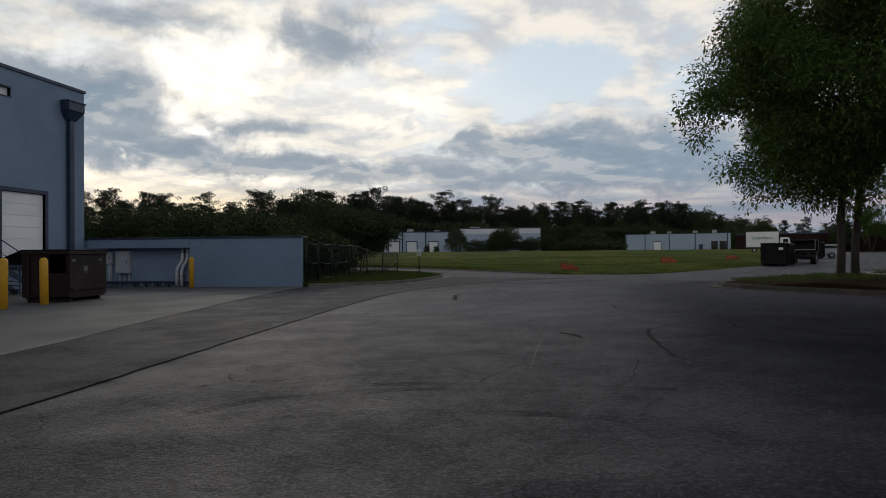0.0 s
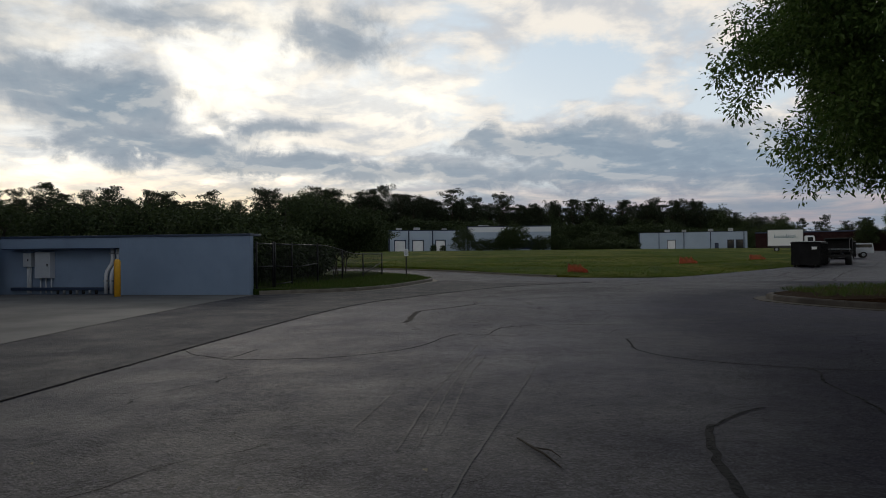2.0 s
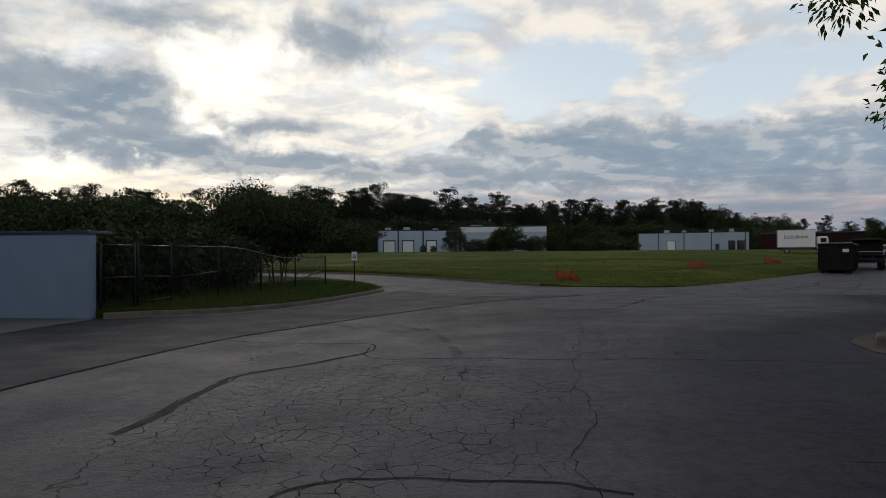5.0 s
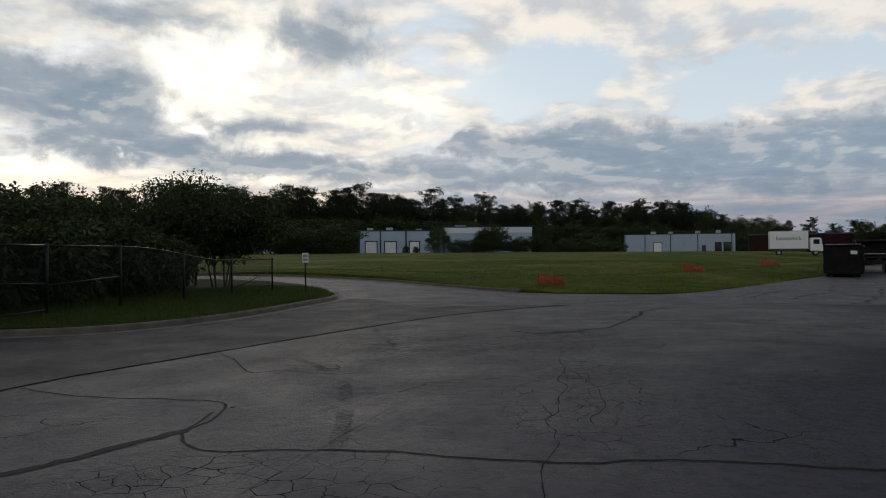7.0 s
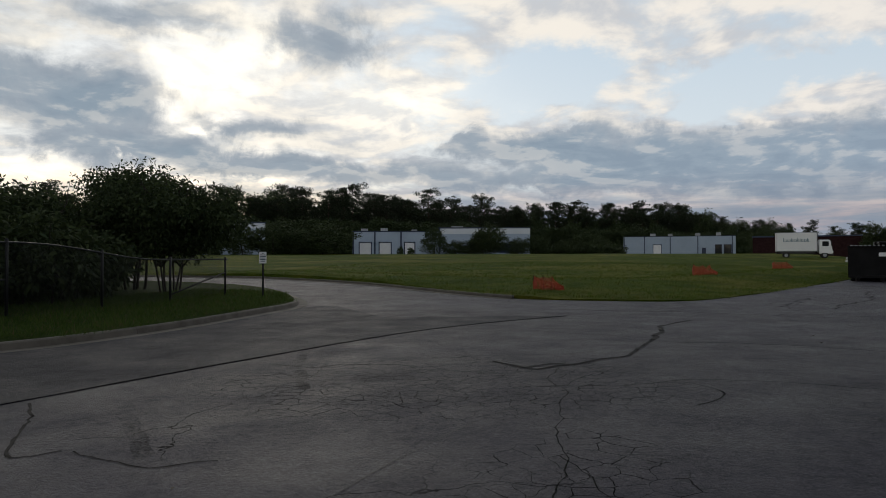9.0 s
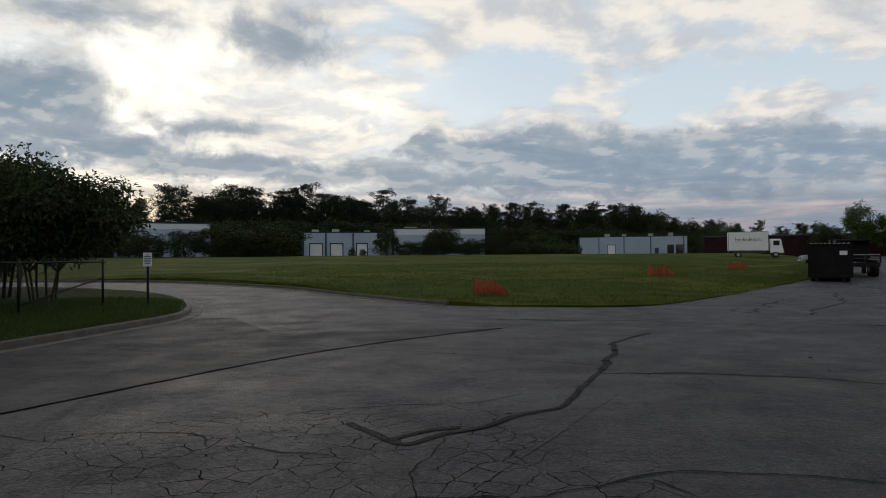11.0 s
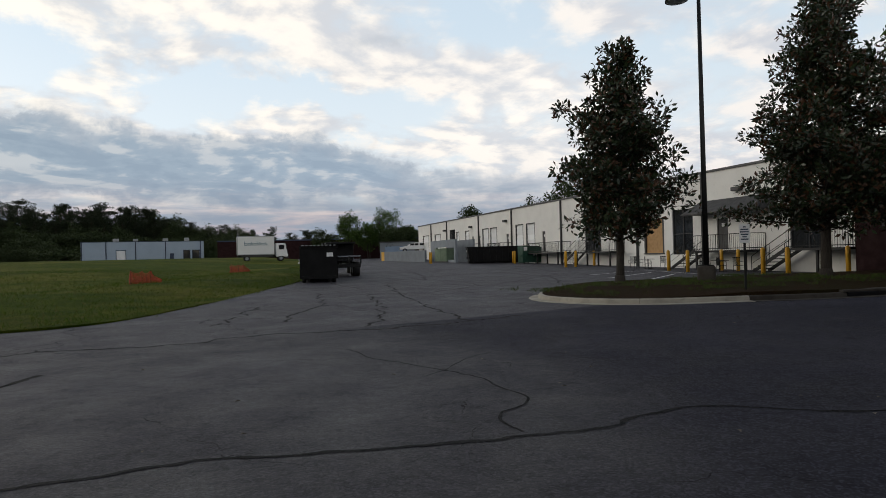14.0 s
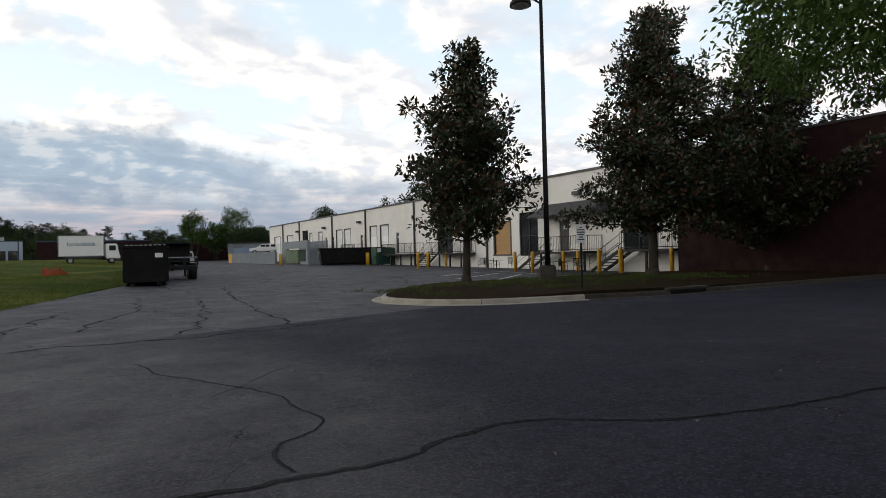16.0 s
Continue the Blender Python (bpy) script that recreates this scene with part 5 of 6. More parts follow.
# ---- things by the warehouse ----
def skip_brown():
    W, D, H, t = 1.45, 2.3, 1.62, 0.05
    root = thing("dumpster", "dark brown steel dumpster with a side opening and sloping lid", "dumpster", pose(-15.03 - 0.978 * W, 14.03 - 0.208 * W, gz(-16, 15) + 0.02, 0, 0, 12))
    # the side with the opening lies at y = 0, the flat end at x = W
    part("body", box_bm((0, 0.16, 0.12), (W, D - 0.16, 0.168), 0.01), M_BROWN, root)
    part("side_panel", wall_bm(W, 0.17, H, t, [(0.84, 1.36, 0.92, 1.50)]), M_BROWN, root, m=pose(0, t, 0))
    part("back_panel", box_bm((t + 0.002, D - t, 0.17), (W - t - 0.002, D, H), 0.01), M_BROWN, root)
    part("end_panel", box_bm((0, t + 0.002, 0.17), (t, D, H), 0.01), M_BROWN, root)
    part("end_panel", box_bm((W - t, t + 0.002, 0.17), (W, D, H), 0.01), M_BROWN, root)
    for x in (0.22, 0.74):
        part("rib", box_bm((x - 0.04, -0.06, 0.22), (x + 0.04, -0.003, H - 0.12), 0.01), M_BROWN, root)
    part("rim", box_bm((-0.03, -0.06, H - 0.11), (W + 0.05, -0.003, H - 0.01), 0.01), M_BROWN, root)
    part("end_rim", box_bm((W + 0.003, 0.0, H - 0.11), (W + 0.05, D, H - 0.01), 0.01), M_BROWN, root)
    part("corner_post", box_bm((W + 0.003, 0.0, 0.40), (W + 0.03, 0.10, H - 0.112), 0.008), M_BROWN, root)
    part("pocket", box_bm((W + 0.003, 0.12, 0.36), (W + 0.05, D - 0.1, 0.46), 0.01), M_BROWN, root)
    part("lid", box_bm((-0.04, -0.04, H + 0.004), (W + 0.06, D + 0.04, H + 0.045), 0.01), M_BLACK, root, "black lid")
    bm = box_bm((-1.05, 0.0, H - 0.02), (-0.05, D, H + 0.03), 0.008)
    for v in bm.verts:
        v.co.z += 0.42 * (v.co.x + 0.05)
    part("flap", bm, M_BLACK, root, "sloping black flap")
    for y in (0.25, D - 0.35):
        part("skid", box_bm((0.05, y - 0.07, 0.0), (W - 0.05, y + 0.07, 0.117), 0.01), M_BROWN, root)
    part("label_plate", box_bm((W + 0.003, 0.16, 1.28), (W + 0.010, 0.36, 1.36)), M_DULLMARK, root)
    part("label_plate", box_bm((W + 0.003, 1.80, 1.30), (W + 0.010, 2.0, 1.37)), M_DULLMARK, root)
    part("emblem", box_bm((W + 0.003, 0.86, 0.98), (W + 0.009, 1.10, 1.14)), M_DULLMARK, root)
    part("emblem_stem", box_bm((W + 0.003, 0.93, 0.90), (W + 0.009, 1.03, 0.95)), M_DULLMARK, root)


skip_brown()


def rail_stairs(name, label, m, rise, run, width, steps, mat, tread_mat, rails=True):
    """A steel stair that climbs along +x from the origin; width along y."""
    root = thing(name, label, "stairs", m)
    for i in range(steps):
        part("step", box_bm((run * i / steps, 0.03, rise * (i + 1) / steps - 0.04), (run * (i + 1) / steps + 0.03, width - 0.03, rise * (i + 1) / steps), 0.006), tread_mat, root)
    for y in (0, width):
        bm = bmesh.new()
        vs = bm_box(bm, (0, y - 0.025, -0.12), (run, y + 0.025, 0.12))
        for v in vs:
            v.co.z += rise * v.co.x / run
        part("stringer", bm, mat, root)
        if rails:
            part("handrail", tube_bm([(-0.1, y, 0.0), (-0.1, y, 0.95), (0.0, y, 1.02), (run, y, rise + 1.0)], 0.022, 8), mat, root)
            part("mid_rail", tube_bm([(-0.1, y, 0.5), (run, y, rise + 0.5)], 0.016, 6), mat, root)
            part("post", tube_bm([(run / 2, y, rise / 2), (run / 2, y, rise / 2 + 1.0)], 0.02, 6), mat, root)
    return root


rail_stairs("stairs", "blue steel stairs with tube rails up to the warehouse dock", pose(-21.6, 18.8, gz(-18, 18) + 0.02, 0, 0, -90), 1.25, 2.2, 1.2, 7, M_BLUETRIM, M_GALV)
landing = thing("dock_landing", "blue steel landing with tube rails against the warehouse", "landing", pose(-22.28, 15.35, gz(-21, 12) + 0.02))
part("deck", box_bm((0, 0, 1.17), (1.66, 1.2, 1.25), 0.01), M_GALV, landing)
for y in (0.03, 1.17):
    part("top_rail", tube_bm([(0.05, y, 2.25), (1.62, y, 2.25)], 0.022, 8), M_BLUETRIM, landing)
    for x in np.linspace(0.06, 1.6, 9):
        part("baluster", tube_bm([(x, y, 1.25), (x, y, 2.25)], 0.012, 6), M_BLUETRIM, landing)
    for x in (0.1, 1.56):
        part("leg", box_bm((x - 0.04, y - 0.03, 0), (x + 0.04, y + 0.03, 1.17)), M_BLUETRIM, landing)


def bay_fittings():
    m = Matrix.Translation((-22.24, 23.31, 0)) @ Matrix.Rotation(math.atan2(0.86, 10.62), 4, "Z")

    def cab(x0, x1, z0, z1, name, label, d=0.3):
        root = thing(name, label, "electrical box", m)
        part("case", box_bm((x0, 0.615 - d, z0), (x1, 0.615, z1), 0.015), M_GREYBOX, root)
        part("door", box_bm((x0 + 0.04, 0.615 - d - 0.02, z0 + 0.05), (x1 - 0.04, 0.615 - d - 0.002, z1 - 0.05), 0.006), M_GREYBOX, root)
        part("latch", box_bm((x1 - 0.12, 0.615 - d - 0.045, (z0 + z1) / 2 - 0.05), (x1 - 0.08, 0.615 - d - 0.021, (z0 + z1) / 2 + 0.05), 0.005), M_STEEL, root)
        for i in range(3):
            part("conduit", tube_bm([(x0 + 0.1 + i * (x1 - x0 - 0.2) / 2, 0.52, -0.1), (x0 + 0.1 + i * (x1 - x0 - 0.2) / 2, 0.52, z0 + 0.01)], 0.03, 8), M_GREYBOX, root)

    cab(1.3, 1.98, 0.52, 1.58, "electrical_cabinet", "grey electrical cabinet on the bay wall")
    cab(0.72, 1.06, 0.98, 1.54, "meter_box", "small grey meter box on the bay wall", 0.22)
    for i in range(2):
        c = thing("conduit_pipe", "pale conduit bent twice down the bay wall", "pipe", m, "conduits in the bay")
        x = 4.35 + 0.24 * i
        part("pipe", tube_bm([(x + 0.28, 0.45, 1.67), (x + 0.28, 0.45, 1.3), (x + 0.24, 0.45, 1.1), (x + 0.05, 0.42, 0.8), (x, 0.42, 0.6), (x, 0.42, -0.1)], 0.075, 12), M_WHITEPIPE, c)
        for z in (1.5, 0.4):
            xx = x + (0.28 if z > 1 else 0)
            part("clamp", box_bm((xx - 0.1, 0.36, z - 0.03), (xx + 0.1, 0.61, z + 0.03), 0.005), M_GALV, c)
    for i in range(7):
        p = thing("pipe_stub", "short dark pipe stub under the bay wall", "pipe", m, "pipe stubs in the bay")
        part("pipe", tube_bm([(2.3 + i * 0.28, 0.35, -0.12), (2.3 + i * 0.28, 0.35, 0.04)], 0.05, 8), M_GALV if i % 2 else M_STEEL, p)


bay_fittings()


# ---- yard containers and vehicles ----
def wheel(parent, x, y, z, r, w, name="wheel"):
    t = part(name, tube_bm([(x, y - w / 2, z), (x, y - w / 2 + 0.03, z), (x, y + w / 2 - 0.03, z), (x, y + w / 2, z)], [r * 0.86, r, r, r * 0.86], 22), M_RUBBER, parent)
    part("rim", tube_bm([(x, y - w / 2 - 0.012, z), (x, y + w / 2 + 0.012, z)], r * 0.55, 16), M_GALV, t)
    return t


def roll_off(label, m, L, W, H, mat, ribs=8, slope=0.0, lid=False, plate=True):
    """An open steel container, with its end at x = 0 and its length along +x."""
    root = thing("roll_off_container", label, "dumpster", m)
    bm = bmesh.new()
    t, z0 = 0.06, 0.22
    bm_box(bm, (0, -W / 2, z0), (L, W / 2, z0 + 0.08))
    bm_box(bm, (0, -W / 2, z0 + 0.08), (t, W / 2, H))
    bm_box(bm, (L - t, -W / 2, z0 + 0.08), (L, W / 2, H))
    for s in (-1, 1):
        y0, y1 = sorted((s * W / 2, s * (W / 2 - t)))
        bm_box(bm, (t, y0, z0 + 0.08), (L - t, y1, H))
    if slope:
        for v in bm.verts:
            if v.co.x < 0.2 and v.co.z > z0 + 0.2:
                v.co.x -= slope
    part("body", bm, mat, root)
    for s in (-1, 1):
        part("rim", box_bm((-slope, s * (W / 2 + 0.045) - 0.04, H - 0.1), (L, s * (W / 2 + 0.045) + 0.04, H + 0.02), 0.015), mat, root)
        for i in range(ribs):
            x = 0.25 + (L - 0.5) * i / (ribs - 1)
            part("rib", box_bm((x - 0.05, s * (W / 2 + 0.035) - 0.033, z0), (x + 0.05, s * (W / 2 + 0.035) + 0.033, H - 0.102), 0.01), mat, root)
        part("skid", box_bm((0.0, s * W * 0.28 - 0.06, 0.04), (L, s * W * 0.28 + 0.06, z0 - 0.003), 0.01), mat, root)
        for x in (0.5, L - 0.5):
            part("roller", tube_bm([(x, s * W * 0.42 - 0.1, 0.11), (x, s * W * 0.42 + 0.1, 0.11)], 0.11, 14), M_STEEL, root)
        for z in (0.6, 1.3):
            part("hinge", box_bm((-slope * 0.4 - 0.05, s * (W / 2 + 0.03) - 0.04, z), (-slope * 0.4 + 0.06, s * (W / 2 + 0.03) + 0.04, z + 0.2), 0.01), mat, root)
    part("end_rim", box_bm((-slope - 0.05, -W / 2, H - 0.1), (-slope + 0.03, W / 2, H + 0.02), 0.015), mat, root)
    part("end_bar", box_bm((-0.07, -W / 2, z0 - 0.02), (-0.003, W / 2, z0 + 0.14), 0.01), mat, root)
    if lid:
        for i in range(9):
            y = -W / 2 + W * (i + 0.5) / 9
            part("lid_rib", box_bm((-0.1, y - 0.05, H + 0.02), (L * 0.9, y + 0.05, H + 0.07), 0.015), M_GALV, root)
        part("lid", box_bm((-0.02, -W / 2 + 0.02, H - 0.02), (L * 0.9, W / 2 - 0.02, H + 0.018)), M_BLACK, root)
    if plate:
        part("plate", box_bm((-0.075 - slope, -W * 0.40, H - 0.58), (-0.062 - slope, -W * 0.22, H - 0.36)), M_SIGNWHITE, root)
    return root


FWD = math.degrees(math.atan2(0.917, 0.40))
roll_off("tall black steel roll-off container with a ribbed lid", pose(18.1, 57.4, gz(18, 58), 0, 0, FWD), 6.2, 1.95, 2.0, M_BLACK, 8, 0, True)
roll_off("long black open roll-off container with a sloped end", pose(49.1, 85.4, gz(51, 84), 0, 0, -31), 6.3, 2.3, 1.95, M_BLACK, 9, 0.25)


def roll_off_truck():
    root = thing("roll_off_truck", "dark roll-off truck seen from behind with a bare hoist frame", "truck", pose(22.3, 63.2, gz(22, 64), 0, 0, FWD + 2))
    for y in (-0.42, 0.42):
        part("frame_rail", box_bm((0, y - 0.06, 0.85), (8.2, y + 0.06, 1.05), 0.01), M_STEEL, root)
    for x in (0.9, 2.2, 7.2):
        for y in (-0.92, 0.92):
            wheel(root, x, y, 0.5, 0.5, 0.5 if x < 5 else 0.3)
    part("bumper", box_bm((-0.3, -1.15, 0.62), (-0.1, 1.15, 0.86), 0.02), M_STEEL, root)
    for y in (-1.15, -0.4, 0.4, 1.15):
        part("bumper_post", box_bm((-0.26, y - 0.05, 0.86), (-0.16, y + 0.05, 1.35), 0.01), M_STEEL, root)
    part("bumper_rail", tube_bm([(-0.2, -1.15, 1.35), (-0.2, 1.15, 1.35)], 0.04, 8), M_GALV, root)
    part("tank", tube_bm([(0.3, 0.95, 1.15), (0.34, 0.95, 1.15), (1.7, 0.95, 1.15), (1.74, 0.95, 1.15)], [0.2, 0.28, 0.28, 0.2], 16), M_GREYBOX, root)
    part("fender", box_bm((0.3, -1.2, 1.06), (2.9, 1.2, 1.12), 0.02), M_STEEL, root)
    bm = box_bm((3.2, -0.95, 1.08), (5.9, 0.95, 2.25), 0.04)
    part("hoist_box", bm, M_BLACK, root)
    part("hoist_frame", box_bm((2.4, -1.0, 2.26), (6.1, 1.0, 2.36), 0.02), M_STEEL, root)
    part("cab", box_bm((6.2, -1.15, 0.9), (8.1, 1.15, 2.45), 0.12), M_BLACK, root)
    part("rear_window", box_bm((6.17, -0.7, 1.9), (6.195, 0.7, 2.45)), M_GLASS, root)


roll_off_truck()
roll_off("dark open container with a pale roll of sheeting on top", pose(29.8, 83.0, gz(29, 84), 0, 0, 66), 6.0, 2.2, 2.1, M_BLACK, 7, 0, False, False)


def box_truck():
    ang = math.degrees(math.atan2(-0.26, 0.966))
    root = thing("box_truck", "white box truck with teal lettering bars, parked beyond the field", "truck", pose(30.4, 114.2, field_z(33, 113) - 0.05, 0, 0, ang))
    # length along +x with the cab at the far end; the side to the camera is at y = 0
    box = part("cargo_box", box_bm((0, 0, 0.95), (5.05, 2.4, 3.55), 0.03), M_TRUCKWHITE, root)
    for z in (0.95, 3.50):
        part("edge_rail", box_bm((-0.02, -0.025, z), (5.07, -0.003, z + 0.08), 0.008), M_GALV, box)
    for x in (0.0, 4.97):
        part("corner_post", box_bm((x, -0.03, 1.04), (x + 0.08, -0.004, 3.49), 0.008), M_GALV, box)
    # the wordmark, as plain strokes
    x = 0.95
    for w, up, dn in ((0.42, 0.22, 0), (0.36, 0, 0), (0.22, 0.14, 0), (0.36, 0, 0), (0.2, 0.22, 0), (0.1, 0.12, 0), (0.22, 0, 0), (0.3, 0, 0), (0.2, 0.14, 0), (0.07, -0.24, 0)):
        bm = box_bm((x, -0.034, 2.28), (x + 0.06, -0.006, 2.62 + up))
        if w > 0.12:
            bm_box(bm, (x + w - 0.05, -0.034, 2.28), (x + w, -0.006, 2.58))
            bm_box(bm, (x + 0.06, -0.033, 2.28), (x + w - 0.05, -0.007, 2.33))
            bm_box(bm, (x + 0.06, -0.033, 2.53), (x + w - 0.05, -0.007, 2.58))
        part("letter_bar", bm, M_TEAL, box)
        x += w + 0.09
    part("chassis", box_bm((0.1, 0.7, 0.62), (6.7, 1.7, 0.9), 0.02), M_STEEL, root)
    part("side_skirt", box_bm((0.5, 0.08, 0.66), (4.8, 0.16, 0.93), 0.02), M_DARKTRIM, root)
    bm = bmesh.new()
    vs = bm_box(bm, (5.25, 0.15, 0.62), (6.95, 2.25, 2.55))
    for v in vs:
        if v.co.x > 6.4 and v.co.z > 2:
            v.co.x -= 0.38
    bmesh.ops.bevel(bm, geom=bm.edges[:], offset=0.09, segments=3, affect="EDGES")
    cab = part("cab", bm, M_TRUCKWHITE, root)
    part("side_window", box_bm((5.65, 0.135, 1.65), (6.4, 0.152, 2.3), 0.03), M_GLASS, cab)
    part("windscreen", box_bm((6.70, 0.35, 1.6), (6.77, 2.05, 2.35)), M_GLASS, cab, m=pose(0, 0, 0, 0, 0, 0))
    part("mirror", box_bm((6.65, -0.08, 1.7), (6.75, 0.08, 2.1), 0.02), M_DARKTRIM, cab)
    part("headlight", box_bm((6.9, 0.3, 0.8), (6.97, 0.6, 0.98), 0.02), M_GREYBOX, cab)
    part("bumper", box_bm((6.7, 0.15, 0.42), (7.02, 2.25, 0.61), 0.03), M_DARKTRIM, root)
    for x in (1.3, 5.95):
        for y in (0.32, 2.08):
            wheel(root, x, y, 0.42, 0.42, 0.28)
    return root


box_truck()


def pickup(m, label, canopy=True, name="pickup_truck", mat=None):
    mat = mat or M_TRUCKWHITE
    root = thing(name, label, "truck", m)
    bm = bmesh.new()
    prof = [(0, 0.55), (0.05, 0.98), (1.35, 1.12), (2.1, 1.72), (3.45, 1.80), (3.6, 1.2), (5.6, 1.18), (5.65, 0.55)]
    if canopy:
        prof = [(0, 0.55), (0.05, 0.98), (1.35, 1.12), (2.1, 1.72), (3.5, 1.80), (5.5, 1.78), (5.62, 1.18), (5.65, 0.55)]
    a = [bm.verts.new((x, -0.92 + 0.10 * (z > 1.3), z)) for x, z in prof]
    b = [bm.verts.new((x, 0.92 - 0.10 * (z > 1.3), z)) for x, z in prof]
    bm.faces.new(a)
    bm.faces.new(b[::-1])
    for i in range(len(a)):
        j = (i + 1) % len(a)
        bm.faces.new((a[i], a[j], b[j], b[i]))
    bmesh.ops.bevel(bm, geom=bm.edges[:], offset=0.05, segments=2, affect="EDGES")
    body = part("body", bm, mat, root)
    for s in (-1, 1):
        for x0, x1 in ((1.95, 2.7), (2.78, 3.4)) + (((3.65, 5.4),) if canopy else ()):
            part("window", box_bm((x0, s * 0.875 - 0.03, 1.24), (x1, s * 0.875 + 0.03, 1.62), 0.015), M_GLASS, body)
        part("headlight", box_bm((-0.02, s * 0.7 - 0.14, 0.78), (0.1, s * 0.7 + 0.14, 0.92), 0.02), M_GREYBOX, body)
        for x in (0.95, 4.55):
            wheel(root, x, s * 0.83, 0.37, 0.37, 0.24)
    part("grille", box_bm((-0.03, -0.45, 0.62), (0.02, 0.45, 0.9), 0.02), M_DARKTRIM, body)
    part("bumper", box_bm((-0.12, -0.9, 0.42), (0.1, 0.9, 0.6), 0.03), M_GALV, root)
    return root


pickup(pose(62.6, 124.6, gz(64, 126) + 1.25, 0, 0, -29), "white pickup truck with a canopy on a raised bay")
pickup(pose(29.9, 89.9, gz(30, 90), 0, 0, -15), "pale grey car partly hidden behind containers", True, "car", M_GREYBOX)


def yard_walls():
    w = thing("loading_dock_wall", "low grey concrete dock wall with a yellow painted end", "wall")
    d = Vector((54.5 - 55.1, 100.0 - 117.1)).normalized()
    m = Matrix.Translation((55.1, 117.1, 0)) @ Matrix.Rotation(math.atan2(90.4 - 117.1, 51.0 - 55.1), 4, "Z")
    part("wall", box_bm((1.3, -0.3, 0.2), (17.5, 0.0, 2.3), 0.02), M_DOCK, w, m=m)
    part("painted_end", box_bm((0.0, -0.32, 0.2), (1.29, 0.02, 2.3), 0.02), M_YELLOW, w, m=m)
    e = thing("dock_enclosure", "pale grey walled enclosure with a dark recess beside the loading dock", "enclosure")
    part("wall", wall_bm(10.5, 0.2, 3.55, 0.3, [(2.4, 9.9, 0.9, 2.6)]), M_DOCK, e, m=Matrix.Translation((54.6, 101.5, 0)) @ Matrix.Rotation(math.atan2(-11.4, -3.2), 4, "Z") @ Matrix.Diagonal((1, 1, 1, 1)))
    part("back", box_bm((0, 2.2, 0.2), (10.5, 2.4, 3.5)), M_DOCK, e, m=Matrix.Translation((54.6, 101.5, 0)) @ Matrix.Rotation(math.atan2(-11.4, -3.2), 4, "Z"))
    s = thing("storage_shed", "small pale grey flat-roofed shed at the end of the yard", "shed", pose(66.5, 139, gz(66, 139), 0, 0, -28))
    part("wall", box_bm((0, 0, 0), (7.0, 5, 3.3), 0.02), M_DOCK, s)
    part("roof_edge", box_bm((-0.15, -0.15, 3.305), (7.15, 5.15, 3.5), 0.02), M_DARKTRIM, s)
    part("shutter", box_bm((1.0, -0.06, 0.1), (5.5, -0.005, 2.5), 0.01), M_BLUEWALL, s)


yard_walls()


def green_dumpster():
    root = thing("dumpster", "dark green front-load dumpster with sloped lids", "dumpster", pose(51.0, 77.9, gz(52, 77.5), 0, 0, -20))
    bm = bmesh.new()
    vs = bm_box(bm, (0, 0, 0.12), (2.7, 1.7, 1.95))
    for v in vs:
        if v.co.z > 1 and v.co.x > 2:
            v.co.z = 1.8
        if v.co.z < 0.5:
            v.co.y = 0.12 if v.co.y < 1 else 1.6
    bmesh.ops.bevel(bm, geom=bm.edges[:], offset=0.03, segments=2, affect="EDGES")
    part("body", bm, M_GREENP, root)
    part("lid", box_bm((0.0, -0.03, 1.98), (1.95, 1.73, 2.03), 0.015), M_BLACK, root, m=pose(0, 0, 0, 0, 3.2, 0) @ pose(0, 0, -0.01))
    for x in (0.25, 2.3):
        part("caster", tube_bm([(x, 0.3, 0.06), (x + 0.06, 0.3, 0.06)], 0.09, 12), M_RUBBER, root)
        part("rib", box_bm((x - 0.05, -0.05, 0.5), (x + 0.05, 0.0, 1.4), 0.01), M_GREENP, root)
    part("pocket", box_bm((-0.1, 0.3, 0.8), (-0.005, 1.3, 1.0), 0.01), M_GREENP, root)
    part("notice", box_bm((0.1, -0.012, 1.45), (0.5, -0.002, 1.85)), M_SIGNWHITE, root)
    for x in (1.2, 1.55):
        part("mark", box_bm((x, -0.012, 0.85), (x + 0.2, -0.002, 1.02)), M_SIGNWHITE, root)


green_dumpster()


def transformer():
    root = thing("transformer_box", "pale green pad-mounted transformer cabinet", "electrical box", pose(52.6, 95.6, gz(53, 96), 0, 0, 105))
    part("pad", box_bm((-1.3, -1.1, -0.2), (1.3, 1.1, 0.12), 0.02), M_CONCRETE, root)
    part("case", box_bm((-1.05, -0.8, 0.125), (1.05, 0.8, 1.75), 0.04), M_SAGE, root)
    for x in (-0.98, 0.03):
        part("door", box_bm((x, 0.803, 0.2), (x + 0.95, 0.84, 1.68), 0.01), M_SAGE, root)
    part("cap", box_bm((-1.1, -0.85, 1.753), (1.1, 0.85, 1.84), 0.02), M_SAGE, root)


transformer()


# ---- platforms, stairs and seats at the loading building ----
WM = Matrix.Translation((45.0, 49.1, 0)) @ Matrix.Rotation(math.atan2(WU.y, WU.x), 4, "Z")


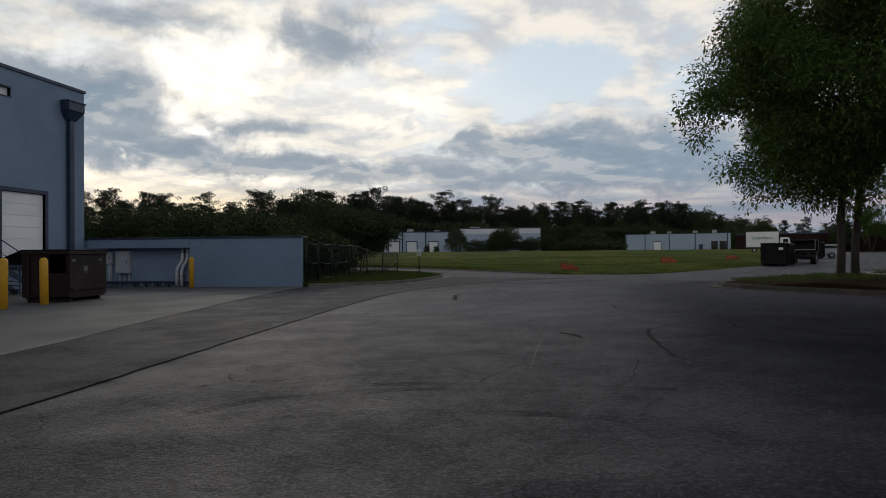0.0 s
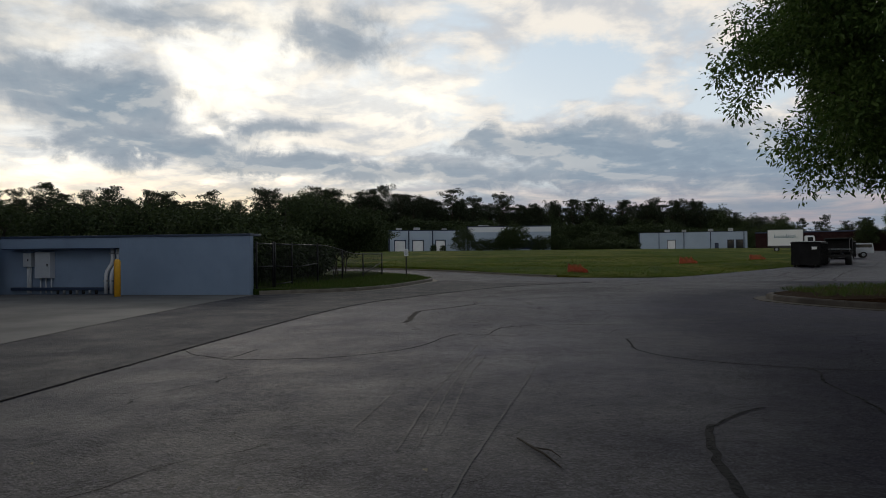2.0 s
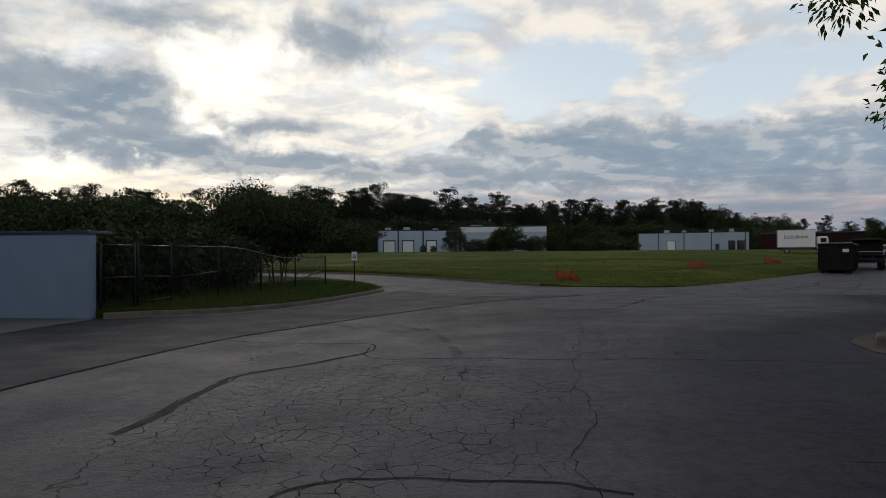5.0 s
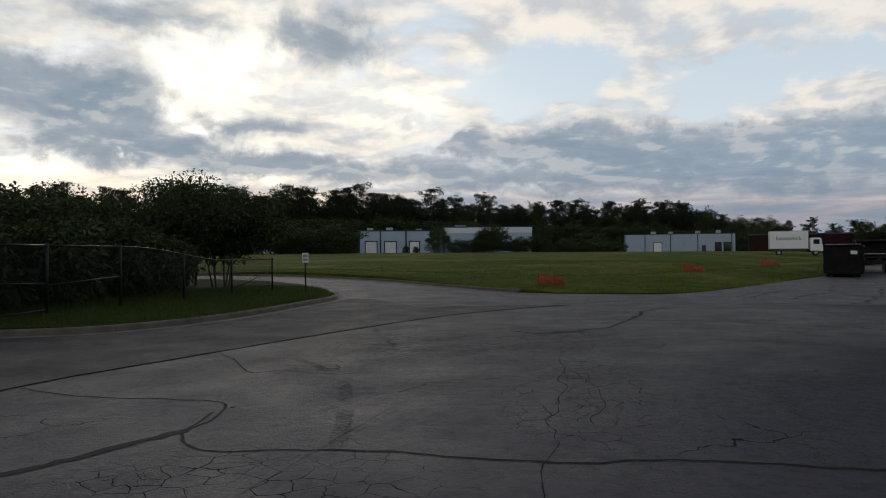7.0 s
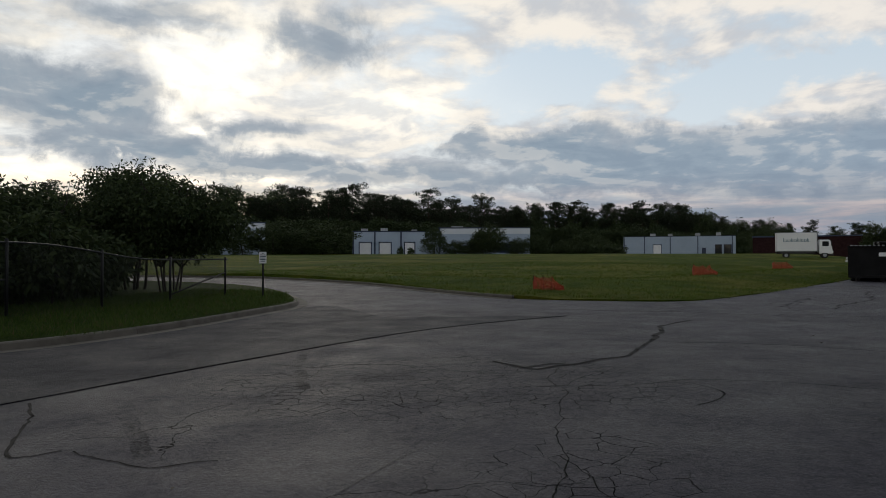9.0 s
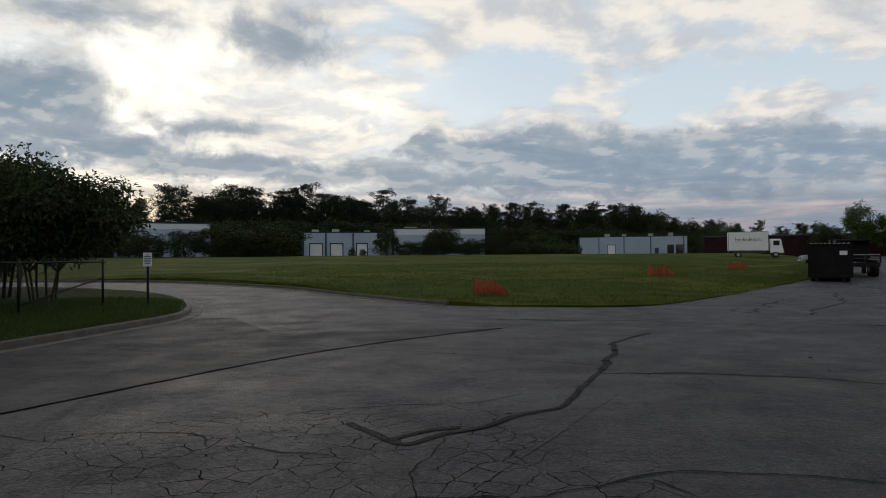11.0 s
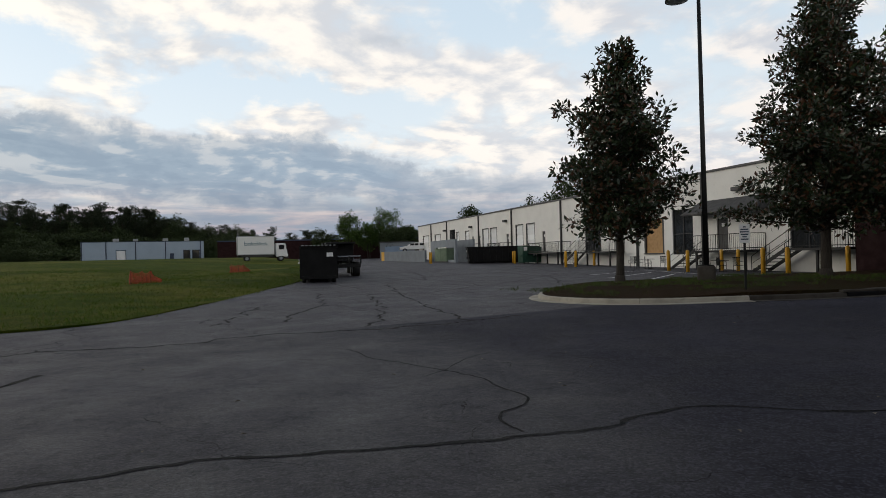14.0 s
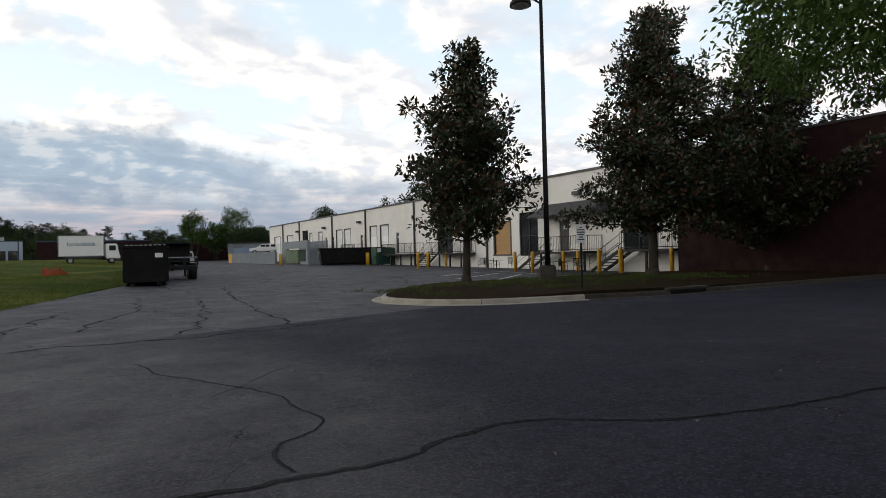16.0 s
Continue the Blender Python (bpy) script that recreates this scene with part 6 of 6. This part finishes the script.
def platform(s0, s1, deck_z, depth, label, gap=None):
    """A steel landing with railings along the wall; gap: where the stairs arrive."""
    root = thing("loading_platform", label, "platform", WM, "steel loading platforms")
    part("deck", box_bm((s0, 0.02, deck_z - 0.14), (s1, depth, deck_z), 0.01), M_STEEL, root)
    n = max(2, int((s1 - s0) / 1.8))
    for i in range(n + 1):
        s = s0 + 0.08 + (s1 - s0 - 0.16) * i / n
        part("leg", box_bm((s - 0.06, depth - 0.16, wall_ground(s) - 0.1), (s + 0.06, depth - 0.04, deck_z - 0.141)), M_STEEL, root)
    runs = [((s0, depth), (s1, depth)), ((s0, 0.05), (s0, depth)), ((s1, 0.05), (s1, depth))]
    for k, (a, b) in enumerate(runs):
        if k == gap:
            continue
        a, b = Vector((*a, 0)), Vector((*b, 0))
        for z in (0.12, 1.06):
            part("rail", tube_bm([a + Vector((0, 0, deck_z + z)), b + Vector((0, 0, deck_z + z))], 0.024, 6), M_STEEL, root)
        m = max(2, int((b - a).length / 0.16))
        for i in range(m + 1):
            p = a.lerp(b, i / m)
            part("baluster", tube_bm([p + Vector((0, 0, deck_z)), p + Vector((0, 0, deck_z + 1.06))], 0.011 if i % 8 else 0.026, 5, None, False), M_STEEL, root)
    return root


def wall_stairs(s_low, direction, rise, run, width, off, label):
    m = WM @ Matrix.Translation((s_low, off, wall_ground(s_low))) @ Matrix.Diagonal((1, 1, 1, 1))
    if direction < 0:
        m = WM @ Matrix.Translation((s_low, off + width, wall_ground(s_low))) @ Matrix.Rotation(math.pi, 4, "Z")
    return rail_stairs("stairs", label, m, rise, run, width, 7, M_STEEL, M_STEEL)


platform(-9.6, -5.6, 1.32, 1.7, "black steel landing with bar railings near the brick corner", 2)
wall_stairs(-2.9, -1, 1.42, 2.65, 1.2, 0.4, "black steel stairs with tube rails")
platform(-2.4, 2.3, 1.30, 1.7, "black steel landing with bar railings under the canopy", 2)
wall_stairs(5.0, -1, 1.36, 2.65, 1.2, 0.4, "black steel stairs with tube rails")
platform(13.2, 19.0, 1.44, 1.6, "black steel landing with bar railings", 2)
wall_stairs(21.6, -1, 1.34, 2.55, 1.2, 0.35, "black steel stairs with tube rails")
platform(22.6, 29.6, 1.5, 1.6, "black steel landing with bar railings in front of double doors")
platform(37.2, 41.2, 1.8, 1.6, "black steel landing with bar railings")
platform(47.6, 51.6, 1.95, 1.6, "black steel landing with bar railings")


def garden_chair():
    root = thing("patio_chair", "black metal mesh patio chair", "chair", WM @ pose(7.6, 2.6, wall_ground(7.6), 0, 0, 200), "seats by the loading building")
    part("seat", box_bm((-0.24, -0.24, 0.42), (0.24, 0.24, 0.45), 0.01), M_STEEL, root)
    bm = bmesh.new()
    for i in range(9):
        bm_box(bm, (-0.235 + i * 0.056, -0.235, 0.46), (-0.215 + i * 0.056, -0.22, 0.92))
    bm_box(bm, (-0.25, -0.245, 0.90), (0.25, -0.21, 0.94))
    part("backrest", bm, M_STEEL, root)
    for x in (-0.22, 0.22):
        for y in (-0.22, 0.22):
            part("leg", tube_bm([(x, y, 0), (x, y, 0.42)], 0.014, 6), M_STEEL, root)
        part("armrest", tube_bm([(x * 1.12, -0.22, 0.66), (x * 1.12, 0.2, 0.66), (x * 1.12, 0.22, 0.44)], 0.014, 6), M_STEEL, root)
    return root


def patio_table(s, off):
    root = thing("patio_table", "black metal patio table beside the chairs", "table", WM @ pose(s, off, wall_ground(s)), "seats by the loading building")
    part("tabletop", tube_bm([(0, 0, 0.71), (0, 0, 0.74)], 0.55, 20), M_STEEL, root)
    part("stem", tube_bm([(0, 0, 0.02), (0, 0, 0.71)], 0.04, 8), M_STEEL, root)
    part("foot", tube_bm([(0, 0, 0), (0, 0, 0.03)], 0.3, 16), M_STEEL, root)


chair = garden_chair()
for s, off, turn in ((6.0, 2.9, 150), (5.6, 1.7, 90), (7.1, 3.5, 250), (-0.6, 3.3, 190), (-2.2, 3.4, 160), (-1.4, 4.2, 0), (-3.0, 2.8, 80)):
    copy_thing(chair, WM @ pose(s, off, wall_ground(s), 0, 0, turn))
patio_table(6.7, 2.4)
patio_table(-1.6, 3.0)
wn = thing("notice", "small white notice on the wall", "sign", WM)
part("board", box_bm((21.0, 0.004, 2.5), (21.5, 0.03, 3.1), 0.005), M_SIGNWHITE, wn)

# ---- orange netting round the drain inlets ----
def net_fence(x, y, r, h, seed, label):
    """Orange mesh slung between a few thin stakes; one end has slumped into the grass."""
    rng = random.Random(seed)
    root = thing("orange_net_fence", label, "safety fence", pose(x, y, field_z(x, y)), "orange nets in the field")
    pts = [(-r, -0.25, h), (-0.15 * r, -0.42, h * 0.94), (0.55 * r, -0.3, h * 0.95), (1.5 * r, -0.1, 0.16), (0.5 * r, 0.5, h * 0.55), (-0.8 * r, 0.45, h * 0.8)]
    for p in pts:
        if p[2] > 0.3:
            part("stake", box_bm((p[0] - 0.012, p[1] - 0.012, -0.2), (p[0] + 0.012, p[1] + 0.012, p[2] + 0.04)), M_NET_STAKE, root)
    n = len(pts)
    for i in range(n):
        a, b = pts[i], pts[(i + 1) % n]
        bm = bmesh.new()
        L = math.hypot(b[0] - a[0], b[1] - a[1])
        sag, ph = 0.10 + 0.14 * rng.random(), rng.random() * 6
        cols, rows = max(4, int(L / 0.05)), 9

        def at(u, v):
            top = (a[2] + (b[2] - a[2]) * u) * (1 - sag * math.sin(math.pi * u))
            fold = 0.05 * math.sin(7 * u + ph) * (1 - 0.4 * v) + 0.03 * math.sin(13 * u + 5 * v + ph)
            k = fold / max(L, 0.1)
            return Vector((a[0] + (b[0] - a[0]) * u - (b[1] - a[1]) * k, a[1] + (b[1] - a[1]) * u + (b[0] - a[0]) * k, v * top))
        for jj in range(rows + 1):
            tube_bm([at(u / 8, jj / rows) for u in range(9)], 0.011, 3, bm, False)
        for k in range(cols + 1):
            tube_bm([at(k / cols, v / 2) for v in range(3)], 0.009, 3, bm, False)
        part("netting", bm, M_NET, root)


net_fence(0.35, 45.6, 0.5, 0.62, 3, "sagging orange safety net round a drain inlet in the grass")
net_fence(9.2, 57.5, 0.55, 0.62, 5, "low orange safety net in the grass")
net_fence(18.6, 74.0, 0.6, 0.62, 8, "orange safety net near the box truck")

# ---- cracks, seams and marks on the asphalt ----
def seal(lines, width, mat, name, label, lift=0.004, uneven=0.6, wob=1.0):
    vs, fs = [], []
    a, b = 0.10 * wob, 0.03 * wob
    for k, ln in enumerate(lines):
        pts = [(p[0] + a * noise.noise((p[0] * 1.3, p[1] * 1.3, k)) + b * noise.noise((p[0] * 6, p[1] * 6, k)), p[1] + a * noise.noise((p[0] * 1.3, p[1] * 1.3, k + 9)) + b * noise.noise((p[0] * 6, p[1] * 6, k + 5))) for p in smooth_line(ln, 0.10)]
        v, f = strip(pts, width, lift, gz, uneven, k)
        fs += [tuple(i + len(vs) for i in q) for q in f]
        vs += v
    tagged(part(name, from_np(name, vs, fs, mat), None), label, "crack", kind="structure")


seal([[(-2.83, 14.28), (-3.07, 15.68), (-3.26, 16.63), (-3.17, 17.06), (-2.63, 17.89), (-2.16, 18.77)],
      [(4.21, 34.58), (3.25, 32.62), (3.19, 31.88), (2.61, 29.24)]], 0.11, M_TAR, "trim_sealed_crack", "wide black crack-sealer bands on the asphalt")
seal([[(2.61, 29.24), (2.02, 27.01), (1.5, 26.31), (0.98, 25.81), (0.75, 25.5), (0.46, 25.78), (0.17, 26.17)], [(1.15, 26.05), (0.85, 25.85), (0.62, 25.6)]], 0.065, M_TAR, "trim_sealed_crack", "broad tarry crack-sealer patch on the asphalt", 0.006, 0.25)
seal([[(-2.16, 18.77), (-2.2, 19.34), (-2.6, 19.88), (-4.09, 20.03), (-5.45, 20.41)], [(-2.28, 19.4), (-2.07, 18.57), (-1.56, 18.19), (-0.58, 18.28), (0.99, 18.15), (1.89, 18.35), (2.8, 18.29), (4.29, 18.34), (8, 18.0)],
      [(1.28, 11.52), (1.41, 10.14), (2.95, 9.21), (5.08, 9.4), (7, 9.2)], [(2.95, 9.21), (2.84, 8.25), (2.85, 7.19), (2.7, 6.57)], [(2.06, 7.35), (1.51, 6.75)],
      [(-4.47, 23.25), (-3.52, 22.25), (-2.98, 21.55), (-2.78, 21.77)],
      [(-4.1, 9.65), (-2.71, 9.87), (-1.81, 10.59), (-1.43, 12.21), (-0.89, 12.13), (-0.74, 13.12), (0.3, 13.5), (1.38, 13.36)], [(-5.4, 10.52), (-4.22, 9.79), (-4.17, 10.6)]],
     0.029, M_TAR, "trim_crack", "narrow black sealed cracks on the asphalt", 0.004)
seal([[(2.57, 28.9), (3.51, 28.98), (4.76, 28.86), (5.71, 28.4), (6.08, 28.24), (6.96, 27.97), (7.67, 27.73), (8.15, 27.85), (8.97, 27.67), (10.0, 26.71), (13, 25.6)]],
     0.05, M_TAR, "trim_sealed_crack", "long black sealed crack across the drive", 0.004, 0.8)
seal([[(8.07, 30.72), (8.9, 31.43), (9.71, 31.88)], [(-5.82, 30.96), (-3.81, 31.0), (-2.44, 29.72)],
      [(0.6, 24.4), (1.5, 24.5), (2.37, 24.84), (3.6, 24.9), (5.2, 24.6)], [(2.37, 24.84), (2.6, 24.3), (2.3, 23.6)], [(-2.9, 26.0), (-2.2, 25.7), (-1.2, 25.9), (-0.6, 25.4), (0.2, 25.3)],
      [(1.6, 27.4), (1.1, 27.0), (0.4, 26.9), (-0.5, 26.6)], [(-2.6, 21.8), (-1.9, 21.5), (-1.3, 21.6)]],
     0.016, M_TAR, "trim_crack", "fine jagged open cracks in the asphalt", 0.004, 1.2, 1.6)
seal([[(7.84, 39.67), (9.18, 42.03), (10.79, 44.68)],
      [(15.67, 47.08), (13, 41), (11.38, 38.21), (10.4, 36.79)],
      [(9.32, 39.1), (10.4, 41.21), (12.39, 43.87), (14.42, 49.15)],
      [(20.3, 53.75), (15.84, 44.33), (12.68, 36.3)],
      [(1.0, 37.6), (4.0, 37.3), (6.73, 36.67), (8.15, 37.0), (9.4, 36.4), (11.77, 36.0), (14.43, 36.3)],
      [(22, 56), (30, 60), (38, 58)],
      [(18, 46), (26, 50), (34, 55)],
      [(24, 66), (32, 72), (42, 76)],
      [(17, 50), (19, 58), (24, 60)],
      [(14, 52), (24, 56), (30, 68)],
      [(26, 47), (31, 53), (33, 60), (40, 66)],
      [(20, 62), (27, 63), (36, 70)],
      [(22, 48), (24, 53), (23, 58)],
      [(28, 55), (36, 52), (44, 57)],
      [(30, 76), (38, 84), (46, 92)]],
     0.07, M_TAR, "trim_crack", "long cracks across the far yard", 0.006, 1.0, 3.0)
seal([[(7.05, 28.05), (7.13, 28.36), (7.34, 28.6), (7.86, 28.86), (8.15, 29.6), (8.38, 30.26), (8.36, 31.39), (8.25, 32.5), (8.43, 33.9)],
      [(2.6, 29.6), (1.43, 30.34), (0.34, 31.03), (-0.95, 31.4)], [(-3.05, 14.84), (-3.2, 17.34)]]
, 0.026, M_TAR, "trim_crack", "thin open cracks in the asphalt", 0.004)
seal([[(0.95, 25.66), (1.1, 22), (1.0, 18.15), (1.04, 16.66), (1.08, 14.92), (1.09, 12)], [(1.1, 22), (1.5, 20.6), (1.35, 19.2)], [(-2.1, 2.6), (-1.5, 3.6), (-0.9, 4.7)], [(-0.6, 2.3), (-0.3, 3.4), (0.3, 4.5)], [(-3.0, 3.3), (-2.4, 4.8), (-1.6, 6.0)], [(-1.5, 3.6), (-1.0, 3.4), (-0.6, 2.9)], [(0.6, 2.2), (0.9, 3.0), (1.0, 3.9)]], 0.009, M_TAR, "trim_crack", "hairline cracks in the asphalt", 0.004, 1.2, 1.6)
seal([[(1.51, 6.75), (1.42, 6.49), (1.39, 5.71), (1.41, 4.83), (1.39, 4.04)]], 0.055, M_TAR, "trim_sealed_crack", "short black crack-sealer band on the asphalt", 0.004, 0.35)
# edge of the newer lane, tarred
v, f = strip([(p[0] + 0.05 * noise.noise((p[0], p[1] * 1.7, 2)), p[1]) for p in smooth_line(SEAM, 0.22)], 0.024, 0.016, gz, 0.9, 5)
tagged(part("trim_seam", from_np("trim_seam", v, f, M_TAR), None), "dark seam between two layers of asphalt", "seam", kind="structure")
seal([[(-0.62, 5.9), (-0.75, 7.68), (-0.82, 9.53), (-0.86, 11.0)], [(-0.50, 6.0), (-0.66, 8.0), (-0.74, 10.13)], [(-0.40, 6.3), (-0.55, 8.2), (-0.6, 9.8)], [(-0.12, 3.2), (-0.09, 5.42), (0.02, 7.67), (0.1, 9.5)],
      [(-1.1, 6.4), (-1.2, 8.4), (-1.25, 10.2)]], 0.016, M_LINE, "trim_scratch", "pale scuffed wheel tracks on the asphalt", 0.004, 1.0, 0.15)
seal([[(-1.3, 14.23), (-0.54, 19.71), (0.19, 22.46), (1.45, 24.89), (3.18, 29.03), (4.8, 33)], [(9.65, 33.02), (7.43, 27.87)]], 0.010, M_LINE, "trim_scratch", "faint pale scored line across the asphalt", 0.004, 0.4, 0.2)
# turning marks of tyres
for k, ln in enumerate([[(-2.72, 1.2), (-2.44, 1.68), (-1.94, 1.96), (-1.26, 2.15), (-0.5, 2.21), (0.24, 2.1), (1.02, 1.78)],
                        [(-2.48, 0.62), (-2.18, 1.0), (-1.64, 1.24), (-0.96, 1.36), (-0.17, 1.36), (0.63, 1.18), (1.6, 0.7)],
                        [(-3.3, 23.2), (-1.77, 21.42), (-0.94, 19.44), (-0.35, 17.21), (-0.2, 15.6)], [(-1.65, 32.2), (-2.9, 30.3), (-3.1, 28.6), (-2.84, 26.73), (-1.72, 24.1)],
                        [(-3.6, 29.2), (-3.01, 30.66), (-2.84, 33.39), (-1.64, 36.33)], [(-4.4, 28.6), (-3.9, 31.0), (-3.6, 34.0), (-2.6, 37.0)],
                        [(-2.54, 2.2), (-1.76, 2.38), (-0.79, 2.43), (0.24, 2.36), (1.18, 2.25)]]):
    v, f = strip(smooth_line(ln, 0.12), 0.15, 0.005, gz, 0.3, k)
    tagged(part("trim_tyre_mark", from_np("trim_tyre_mark", v, f, M_TYRE_MARK), None), "faint dark turning marks of tyres on the asphalt", "tyre mark", kind="structure")
# parking bay lines
for k, (a, b) in enumerate([((29.1, 44.6), (37.4, 48.6)), ((33.3, 51.7), (39.5, 53.5)), ((31.0, 48.2), (38.5, 51.2)), ((32.2, 43.6), (36.0, 45.3)), ((36.2, 43.9), (41.5, 54.2))]):
    v, f = strip(smooth_line([a, b], 0.5), 0.12, 0.006, gz, 0.1, k)
    tagged(part("trim_line", from_np("trim_line", v, f, M_SIGNWHITE), None), "faded white parking line on the asphalt", "road marking", kind="structure")

# drain opening under the kerb; a solid black block paints the dark of its hollow
d = thing("storm_drain", "dark curb inlet with a concrete lid", "drain", pose(24.95, 33.03, -0.15, 0, 0, -17))
part("mouth", box_bm((-0.8, -0.05, 0.03), (0.8, 0.08, 0.14), 0.01), M_BLACK, d)
part("lid", box_bm((-0.95, -0.02, 0.142), (0.95, 0.75, 0.22), 0.02), M_KERB_DARK, d)


# ---- loose things ----
def twig():
    root = thing("fallen_twig", "thin bent twig lying on the asphalt", "twig", pose(0.3, 5.95, gz(0.3, 5.95) + 0.012))
    part("stem", tube_bm([(-0.14, 0.28, 0), (-0.02, 0.05, 0.01), (0.06, -0.06, 0.006), (0.17, -0.28, 0)], [0.006, 0.009, 0.008, 0.004], 6), M_BARK, root)
    part("side_shoot", tube_bm([(-0.02, 0.05, 0.01), (0.1, 0.0, 0.014), (0.16, -0.1, 0.004)], [0.006, 0.005, 0.003], 5), M_BARK, root)


twig()


def litter():
    """Dry leaves here and there on the drive."""
    rng = random.Random(77)
    vs, fs = [], []
    for i in range(60):
        x, y = (rng.uniform(4, 16), rng.uniform(25, 34)) if i % 3 else (rng.uniform(-3, 6), rng.uniform(2, 40))
        a, L = rng.random() * 6.28, rng.uniform(0.018, 0.04)
        z = gz(x, y) + 0.02
        c, s = math.cos(a) * L, math.sin(a) * L
        k = len(vs)
        vs += [(x - c, y - s, z), (x - s * 0.5, y + c * 0.5, z + 0.015), (x + c, y + s, z + 0.004), (x + s * 0.5, y - c * 0.5, z + 0.012)]
        fs.append((k, k + 1, k + 2, k + 3))
    tagged(part("fallen_leaves", from_np("fallen_leaves", vs, fs, M_DRYLEAF), None), "scattered dry leaves on the asphalt", "leaves", kind="stuff")


litter()


def blades(name, label, spots, size, mat, seed):
    """Grass blades in tufts."""
    rng = np.random.default_rng(seed)
    me = leaf_cloud([(x, y, z) for x, y, z in spots], (0.14, 0.14, 0.02), 7, size, rng, mat, name, 0.0, 0.10, 1.6)
    tagged(part(name, me, None), label, "grass", kind="stuff")


rg = random.Random(5)
sp = []
for p in FIELD_S:
    if -30 < p[0] < 26:
        for _ in range(16):
            d = rg.random() ** 1.6 * 2.2
            x, y = p[0] + rg.uniform(-0.5, 0.5) - 0.4 * d, p[1] + 0.15 + d
            sp.append((x, y, field_z(x, y) - 0.02))
for _ in range(9000):
    x, y = rg.uniform(-22, 18), 42 + rg.random() ** 1.3 * 40
    if y > 42.5 + max(0.0, -0.75 * (x + 0.1)) + max(0.0, 1.42 * (x - 5.7)):
        sp.append((x, y, field_z(x, y) - 0.02))
blades("grass_tufts", "rough tufts of field grass", sp, 0.13, leaf_mat("grass_blade", (0.050, 0.095, 0.010), (0.095, 0.130, 0.018), (0.17, 0.15, 0.05), 0.15, 0.7, 0.3, 0.08), 3)
sp = []
for _ in range(5200):
    x, y = rg.uniform(-14, -7.4), rg.uniform(25.6, 42)
    if x < -7.7 - max(0, 28 - y) * 0.9 - max(0, y - 37.5) * 0.55:
        sp.append((x, y, gz(x, y) + 0.14 + 0.10 * sm(0, 5, -8 - x)))
for _ in range(2600):
    x, y = rg.uniform(19, 34), rg.uniform(33, 43)
    if y > 36.5 - 0.3 * (x - 18.5) + 0.6 and noise.noise((x * 0.6, y * 0.6, 2)) > 0.0:
        sp.append((x, y, isl_e_z(x, y)))
for _ in range(1300):
    x, y = rg.uniform(6.2, 16), rg.uniform(17.6, 22)
    if y > 17.6 + max(0, 7.5 - x):
        sp.append((x, y, isl_n_z(x, y)))
blades("lawn_blades", "short lawn grass on the islands", sp, 0.13, leaf_mat("lawn_blade", (0.036, 0.070, 0.014), (0.078, 0.11, 0.025), (0.10, 0.09, 0.04), 0.12, 0.7, 0.3, 0.08), 6)
